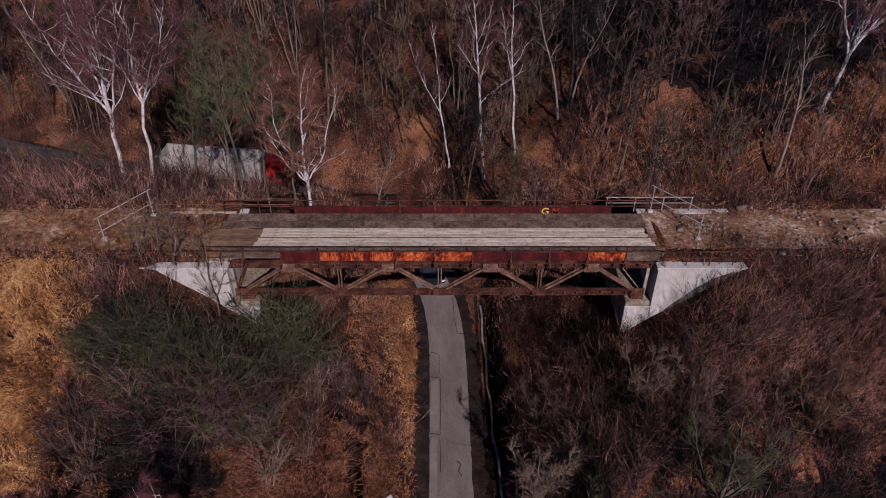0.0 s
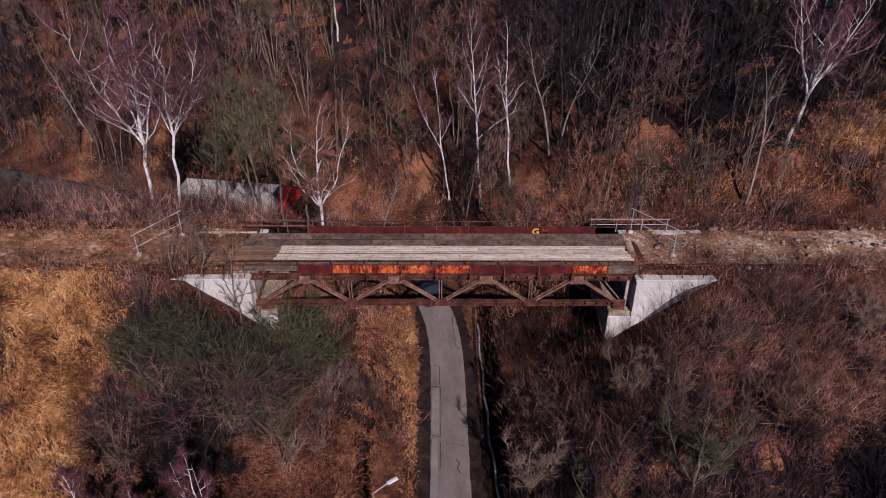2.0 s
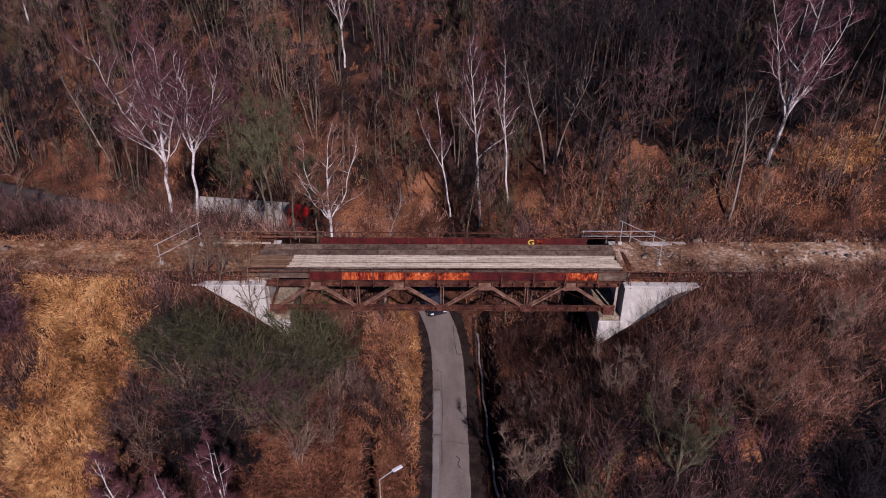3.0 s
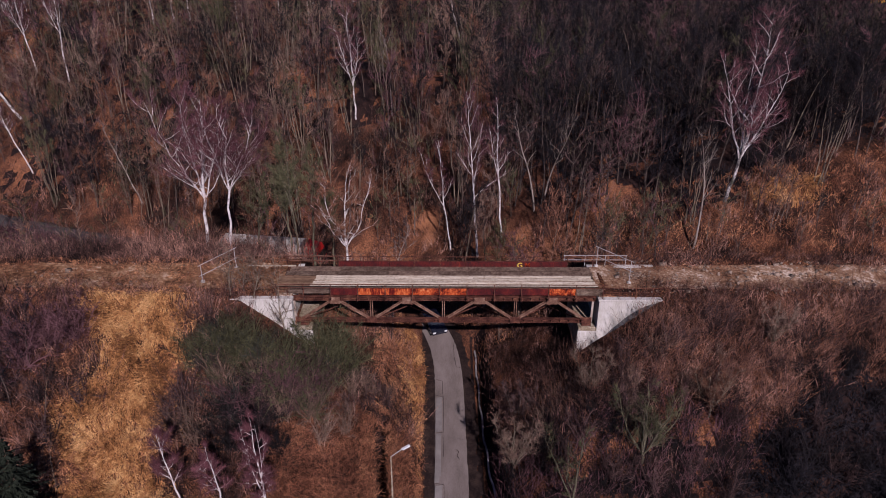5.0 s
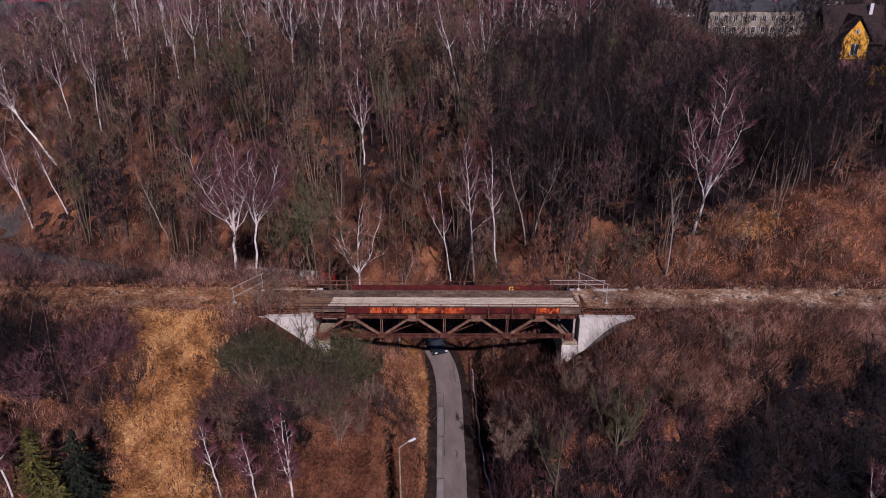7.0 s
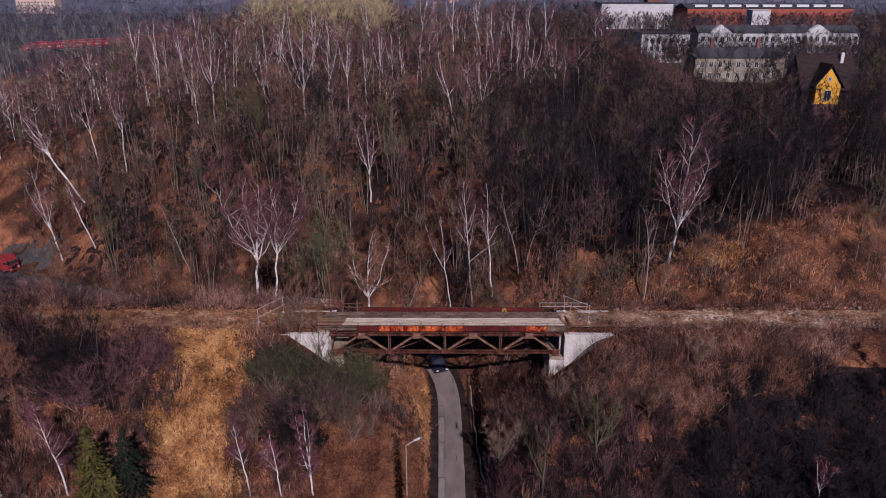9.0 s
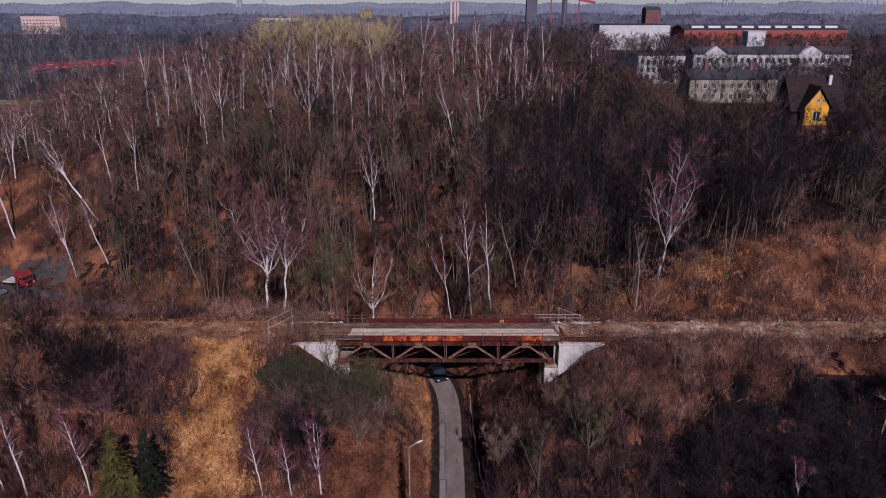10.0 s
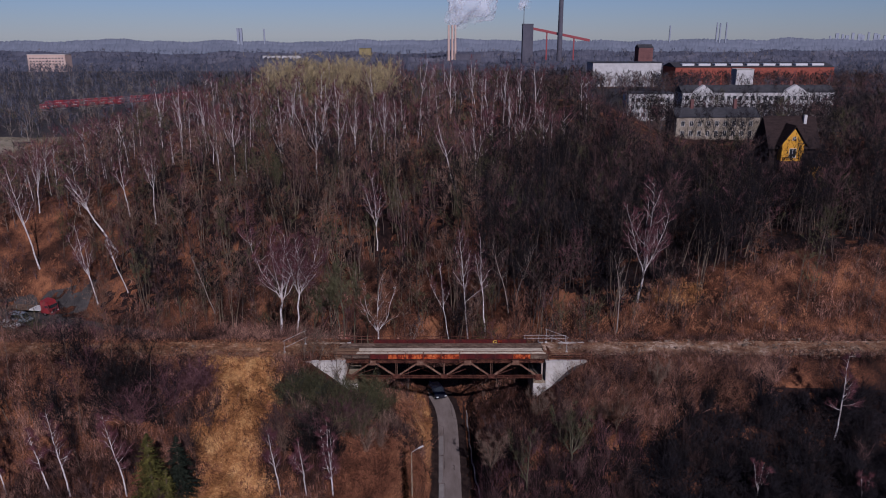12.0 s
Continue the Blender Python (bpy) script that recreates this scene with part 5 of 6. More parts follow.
# Dark shrubs added for the shaded gaps between the bank's bushes.
for i in range(22):
    x, y = rng.uniform(7, 42), rng.uniform(21, 32.5)
    set_shrub(dusk[i % 3], "twig_dark", "small dense dark shrub on the bank", x, y, rng.uniform(0.45, 0.85), "bushes on the bank")
rows = []
while len(rows) < 66:
    x, y = rng.uniform(20, 58), rng.uniform(7, 30)
    if dark_corner(x, y):
        rows.append((x, y, rng.uniform(0.9, 1.45)))
# Near-black twig colour stands in for the shade of this corner.
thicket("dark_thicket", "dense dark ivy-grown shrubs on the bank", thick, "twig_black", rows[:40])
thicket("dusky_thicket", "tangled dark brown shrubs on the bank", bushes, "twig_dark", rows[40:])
n = 0
while n < 150:
    x, y = rng.uniform(5, 52) if rng.uniform() < 0.75 else rng.uniform(-50, -28), rng.uniform(8, 33.5)
    if road_gap(np.array([x]), np.array([y]))[0] > 5 and not straw_patch(np.array([x]), np.array([y]))[0] and not dark_corner(x, y) and not (12 < x < 18.5 and y > 31.2):
        set_shrub(brown[n % 4], "twig", "bare brown bush on the bank", x, y, rng.uniform(0.6, 1.25), "bushes on the bank")
        n += 1
thicket("bank_shrubs", "bare brown bushes behind the old track", bushes, "twig", [(rng.uniform(-60, -16), rng.uniform(43.5, 50), rng.uniform(0.5, 0.8)) for _ in range(55)])
brush("bank_thicket", "dense thicket of bare brown bushes beside the lane", scatter(5200, -82, -13, 43, 80, lambda x, y: (road_gap(x, y) > 3.6) & (y < np.interp(-x, -LINE[190:, 0], LINE[190:, 1]) - 2) & patchy(x, y, 8, 35, 0.8) & ~((x < -56) & (y > 62))), "brush", 1.4, 3.2, 8, 0.023)
for i in range(28):
    plant(rng.randint(6, 9), rng.uniform(-85, 40), rng.uniform(132, 205), rng.uniform(1.0, 1.4), "birches on the hill")
thicket("house_shrubs", "dense dark shrubs before the house", thick, "twig_dark", [(rng.uniform(86, 110), rng.uniform(134, 144), rng.uniform(1.2, 1.6)) for _ in range(18)])
for i in range(30):
    set_shrub((sandy, brown)[i % 2][i % 4], ("twig_tan", "twig")[i % 2], "tan bare bush with thin upright stems" if i % 2 == 0 else "bare brown bush on the bank", rng.uniform(-11.8, -7.8) if i % 3 else rng.uniform(-7.5, -4.6), rng.uniform(26.5, 34.0) if i % 3 else rng.uniform(31.2, 34.0), rng.uniform(0.55, 0.95), "bushes below the bridge")
dim = scatter(2200, 6, 80, 54, 132, lambda x, y: ((y > 62) | (x > 13) & (x < 46) & (y > 47 + 0.25 * x)) & wedge(x, y) & patchy(x, y, 22, 36, 0.6) & ~house_sightline(x, y) & ~house_view(x, y))
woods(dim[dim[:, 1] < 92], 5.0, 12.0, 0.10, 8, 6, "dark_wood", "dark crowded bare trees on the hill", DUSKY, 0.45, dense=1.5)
woods(dim[dim[:, 1] >= 92], 5.0, 12.0, 0.10, 8, 6, "brown_wood", "crowded dull brown bare trees on the hill", DULL, 0.45, dense=1.5)
woods(scatter(110, -58, -18, 178, 225, lambda x, y: np.abs(x + 36) < 24), 12, 17, 0.12, 10, 13, "willows", "pale yellowish willow thicket on the crest", [("pale_bark", "twig_straw", 1)], 0.5)
FAN = ((0, 0, 1), (-0.6, 0.2, 0.95), (0.55, 0, 0.95), (0.25, -0.4, 0.9), (-0.25, -0.3, 0.85), (0.9, 0.2, 0.8))
for x, y, tall, seed, leaders, bark, twig, label in ((5.4, 24.9, 5.8, 61, FAN, "tan_bark", "twig_tan", "many-stemmed tan bush beside the lane"), (14.7, 22.7, 8.2, 62, FAN, "lichen_bark", "twig_olive", "spreading bare tree with olive lichened bark"), (9.2, 20.0, 8.0, 63, FAN[:2], "lichen_bark", "twig_olive", "slim bare tree with olive lichened bark"),
                                                (11.5, 28.2, 5.2, 64, FAN[:4], "tan_bark", "twig_tan", "many-stemmed tan bush on the bank"), (20.6, 26.2, 5.4, 65, FAN[:5], "tan_bark", "twig_rust", "many-stemmed rusty bush on the bank"), (26.5, 30.6, 4.6, 71, FAN[:5], "tan_bark", "twig_tan", "many-stemmed tan bush on the bank"), (6.2, 30.2, 4.4, 72, FAN[:4], "dark_bark", "twig", "many-stemmed brown bush beside the ditch")):
    grown = leader_tree(seed, tall, 0.014 * tall + 0.01, 0.0, 0.0, 0.16, leaders, 8, 0.2, 1.0, 5, 8, 0.1, 0.013)
    tree_thing("young_tree", label, "tree", grown, bark, twig, stand(x, y), "young trees")
west = scatter(520, -78, -4, 64, 112, lambda x, y: ~((x < -58) & (y > 64) & (y < 91)) & open_ground(x, y) & wedge(x, y) & (road_gap(x, y) > 5) & (y > np.interp(-x, -LINE[190:, 0], LINE[190:, 1])))
woods(west, 4.0, 10.0, 0.075, 8, 6, "west_wood", "bare olive-brown trees on the western slope", LIGHT, dense=1.7)
# Low scrub here carries the corner's shade in its colour.
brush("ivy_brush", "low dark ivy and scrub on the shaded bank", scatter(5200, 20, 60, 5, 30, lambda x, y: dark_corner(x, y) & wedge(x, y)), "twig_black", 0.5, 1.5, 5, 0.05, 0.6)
brush("low_scrub", "low dark-brown scrub under the bushes", scatter(6000, 4.8, 50, 10, 34.3, lambda x, y: open_ground(x, y) & ~low_bank(x, y) & ~dark_corner(x, y) & wedge(x, y)), "brush", 0.25, 0.8, 4, 0.03, 0.7)
brush("lane_hedge", "dense purplish thicket along the lane", scatter(4200, -80, -33, 43, 80, lambda x, y: (road_gap(x, y) > 2.8) & (road_gap(x, y) < 10) & (y < np.interp(-x, -LINE[190:, 0], LINE[190:, 1]) - 2) & ~((x < -71) & (y > 77))), "twig_purple", 1.6, 3.4, 7, 0.022)
brush("lane_bushes", "tall bare bushes hiding the lane", scatter(620, -34, -18, 43.5, 51, lambda x, y: y > 0), "brush", 1.8, 3.6, 9, 0.023)
for i in range(15):
    set_shrub((dusk, plum)[i % 2][i % 3], ("twig_dark", "twig_purple")[i % 2], ("large dark spreading bare shrub on the bank", "large purplish spreading bare shrub on the bank")[i % 2], rng.uniform(-47, -30.5), rng.uniform(27.5, 33.0), rng.uniform(1.4, 1.9), "dark shrubs on the bank")
for i in range(30):
    set_shrub((sandy, brown)[i % 2][i % 4], ("twig_tan", "twig")[i % 2], "tan bare bush with thin upright stems" if i % 2 == 0 else "bare brown bush on the bank", rng.uniform(6.5, 24), rng.uniform(25.5, 31.0), rng.uniform(0.6, 1.0), "bushes on the bank")
for x, y, size in ((-10.9, 33.2, 1.7), (-9.9, 33.5, 1.95), (-8.9, 33.0, 1.6), (-9.8, 32.0, 1.5)):
    set_shrub(olive[int(abs(x)) % 3], "twig_olive", "tall grey-green shrub before the truss", x, y, size, "grey-green thicket")
for x, y, tall, seed in ((-13.9, 33.6, 6.0, 66), (-16.4, 34.7, 4.2, 67), (-18.3, 35.0, 4.4, 68), (-17.4, 35.6, 3.6, 69)):
    grown = bare_tree(seed, tall, 0.07, 16, 0.15, 1.0, 0.42, 5, 4, 0.1, 0.0, twig=0.016)
    tree_thing("young_tree", "small bare grey tree beside the abutment", "tree", grown, "tan_bark", "twig_tan", stand(x, y), "young trees")
for i in range(11):
    plant((1, 5)[i % 2], 66 + 13 * i + rng.uniform(-3, 3), rng.uniform(262, 305), rng.uniform(1.2, 1.5), "garden trees")
for i in range(30):
    x, y = (rng.uniform(62, 128), rng.uniform(205, 232)) if i < 12 else (rng.uniform(96, 205), rng.uniform(262, 326))
    plant((1, 5)[i % 2], x, y, rng.uniform(0.8, 1.1) if i < 12 else rng.uniform(1.0, 1.35), "garden trees")
brush("rusty_grass", "rust-coloured dead grass on the slope behind the track", scatter(3400, -12, 52, 43, 55, lambda x, y: open_ground(x, y) & (lumps(x, y, 7, 71) + 0.25 > rng.uniform(-0.3, 0.5, len(x)))), "rusty_grass", 0.25, 0.9, 5, 0.03, 0.6)
tufts("yellow_grass", "yellowed dead grass on the slope", scatter(900, 29, 41, 48, 54, lambda x, y: ((x - 35.0) / 4.0) ** 2 + ((y - 51.0) / 1.7) ** 2 + 0.5 * lumps(x, y, 3, 58) < 1), "straw", 0.3, 0.8, 6, 0.024, 59)
brush("tan_grass", "rust-coloured dead grass above the lane", scatter(3400, -98, -10, 62, 102, lambda x, y: open_ground(x, y) & (road_gap(x, y) < 22) & (lumps(x, y, 8, 72) > rng.uniform(-0.3, 0.5, len(x)))), "rusty_grass", 0.3, 1.1, 5, 0.036, 0.6)
brush("garden_brush", "bare bushes on the open slope before the houses", scatter(1500, 44, 132, 112, 232, lambda x, y: house_sightline(x, y) & ~((x > 85) & (x < 108) & (y > 146) & (y < 163))), "twig", 0.8, 2.6, 5, 0.07)
n = 0
while n < 26:
    x, y = rng.uniform(22, 54), rng.uniform(9, 29)
    if dark_corner(x, y):
        set_shrub(brown[n % 4], "twig", "bare brown bush among dark ivy", x, y, rng.uniform(0.8, 1.2), "bushes on the bank")
        n += 1


# ---- on and beside the bridge ----
def level_at(x, y):
    return float(height(np.array([x]), np.array([y]))[0])


def end_barrier(far, near, mid, label):
    """A leaning pipe barrier across the track: two posts on concrete feet, sloping top rail and a lower rail."""
    t = thing("track_barrier", label, "barrier", group="track barriers")
    tops = []
    for x, y, z in (far, near):
        bm = bmesh.new()
        rod(bm, (x, y, 13.5), (x, y, z), 0.03)
        part("post", bm, M["pipe"], t)
        bm = bmesh.new()
        box(bm, x - 0.17, x + 0.17, y - 0.15, y + 0.15, 13.3, 13.58, 0.04)
        part("footing", bm, M["concrete"], t)
        tops.append(Vector((x, y, z)))
    for drop in (0.0, mid):
        bm = bmesh.new()
        d = (tops[1] - tops[0]).normalized() * 0.25
        rod(bm, tops[0] - Vector((0, 0, drop)) - d, tops[1] - Vector((0, 0, drop)) + d, 0.026)
        part("rail", bm, M["pipe"], t)
    return t


end_barrier((13.8, 40.3, 15.4), (16.1, 37.2, 15.6), 0.95, "bent galvanised pipe barrier across the track end")
end_barrier((-19.1, 39.8, 15.4), (-21.4, 37.2, 15.1), 1.0, "twisted grey pipe barrier across the track end")


def approach_rail(xa, xb, y, base, mat, label, n):
    t = thing("approach_railing", label, "railing", group="approach railings")
    for k in range(n):
        x = xa + (xb - xa) * k / (n - 1)
        bm = bmesh.new()
        box(bm, x - 0.024, x + 0.024, y - 0.024, y + 0.024, base - 0.05, base + 1.05)
        part("post", bm, M[mat], t)
    for z in (1.05, 0.6):
        bm = bmesh.new()
        box(bm, xa - 0.1, xb + 0.1, y - 0.02, y + 0.02, base + z - 0.02, base + z + 0.02)
        part("rail", bm, M[mat], t)


approach_rail(13.3, 18.9, 34.62, 13.36, "rust", "dark rusty railing on the wing wall coping", 5)
approach_rail(-18.9, -13.4, 34.62, 13.36, "rust", "dark rusty railing on the wing wall coping", 5)
approach_rail(10.9, 16.5, 40.55, 13.36, "pipe", "pale galvanised railing beside the track", 4)
approach_rail(-19.0, -9.6, 40.35, 13.36, "rust_light", "rusty railing with flaking pale paint beside the track", 6)


def kerb_timber():
    bm = bmesh.new()
    box(bm, -18.2, -13.7, 39.98, 40.16, 13.38, 13.56, 0.02)
    tagged(part("kerb_timber", bm, M["plank_pale"]), "bleached timber kerb along the bridge approach", "timber")


kerb_timber()


def street_lamp():
    z = level_at(-3.9, 21.0)
    t = thing("street_lamp", "stained concrete street lamp with a white cobra head", "street lamp", pose(-3.9, 21.0, z))
    top = 8.4 - z
    bm = bmesh.new()
    rod(bm, (0, 0, -0.3), (0, 0, top), 0.085, 10, 0.045)
    part("pole", bm, M["concrete_brown"], t)
    bm = bmesh.new()
    rod(bm, (0, 0, top - 0.05), (0.75, 0.45, top + 0.22), 0.03)
    part("arm", bm, M["pipe"], t)
    bm = bmesh.new()
    box(bm, -0.33, 0.33, -0.12, 0.12, -0.05, 0.06, 0.035)
    head = part("lamp_head", bm, M["lamp_glass"], t, "white plastic lamp head")
    head.matrix_basis = pose(1.05, 0.62, top + 0.26, 0, -8, 31)


street_lamp()

# pale pipe along the ditch
def ditch_pipe():
    pile = Pile()
    ys = np.arange(6, 47, 1.0)
    xs = np.interp(ys, [6, 14, 22, 27.5, 32.5, 42, 47], [5.6, 5.0, 4.25, 3.8, 3.5, 3.2, 3.1]) + 0.06 * np.sin(ys * 1.3)
    pile.tube(np.column_stack([xs, ys, height(xs, ys) + 0.16]), np.full(len(ys), 0.095), 6)
    tagged(part("drain_pipe", pile.mesh("drain_pipe"), M["pipe"]), "pale thin pipe lying along the roadside ditch", "pipe")


ditch_pipe()

# asphalt repairs and cracks in the lane
def lane_patch(x0, x1, y0, y1):
    bm = bmesh.new()
    z = float(road_level(np.array([(y0 + y1) / 2]))[0]) + 0.104
    prism(bm, [(x0, y0, z - 0.02), (x1, y0 + 0.08, z - 0.02), (x1 - 0.04, y1, z - 0.02), (x0 + 0.05, y1 - 0.1, z - 0.02)], (0, 0, 0.024))
    tagged(part("road_patch", bm, M["patch"]), "paler square asphalt repair in the lane", "road patch", kind="structure")


for q in ((-0.9, -0.3, 31.6, 36.5), (-0.88, -0.35, 25.5, 31.4), (-0.88, -0.22, 17.0, 25.2)):
    lane_patch(*q)


def crack(points, wide=0.035):
    bm = bmesh.new()
    for (xa, ya), (xb, yb) in zip(points, points[1:]):
        z = float(road_level(np.array([ya]))[0]) + 0.103
        bar(bm, (xa, ya, z), (xb, yb, z), wide, 0.012)
    tagged(part("road_crack", bm, M["mud"]), "dark crack in the worn asphalt", "crack", kind="structure")


crack([(-0.85, 36.7), (-0.2, 36.6), (-0.16, 34.0), (-0.2, 31.0), (-0.15, 28.5)])
crack([(-0.85, 31.6), (-0.2, 31.5)])
crack([(-0.9, 39.2), (-0.3, 39.0), (-0.28, 37.0)])
crack([(0.8, 45.6), (0.9, 43.0), (1.1, 41.3), (1.7, 41.2)])
crack([(0.9, 29.4), (1.15, 29.1), (1.0, 28.6), (1.2, 28.2)], 0.05)
crack([(-0.8, 25.4), (-0.1, 25.3), (-0.05, 21.0), (-0.2, 17.0)])


def stones(name, label, n, spots, size):
    g = np.random.RandomState(9)
    corner = np.array([(a, b, c) for a in (-1, 1) for b in (-1, 1) for c in (-1, 1)], float)
    face = np.array([(0, 1, 3), (0, 3, 2), (4, 6, 7), (4, 7, 5), (0, 4, 5), (0, 5, 1), (2, 3, 7), (2, 7, 6), (0, 2, 6), (0, 6, 4), (1, 5, 7), (1, 7, 3)])
    p = spots[:n]
    z = height(p[:, 0], p[:, 1])
    k = len(p)
    s = g.uniform(0.4, 1.0, (k, 1, 3)) * size * np.exp(g.normal(0, 0.45, (k, 1, 1)))
    v = corner[None] * s * (1 + g.uniform(-0.35, 0.35, (k, 8, 3))) * 0.5
    q = g.uniform(0, 6.28, k)
    rot = np.stack([np.stack([np.cos(q), -np.sin(q)], 1), np.stack([np.sin(q), np.cos(q)], 1)], 1)
    v[:, :, :2] = np.einsum("kij,knj->kni", rot, v[:, :, :2])
    v += np.column_stack([p, z + 0.06])[:, None]
    f = (face[None] + np.arange(k)[:, None, None] * 8).reshape(-1, 3)
    me = mesh_of(name, v.reshape(-1, 3), f)
    tagged(part(name, me, M["stone"]), label, "stones", kind="stuff")


on_track = scatter(4500, -60, 62, 35.4, 41.4, lambda x, y: (np.abs(x) > 14.5) & (lumps(x, y * 2, 6, 51) + np.where(x > 0, 0.1, -0.5) > rng.uniform(-0.3, 0.6, len(x))))
stones("ballast_stones", "scattered pale ballast stones on the old track", len(on_track), on_track, 0.13)
rubble = scatter(1600, 15, 60, 35.0, 41.0, lambda x, y: lumps(x, y * 2.5, 8, 57) > rng.uniform(0.1, 0.7, len(x)))
stones("concrete_rubble", "pale broken concrete rubble on the old track", len(rubble), rubble, 0.17)
brush("track_weeds", "dry weeds on the old track bed", scatter(3600, -60, 62, 35.0, 41.8, lambda x, y: (np.abs(x) > 15) & (np.abs(y - 38.4) + 1.2 * lumps(x, y, 7, 52) + rng.uniform(-0.8, 0.8, len(x)) > 1.3)), "rusty_grass", 0.12, 0.45, 4, 0.022, 0.7)
tufts("track_grass", "dead brown grass over the old track bed", scatter(3000, -75, -14.5, 35.2, 41.6, lambda x, y: lumps(x, y * 1.6, 5, 54) > rng.uniform(-0.9, 0.5, len(x))), "rusty_grass", 0.15, 0.5, 5, 0.02, 55)
brush("track_scrub", "bare brown scrub creeping over the track's edges", scatter(3400, -62, 62, 34.4, 42.6, lambda x, y: (np.abs(x) > 16.5) & (np.abs(y - 38.5) + 1.0 * lumps(x, y, 9, 53) + rng.uniform(-0.5, 0.5, len(x)) > np.where(x > 0, 1.9, 2.0))), "brush", 0.3, 1.5, 5, 0.024, 0.6)
leaves = scatter(30000, -30, 48, 12, 66, lambda x, y: (rng.uniform(0, 1, len(x)) < np.where(y > 42, 0.9, 0.5)) & (road_gap(x, y) > 2.4) & ~dim_hill(x, y) & ~dark_corner(x, y) & ~((y > 34) & (y < 42)) & ~straw_patch(x, y))


def fallen_leaves():
    g = np.random.RandomState(3)
    k = len(leaves)
    z = height(leaves[:, 0], leaves[:, 1]) + 0.08
    q = g.uniform(0, 6.28, (k, 1))
    out = g.uniform(0.04, 0.10, (k, 1))
    c = np.column_stack([leaves, z])
    corners = []
    for turn in (0.0, 1.4, 3.1, 4.6):
        corners.append(c + np.column_stack([np.cos(q + turn) * out, np.sin(q + turn) * out * 0.8, g.uniform(-0.05, 0.08, (k, 1))]))
    v = np.stack(corners, 1).reshape(-1, 3)
    f = (np.array([[0, 1, 2], [0, 2, 3]])[None] + np.arange(k)[:, None, None] * 4).reshape(-1, 3)
    tagged(part("fallen_leaves", mesh_of("fallen_leaves", v, f), M["leaf"]), "curled rust-brown fallen leaves", "leaves", kind="stuff")


fallen_leaves()


# ---- spruces ----
def spruce(x, y, tall, wide, mat, label, seed):
    g = np.random.RandomState(seed)
    t = thing("spruce", label, "spruce", stand(x, y), "spruces")
    trunk = Pile()
    trunk.tube(np.array([(0, 0, -0.3), (0, 0, tall * 0.5), (0, 0, tall)]), [0.16, 0.1, 0.02], 6)
    part("trunk", trunk.mesh("trunk"), M["bark"], t)
    crown = Pile()
    n = int(tall * 24)
    for k in range(n):
        f = (k + g.uniform(0, 1)) / n
        z, r = tall * (0.06 + 0.92 * f), wide * (1 - f) ** 0.85 * g.uniform(0.75, 1.1) + 0.1
        q = g.uniform(0, 6.283)
        way = np.array([math.cos(q), math.sin(q), -0.25 + 0.5 * f])
        a = np.array([0, 0, z])
        tip = a + way * r
        m = 16
        h = g.uniform(0.15, 1.0, (m, 1))
        p = a + (tip - a) * h
        side = np.cross(way, (0, 0, 1.0))
        w = way * 0.5 + side * g.choice((-1, 1), (m, 1)) * g.uniform(0.3, 0.9, (m, 1)) + np.array([0, 0, -0.25]) + g.normal(0, 0.15, (m, 3))
        crown.needles(p, p + w * (r * 0.38 + 0.12) * (1.15 - h), 0.055)
        crown.needles(a[None], tip[None], 0.05)
    tagged(part("needles", crown.mesh("needles"), M[mat], t), kind="stuff")


spruce(-32.3, 17.6, 9.2, 3.1, "needle", "yellow-green spruce lit by the sun", 5)
# Deep shade on this spruce is put into its darker needle colour.
spruce(-29.6, 18.6, 8.2, 2.9, "needle_dark", "dark green spruce in deep shade", 6)
spruce(-30.2, 16.4, 5.5, 1.9, "needle", "small yellow-green spruce beside the others", 8)


# ---- vehicles ----
def wheel(parent, x, y, r, w):
    bm = bmesh.new()
    rod(bm, (x, y - w / 2, r), (x, y + w / 2, r), r, 18)
    tyre = part("wheel", bm, M["rubber"], parent)
    bm = bmesh.new()
    s = 1 if y > 0 else -1
    rod(bm, (x, y + s * w / 2 * 0.9, r), (x, y + s * (w / 2 + 0.015), r), r * 0.55, 14)
    part("rim", bm, M["steel"], tyre)


def cab(t, paint, tall=2.6):
    """A lorry cab whose front is at x = 0, facing +x."""
    bm = bmesh.new()
    prism(bm, [(-2.2, -1.2, 0.55), (0.0, -1.2, 0.55), (0.03, -1.2, 1.6), (-0.3, -1.2, tall + 0.2), (-0.6, -1.2, tall + 0.75), (-2.2, -1.2, tall + 1.05)], (0, 2.4, 0))
    bmesh.ops.bevel(bm, geom=bm.edges[:], offset=0.07, segments=2, affect="EDGES")
    body = part("cab", bm, M[paint], t)
    bm = bmesh.new()
    prism(bm, [(0.045, -1.05, 1.72), (0.045, 1.05, 1.72), (-0.235, 1.0, tall + 0.05), (-0.235, -1.0, tall + 0.05)], (-0.03, 0, -0.005))
    part("windscreen", bm, M["glass"], body)
    for s in (-1, 1):
        bm = bmesh.new()
        prism(bm, [(-0.35, s * 1.195, 1.75), (-1.2, s * 1.195, 1.75), (-1.2, s * 1.195, tall), (-0.5, s * 1.195, tall)], (0, s * 0.012, 0))
        part("side_window", bm, M["glass"], body)
        bm = bmesh.new()
        box(bm, -0.15, 0.05, s * 1.25, s * 1.45, 1.9, 2.5, 0.03)
        part("mirror", bm, M["rubber"], body)
        bm = bmesh.new()
        box(bm, 0.0, 0.06, s * 0.7, s * 1.1, 0.72, 0.92, 0.01)
        part("headlight", bm, M["lamp_glass"], body)
    bm = bmesh.new()
    box(bm, 0.0, 0.06, -0.62, 0.62, 0.75, 1.35, 0.015)
    part("grille", bm, M["rubber"], body)
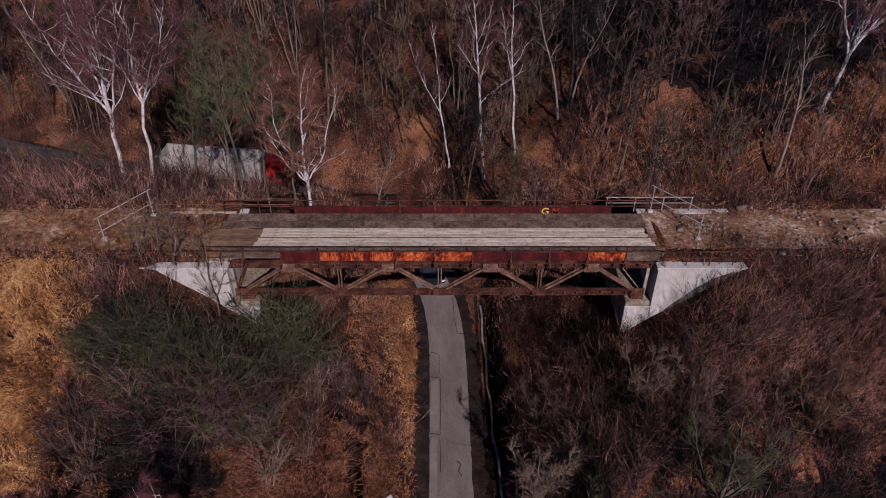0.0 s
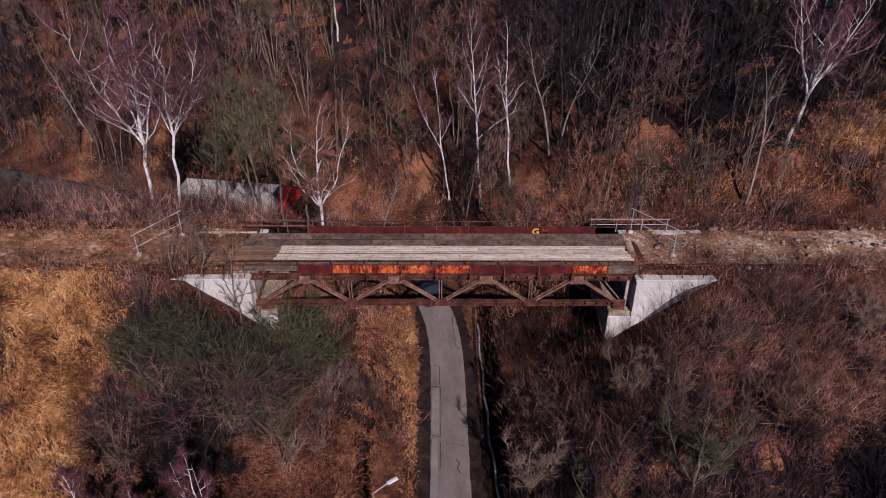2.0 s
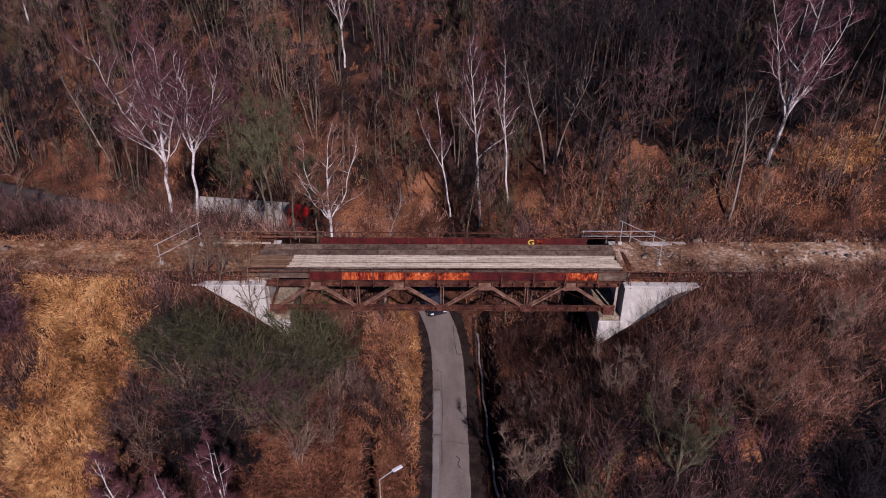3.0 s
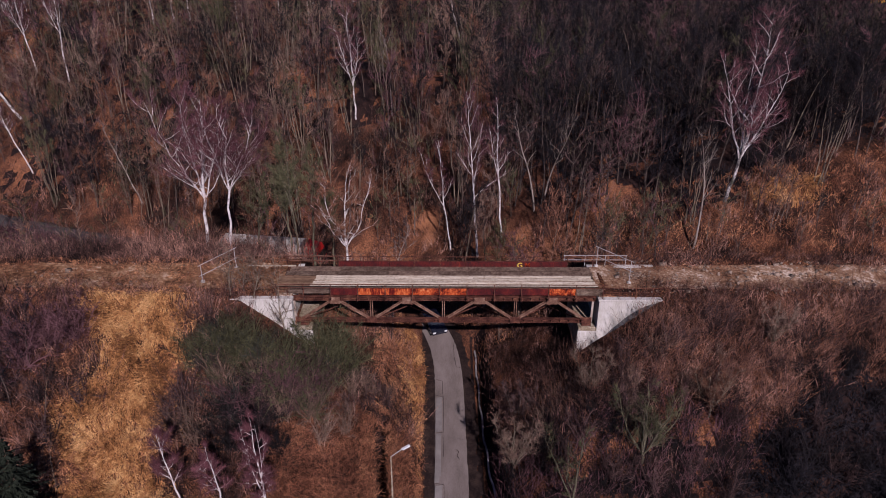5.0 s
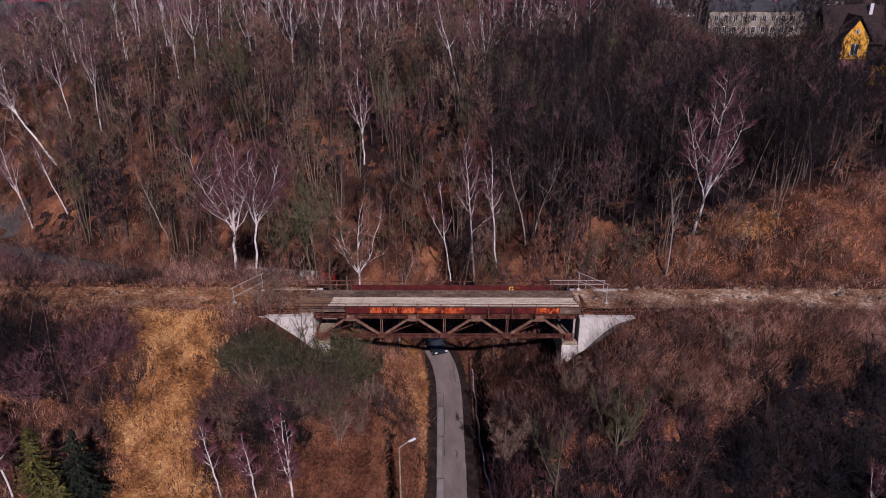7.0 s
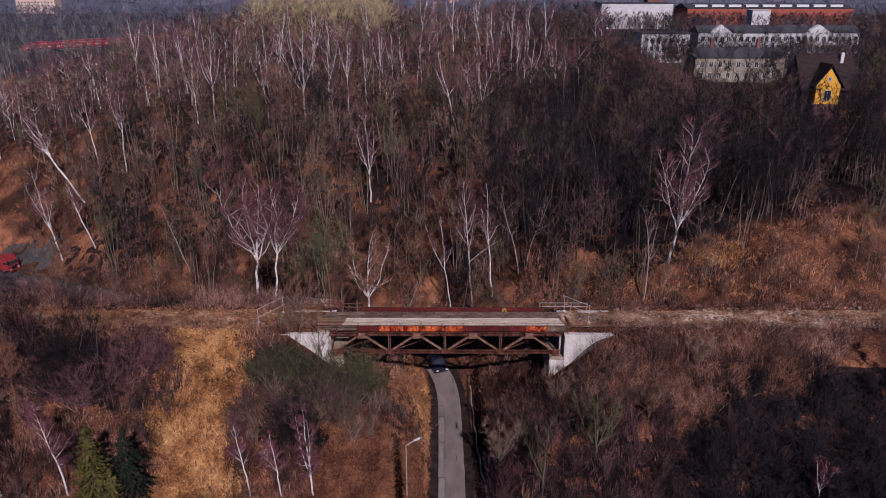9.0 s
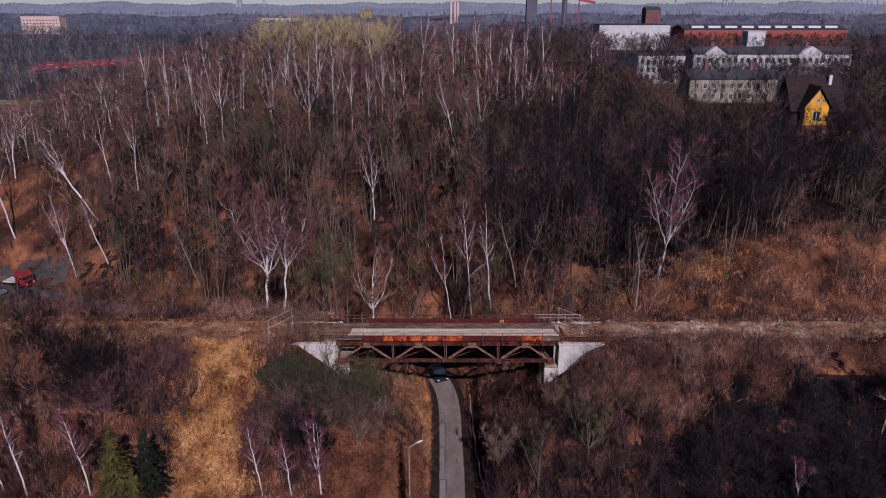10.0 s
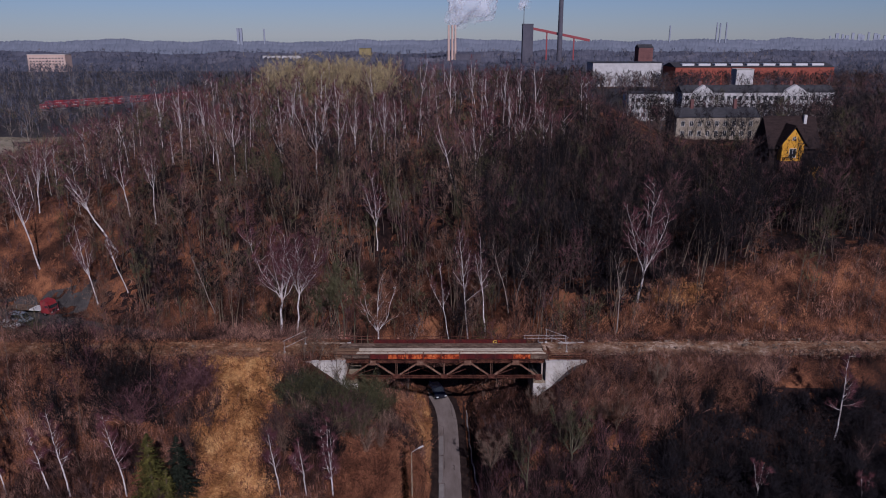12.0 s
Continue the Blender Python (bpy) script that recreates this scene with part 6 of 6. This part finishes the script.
    bm = bmesh.new()
    box(bm, -0.1, 0.12, -1.2, 1.2, 0.35, 0.62, 0.04)
    part("bumper", bm, M[paint], t)


def tipper_lorry(m):
    t = thing("tipper_lorry", "red lorry with an open dusty grey tipper trailer on the lane", "lorry", m)
    cab(t, "red_paint", 2.5)
    bm = bmesh.new()
    box(bm, -13.4, -0.3, -0.42, 0.42, 0.72, 0.95, 0.02)
    part("chassis", bm, M["rubber"], t)
    bm = bmesh.new()
    a, e, w, lo, hi, th = -13.6, -2.7, 1.26, 1.25, 3.35, 0.08
    box(bm, a, e, -w, w, lo, lo + 0.1)
    box(bm, a, e, -w, -w + th, lo + 0.1, hi)
    box(bm, a, e, w - th, w, lo + 0.1, hi)
    box(bm, a, a + th, -w + th, w - th, lo + 0.1, hi)
    box(bm, e - th, e, -w + th, w - th, lo + 0.1, hi + 0.2)
    body = part("tipper_body", bm, M["dusty_paint"], t)
    for k in range(9):
        x = a + 0.3 + k * 1.28
        for s in (-1, 1):
            bm = bmesh.new()
            box(bm, x - 0.06, x + 0.06, min(s * w, s * (w + 0.07)), max(s * w, s * (w + 0.07)), lo, hi - 0.05)
            part("rib", bm, M["dusty_paint"], body)
    for s in (-1, 1):
        bm = bmesh.new()
        box(bm, a, e, s * w - 0.09, s * w + 0.09, hi, hi + 0.1)
        part("top_rail", bm, M["dusty_paint"], body)
    for x in (-1.4, -4.6, -10.0, -11.3, -12.6):
        for s in (-1, 1):
            wheel(t, x, s * 1.05, 0.5, 0.34)


def flatbed_lorry(m):
    t = thing("flatbed_lorry", "parked flatbed lorry with a dull red cab", "lorry", m)
    cab(t, "dull_red", 2.2)
    bm = bmesh.new()
    box(bm, -9.5, -0.3, -0.42, 0.42, 0.72, 0.95, 0.02)
    part("chassis", bm, M["rubber"], t)
    bm = bmesh.new()
    box(bm, -5.0, -2.5, -1.22, 1.22, 1.0, 1.25, 0.02)
    part("crane_bed", bm, M["white_paint"], t)
    bm = bmesh.new()
    box(bm, -10.5, -5.1, -1.25, 1.25, 1.0, 1.2, 0.02)
    part("load_bed", bm, M["plank_dark"], t)
    for x in (-10.4, -7.8, -5.2):
        for s in (-1, 1):
            bm = bmesh.new()
            box(bm, x - 0.05, x + 0.05, s * 1.2 - 0.05, s * 1.2 + 0.05, 1.2, 1.9)
            part("stake", bm, M["steel"], t)
    for x in (-1.4, -7.0, -8.4):
        for s in (-1, 1):
            wheel(t, x, s * 1.0, 0.48, 0.34)


def car(name, label, m, paint, van=False):
    """A small car or van; front at +x, centre at the origin."""
    t = thing(name, label, "van" if van else "car", m)
    L, H = (2.35, 1.9) if van else (2.1, 1.48)
    low = [(L, 0.35), (L + 0.02, 0.75), (L - 0.75 if van else L - 0.95, 0.98), (L - 1.35 if van else L - 1.7, H), (-L + 0.15 if van else -L + 0.75, H), (-L, 0.95 if not van else 1.2), (-L, 0.35)]
    bm = bmesh.new()
    prism(bm, [(x, -0.87, z) for x, z in low], (0, 1.74, 0))
    bmesh.ops.bevel(bm, geom=bm.edges[:], offset=0.09, segments=2, affect="EDGES")
    body = part("body", bm, M[paint], t)
    xa, za, xb, zb = low[2][0], low[2][1], low[3][0], low[3][1]
    bm = bmesh.new()
    prism(bm, [(xa - 0.06 + 0.03, -0.7, za + 0.06), (xa - 0.03, 0.7, za + 0.06), (xb + 0.1, 0.66, zb - 0.06), (xb + 0.1, -0.66, zb - 0.06)], (0.03, 0, 0.03))
    part("windscreen", bm, M["glass"], body)
    for s in (-1, 1):
        bm = bmesh.new()
        back = -L + 0.3 if van else -L + 0.7
        prism(bm, [(xa - 0.25, s * 0.868, 1.02), (back, s * 0.868, 1.02), (back + 0.1, s * 0.868, H - 0.14), (xb - 0.05, s * 0.868, H - 0.14)], (0, s * 0.012, 0))
        part("side_window", bm, M["glass"], body)
        bm = bmesh.new()
        box(bm, L - 0.06, L + 0.03, s * 0.5, s * 0.8, 0.6, 0.74, 0.01)
        part("headlight", bm, M["lamp_glass"], body)
        for x in (-L + 0.75, L - 0.8):
            wheel(t, x, s * 0.78, 0.32, 0.2)
    bm = bmesh.new()
    prism(bm, [(-L - 0.005, -0.62, 1.05), (-L - 0.005, 0.62, 1.05), (-L + 0.1 if van else -L + 0.55, 0.6, H - 0.1), (-L + 0.1 if van else -L + 0.55, -0.6, H - 0.1)], (-0.02, 0, 0.02))
    part("rear_window", bm, M["glass"], body)


def on_road(x, y, turn):
    return pose(x, y, float(road_level(np.array([y]))[0]) + 0.1, 0, 0, turn)


tipper_lorry(on_road(-15.6, 64.35, -8))
car("car", "black hatchback car waiting on the lane beyond the bridge", on_road(-1.35, 48.6, -68), "black_paint")


def yard_spot(x, y, turn):
    return pose(x, y, level_at(x, y) + 0.03, 0, 0, turn)


tagged(sheet("yard", np.arange(-118, -72, 1.0), np.arange(77.5, 94, 1.0), M["yard"], 0.06), "dark worn asphalt yard", "yard", kind="structure")
flatbed_lorry(yard_spot(-79.4, 86.9, -12))
car("van", "blue-grey van parked in the yard", yard_spot(-84.3, 83.0, -12), "grey_paint", True)
car("car", "white small car parked in the yard", yard_spot(-84.6, 79.6, -16), "white_paint")


# ---- far buildings ----
def window_mesh(w, h):
    bm = bmesh.new()
    for q in ((-w / 2, w / 2, h / 2 - 0.12, h / 2), (-w / 2, w / 2, -h / 2, -h / 2 + 0.12), (-w / 2, -w / 2 + 0.12, -h / 2 + 0.12, h / 2 - 0.12), (w / 2 - 0.12, w / 2, -h / 2 + 0.12, h / 2 - 0.12), (-0.05, 0.05, -h / 2 + 0.12, h / 2 - 0.12)):
        box(bm, q[0], q[1], -0.12, 0.05, q[2], q[3])
    me = bpy.data.meshes.new("window")
    bm.to_mesh(me)
    bm.free()
    me.materials.append(M["plaster"])
    bm = bmesh.new()
    box(bm, -w / 2 + 0.1, w / 2 - 0.1, -0.06, -0.03, -h / 2 + 0.1, h / 2 - 0.1)
    glass = bpy.data.meshes.new("pane")
    bm.to_mesh(glass)
    bm.free()
    glass.materials.append(M["glass"])
    return me, glass


WINDOWS = {}


def add_windows(t, xs, zs, y, w, h):
    if (w, h) not in WINDOWS:
        WINDOWS[(w, h)] = window_mesh(w, h)
    for z in zs:
        for x in xs:
            f = part("window", WINDOWS[(w, h)][0], None, t)
            f.location = (x, y, z)
            part("pane", WINDOWS[(w, h)][1], None, f)


def block(name, label, x0, x1, y0, deep, z0, z1, wall, roof, rise=0.0, over=0.4):
    """A building with four walls and a flat or ridged roof; its front faces -y."""
    t = thing(name, label, "building")
    bm = bmesh.new()
    box(bm, x0, x1, y0, y0 + deep, z0 - 8, z1)
    part("wall", bm, M[wall], t)
    bm = bmesh.new()
    if rise:
        prism(bm, [(x0 - over, y0 - over, z1), (x0 - over, y0 + deep + over, z1), (x0 - over, y0 + deep / 2, z1 + rise)], (x1 - x0 + 2 * over, 0, 0))
    else:
        box(bm, x0 - over, x1 + over, y0 - over, y0 + deep + over, z1, z1 + 0.5, 0.1)
    part("roof", bm, M[roof], t)
    return t


t = block("apartment_house", "white plastered three-storey apartment house behind trees", 94.8, 118, 330, 12, 11, 25, "plaster", "roof_dark", 0)
add_windows(t, [97 + 3.0 * k for k in range(7)], (14.5, 18.2, 22.0), 330, 1.8, 2.4)
t = block("apartment_house", "long white apartment house with a dark roof", 127, 208, 345, 13, 10, 24.5, "plaster", "roof_dark", 3.6)
add_windows(t, [129.5 + 3.2 * k for k in range(25)], (13.4, 17.4, 21.6), 345, 1.9, 2.6)
for xa, xb in ((132, 144), (180, 194)):
    bm = bmesh.new()
    prism(bm, [(xa, 344.6, 24.4), (xb, 344.6, 24.4), ((xa + xb) / 2, 344.6, 28.6)], (0, 3, 0))
    part("gable", bm, M["plaster"], t)
    bm = bmesh.new()
    box(bm, (xa + xb) / 2 - 0.8, (xa + xb) / 2 + 0.8, 351, 352.4, 26, 30.2)
    part("chimney", bm, M["brick_dark"], t)
t = block("town_house", "grey stained plaster house with a dark hipped roof", 90.5, 123, 235, 14, 10, 23.2, "plaster_grey", "roof_dark", 3.2)
add_windows(t, [93 + 3.3 * k for k in range(9)], (13.4, 17.0, 20.8), 235, 1.5, 2.1)
for x in (98, 115):
    bm = bmesh.new()
    box(bm, x - 0.6, x + 0.6, 241, 242.2, 25, 29.6)
    part("chimney", bm, M["brick_dark"], t)
t = block("brick_hall", "long red-brick factory hall with skylights", 213, 359, 640, 40, 12, 25.5, "brick", "roof_dark", 4)
for k in range(9):
    bm = bmesh.new()
    box(bm, 221 + 15 * k, 232 + 15 * k, 646, 655, 26.6, 28.6)
    part("skylight", bm, M["lamp_glass"], t)
t = block("white_hall", "low white factory hall with a flat roof", 137, 200, 640, 30, 14, 29.5, "plaster", "roof_dark", 0)
t = block("silo_block", "windowless pale concrete silo block", 238.5, 252.5, 560, 12, 10, 27, "plaster", "concrete", 0)
t = block("brick_tower", "squat red-brick works tower", 245, 263, 900, 20, 20, 39, "brick_dark", "roof_dark", 4)
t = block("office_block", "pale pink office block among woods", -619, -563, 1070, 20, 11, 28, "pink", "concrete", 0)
add_windows(t, [-615 + 4.8 * k for k in range(11)], (14.5, 18.5, 22.8), 1070, 2.6, 1.9)
t = block("yellow_shed", "dull yellow shed among far trees", -162, -140, 1400, 16, 8, 31, "dull_yellow", "roof_dark", 0)
t = block("low_shed", "low pale shed at the wood's edge", -348, -276, 1400, 18, 8, 18, "plaster", "roof_dark", 0)


def ochre_house():
    t = thing("gabled_house", "ochre gabled house with a steep brown tiled roof", "house")
    g = level_at(97, 150) - 2
    bm = bmesh.new()
    box(bm, 90.6, 103.6, 151, 161, g, 24.2)
    part("wall", bm, M["roof_brown"], t)
    bm = bmesh.new()
    prism(bm, [(89.8, 150, 23.6), (89.8, 162, 23.6), (89.8, 156, 32.0)], (14.6, 0, 0))
    part("roof", bm, M["roof_brown"], t)
    bm = bmesh.new()
    prism(bm, [(92.9, 148.6, 20.4), (98.9, 148.6, 20.4), (98.9, 148.6, 25.2), (95.9, 148.6, 29.2), (92.9, 148.6, 25.2)], (0, 3, 0))
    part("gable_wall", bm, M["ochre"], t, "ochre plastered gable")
    bm = bmesh.new()
    box(bm, 92.7, 99.1, 148.5, 151.6, g, 20.4)
    part("lower_wall", bm, M["brick_dark"], t)
    bm = bmesh.new()
    for a, b in (((92.0, 24.3), (95.9, 29.8)), ((99.8, 24.3), (95.9, 29.8))):
        prism(bm, [(a[0], 148.0, a[1]), (b[0], 148.0, b[1]), (b[0], 148.0, b[1] + 0.4), (a[0], 148.0, a[1] + 0.4)], (0, 8, 0))
    part("gable_roof", bm, M["roof_brown"], t)
    add_windows(t, (95.9,), (22.6,), 148.6, 1.9, 2.6)
    add_windows(t, (95.9,), (26.6,), 148.6, 0.9, 1.0)
    bm = bmesh.new()
    box(bm, 101.0, 105.4, 148.5, 151, g, 19.0)
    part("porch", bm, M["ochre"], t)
    bm = bmesh.new()
    prism(bm, [(100.6, 148.0, 19.0), (105.8, 148.0, 19.0), (103.2, 148.0, 20.4)], (0, 3.4, 0))
    part("porch_roof", bm, M["roof_brown"], t)
    bm = bmesh.new()
    box(bm, 100.8, 101.6, 154.5, 155.3, 27, 32.4)
    part("chimney", bm, M["plaster"], t)


ochre_house()


# ---- goods train ----
def wagon(m):
    t = thing("goods_wagon", "dull red open goods wagon standing in a train", "wagon", m, "goods train")
    bm = bmesh.new()
    box(bm, -6.4, 6.4, -1.45, 1.45, 1.2, 4.5, 0.05)
    body = part("body", bm, M["dull_red"], t)
    for k in range(9):
        bm = bmesh.new()
        x = -6.0 + 1.5 * k
        box(bm, x - 0.1, x + 0.1, -1.55, 1.55, 1.3, 3.9)
        part("rib", bm, M["dull_red"], body)
    for x in (-4.9, -3.4, 1.2, 2.7, 4.2):
        bm = bmesh.new()
        box(bm, x - 0.35, x + 0.35, -1.60, -1.46, 2.5, 3.2)
        part("plate", bm, M["white_paint"], body, "small white plate")
    bm = bmesh.new()
    box(bm, -6.7, 6.7, -1.2, 1.2, 0.9, 1.2)
    part("underframe", bm, M["rubber"], t)
    for x in (-5, -3.4, 3.4, 5):
        bm = bmesh.new()
        rod(bm, (x, -0.9, 0.45), (x, 0.9, 0.45), 0.45, 12)
        part("wheelset", bm, M["steel"], t)
    return t


along = Vector((62.7, 78.6)).normalized()
turn = math.degrees(math.atan2(along.y, along.x))
first = None
aside = Vector((-along.y, along.x))
for k in range(18):
    p = Vector((-290, 466)) + along * 13.9 * (k + 1) if k < 9 else Vector((-290, 466)) + along * 13.9 * (k - 7) + aside * 24
    m = pose(p.x, p.y, level_at(p.x, p.y) + 0.4, 0, 0, turn)
    if first is None:
        first = wagon(m)
    else:
        copy_thing(first, m)
bm = bmesh.new()
for k in range(-4, 16):
    p, q = Vector((-290, 466)) + along * 13.9 * k, Vector((-290, 466)) + along * 13.9 * (k + 1)
    bar(bm, (p.x, p.y, level_at(p.x, p.y) + 0.1), (q.x, q.y, level_at(q.x, q.y) + 0.1), 5.0, 0.7)
tagged(part("rail_embankment", bm, M["ballast"]), "low ballast bank under the goods train", "embankment", kind="structure")


# ---- works on the horizon ----
def stack(name, label, x, y, r, z1, mat):
    bm = bmesh.new()
    rod(bm, (x, y, 0), (x, y, z1), r, 14, r * 0.7)
    tagged(part(name, bm, M[mat]), label, "chimney", group="works chimneys")


stack("chimney", "tall dark brick works chimney", 191, 1200, 4.5, 165, "works_dark")
for x in (8, 14, 19):
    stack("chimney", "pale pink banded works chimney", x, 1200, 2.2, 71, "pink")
stack("mast", "thin grey steel lattice mast", 132, 1210, 0.8, 100, "steel")
for x, z in ((-719, 82), (905, 92), (1092, 103), (1105, 100), (1130, 103)):
    stack("chimney", "distant thin grey works chimney", x, 3000, 4, z, "far_grey")
t = block("coal_tower", "dark concrete coal tower of the works", 130, 147, 1200, 18, 8, 72, "works_dark", "works_dark", 0)
bm = bmesh.new()
bar(bm, (147, 1205, 65), (241, 1205, 46), 3.0, 4.0)
bar(bm, (170, 1205, 4), (170, 1205, 60), 2.0)
bar(bm, (215, 1205, 4), (215, 1205, 50), 2.0)
tagged(part("conveyor_bridge", bm, M["dull_red"]), "sloping red conveyor bridge of the works", "conveyor")
t = block("works_shed", "dark works building under the stacks", 20, 62, 1195, 30, 6, 25, "works_dark", "works_dark", 0)
for x in (-829, -817):
    t = block("twin_tower", "distant grey twin cooling block", x, x + 9, 3000, 10, 8, 84, "far_grey", "far_grey", 0)


vapour = bpy.data.materials.new("steam")
vapour.use_nodes = True
shell, lit, both, clear, veil, thin, coord, span = (vapour.node_tree.nodes.new(k) for k in ("ShaderNodeBsdfTranslucent", "ShaderNodeBsdfDiffuse", "ShaderNodeMixShader", "ShaderNodeBsdfTransparent", "ShaderNodeMixShader", "ShaderNodeTexNoise", "ShaderNodeTexCoord", "ShaderNodeMapRange"))
shell.inputs["Color"].default_value = lit.inputs["Color"].default_value = (0.82, 0.83, 0.85, 1)
both.inputs["Fac"].default_value = 0.5
thin.inputs["Scale"].default_value, thin.inputs["Detail"].default_value = 0.03, 5.0
span.inputs["From Min"].default_value, span.inputs["From Max"].default_value, span.inputs["To Max"].default_value = 0.3, 0.65, 0.34
for a, b in ((lit.outputs[0], both.inputs[1]), (shell.outputs[0], both.inputs[2]), (coord.outputs["Object"], thin.inputs["Vector"]), (thin.outputs["Fac"], span.inputs["Value"]), (span.outputs[0], veil.inputs["Fac"]), (clear.outputs[0], veil.inputs[1]), (both.outputs[0], veil.inputs[2]), (veil.outputs[0], vapour.node_tree.nodes["Material Output"].inputs["Surface"])):
    vapour.node_tree.links.new(a, b)


def steam(name, centre, wide, high):
    """A billowing cloud of three thin shells, one in the other, that thin out towards the rim."""
    bm = bmesh.new()
    for q in (1.0, 0.78, 0.55):
        made = bmesh.ops.create_icosphere(bm, subdivisions=5, radius=1.0)
        for v in made["verts"]:
            way = v.co.normalized()
            swell = 1 + 0.45 * noise.fractal(way * 1.6 + Vector((q, 0, 0)), 1.0, 2.0, 5)
            v.co = Vector(centre) + Vector((way.x * wide * q * swell + way.z * wide * 0.3, way.y * 0.5 * wide * q, way.z * high * q * swell))
    ob = part(name, bm, vapour)
    ob.data.shade_smooth()
    tagged(ob, "pale steam drifting from the works stacks", "steam", kind="stuff")


steam("steam_plume", (46, 1260, 104), 40, 36)
steam("steam_wisp", (142, 1300, 106), 11, 9)

# ---- woods of the plain ----
tagged(sheet("far_fields", graded(-3900, 3900, [(-700, 400), (700, 25), (3900, 400)]), graded(262, 4400, [(700, 15), (1200, 60), (4400, 400)]), M["far_field"], 0.5), "dull winter fields and scrub of the plain", "fields", kind="structure")


def plain_spots(n, half, ya, yb):
    return scatter(n, -half, half, ya, yb, lambda x, y: (np.abs(x) < 40 + (y + 52) * 0.62) & ~((x > 88) & (x < 125) & (y > 225) & (y < 252)) & ~((x > 90) & (x < 212) & (y > 300) & (y < 362)) & ~((x > 150) & (x < 365) & (y > 625) & (y < 690)) & ~((x > 234) & (x < 257) & (y > 548) & (y < 580)) & ~((x > -205) & (x < -105) & (y > 590) & (y < 725)) & ~((x > -265) & (x < -165) & (y > 235) & (y < 335)) & ~((np.abs((x + 290) * along.y - (y - 466) * along.x) < 9) & (x < -120)))


tagged(sheet("meadow", np.arange(-262, -164, 6.0), np.arange(238, 334, 6.0), M["meadow"], 0.8), "pale dry meadow among the woods", "meadow", kind="structure")
tagged(sheet("clearing", np.arange(-200, -108, 6.0), np.arange(592, 700, 6.0), M["meadow"], 0.8), "pale dry clearing before the sheds", "clearing", kind="structure")
plain = plain_spots(2600, 470, 250, 640)
near = (plain[:, 0] > 60) & (plain[:, 1] < 560)
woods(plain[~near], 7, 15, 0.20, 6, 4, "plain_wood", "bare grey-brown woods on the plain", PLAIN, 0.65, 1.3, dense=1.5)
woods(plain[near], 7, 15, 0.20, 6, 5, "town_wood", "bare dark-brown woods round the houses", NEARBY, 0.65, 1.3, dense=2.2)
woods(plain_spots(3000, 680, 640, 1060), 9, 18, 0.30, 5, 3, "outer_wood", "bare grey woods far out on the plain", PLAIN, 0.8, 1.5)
woods(scatter(320, 120, 372, 560, 628, lambda x, y: x > 0), 11, 16, 0.25, 8, 6, "works_trees", "bare trees before the factory halls", [("dark_bark", "twig", 1), ("bark", "twig_dark", 1)], 0.6)
screen = scatter(900, 60, 230, 164, 330, lambda x, y: ((np.abs(x - 106) > 22) | (y > 254)) & (rng.uniform(0, 1, len(x)) < np.where(y > 254, np.where(x < 124, 0.3, 0.6), np.where(x < 124, 0.25, 1.0))))
woods(screen, 10, 17, 0.17, 9, 6, "garden_trees", "tall bare trees before the houses", DUSKY, dense=2.0)


woods(scatter(480, 120, 330, 185, 440, lambda x, y: ((x > 214) | (y < 250)) & (x > 0.45 * y + 20)), 9, 16, 0.2, 9, 6, "east_trees", "dark bare trees beside the houses", DUSKY, dense=1.6)
woods(scatter(520, -330, -70, 225, 460, lambda x, y: (x < -0.25 * y - 10) & ~((x > -262) & (x < -166) & (y > 240) & (y < 332)) & (np.abs((x + 290) * along.y - (y - 466) * along.x) > 7)), 4, 10, 0.13, 8, 6, "slope_wood", "low bare trees and scrub beside the railway", MIXED, 0.55)
woods(scatter(130, -380, -60, 300, 620, lambda x, y: (np.abs(x) < 40 + (y + 52) * 0.62) & (np.abs((x + 290) * along.y - (y - 466) * along.x) > 9)), 9, 15, 0.22, 7, 5, "plain_birches", "pale birches in the woods of the plain", [("plaster_grey", "wood_tan", 1)], 0.5, 1.2)
woods(scatter(1500, -1300, 1300, 1080, 1900, lambda x, y: np.abs(x) < 0.68 * y), 12, 22, 0.55, 4, 3, "distant_wood", "bare bluish woods near the horizon", PLAIN, 0.8, 1.5)
for k in range(14):
    x = 1900 + 26 * k + (k * 37 % 11)
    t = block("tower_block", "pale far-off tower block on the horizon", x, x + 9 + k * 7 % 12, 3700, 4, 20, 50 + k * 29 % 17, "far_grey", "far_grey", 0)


def tree_belt(y, tall, seed):
    """A far strip of wood with an uneven top, two rows deep."""
    g = np.random.RandomState(seed)
    half = y * 0.85
    n = 1500
    v, f = [], []
    for row in range(2):
        xs = np.linspace(-half, half, n)
        top = tall * (0.75 + 0.3 * lumps(xs, xs * 0, y * 0.35, seed) * 0.6 + g.uniform(-0.09, 0.09, n) + 0.08 * np.sin(xs * 40 / y + row) + 0.06 * np.sin(xs * 97 / y))
        yy = np.full(n, y + row * 60.0)
        o = len(v)
        for x, q, z in zip(xs, yy, top):
            v += [(x, q, -2.0), (x, q + 12, 3 + z), (x, q + 60, -2.0)]
        for i in range(n - 1):
            a = o + 3 * i
            f += [(a, a + 3, a + 4), (a, a + 4, a + 1), (a + 1, a + 4, a + 5), (a + 1, a + 5, a + 2)]
    tagged(part("backdrop_wood", mesh_of("backdrop_wood", v, f), M["wood_far" if y < 2000 else "wood_haze"]), "far strip of leafless woodland", "woodland", kind="structure")


for y, tall, seed in ((1080, 15, 1), (1300, 18, 2), (1600, 21, 3), (2000, 26, 4), (2600, 32, 5), (3400, 40, 6)):
    tree_belt(y, tall, seed)
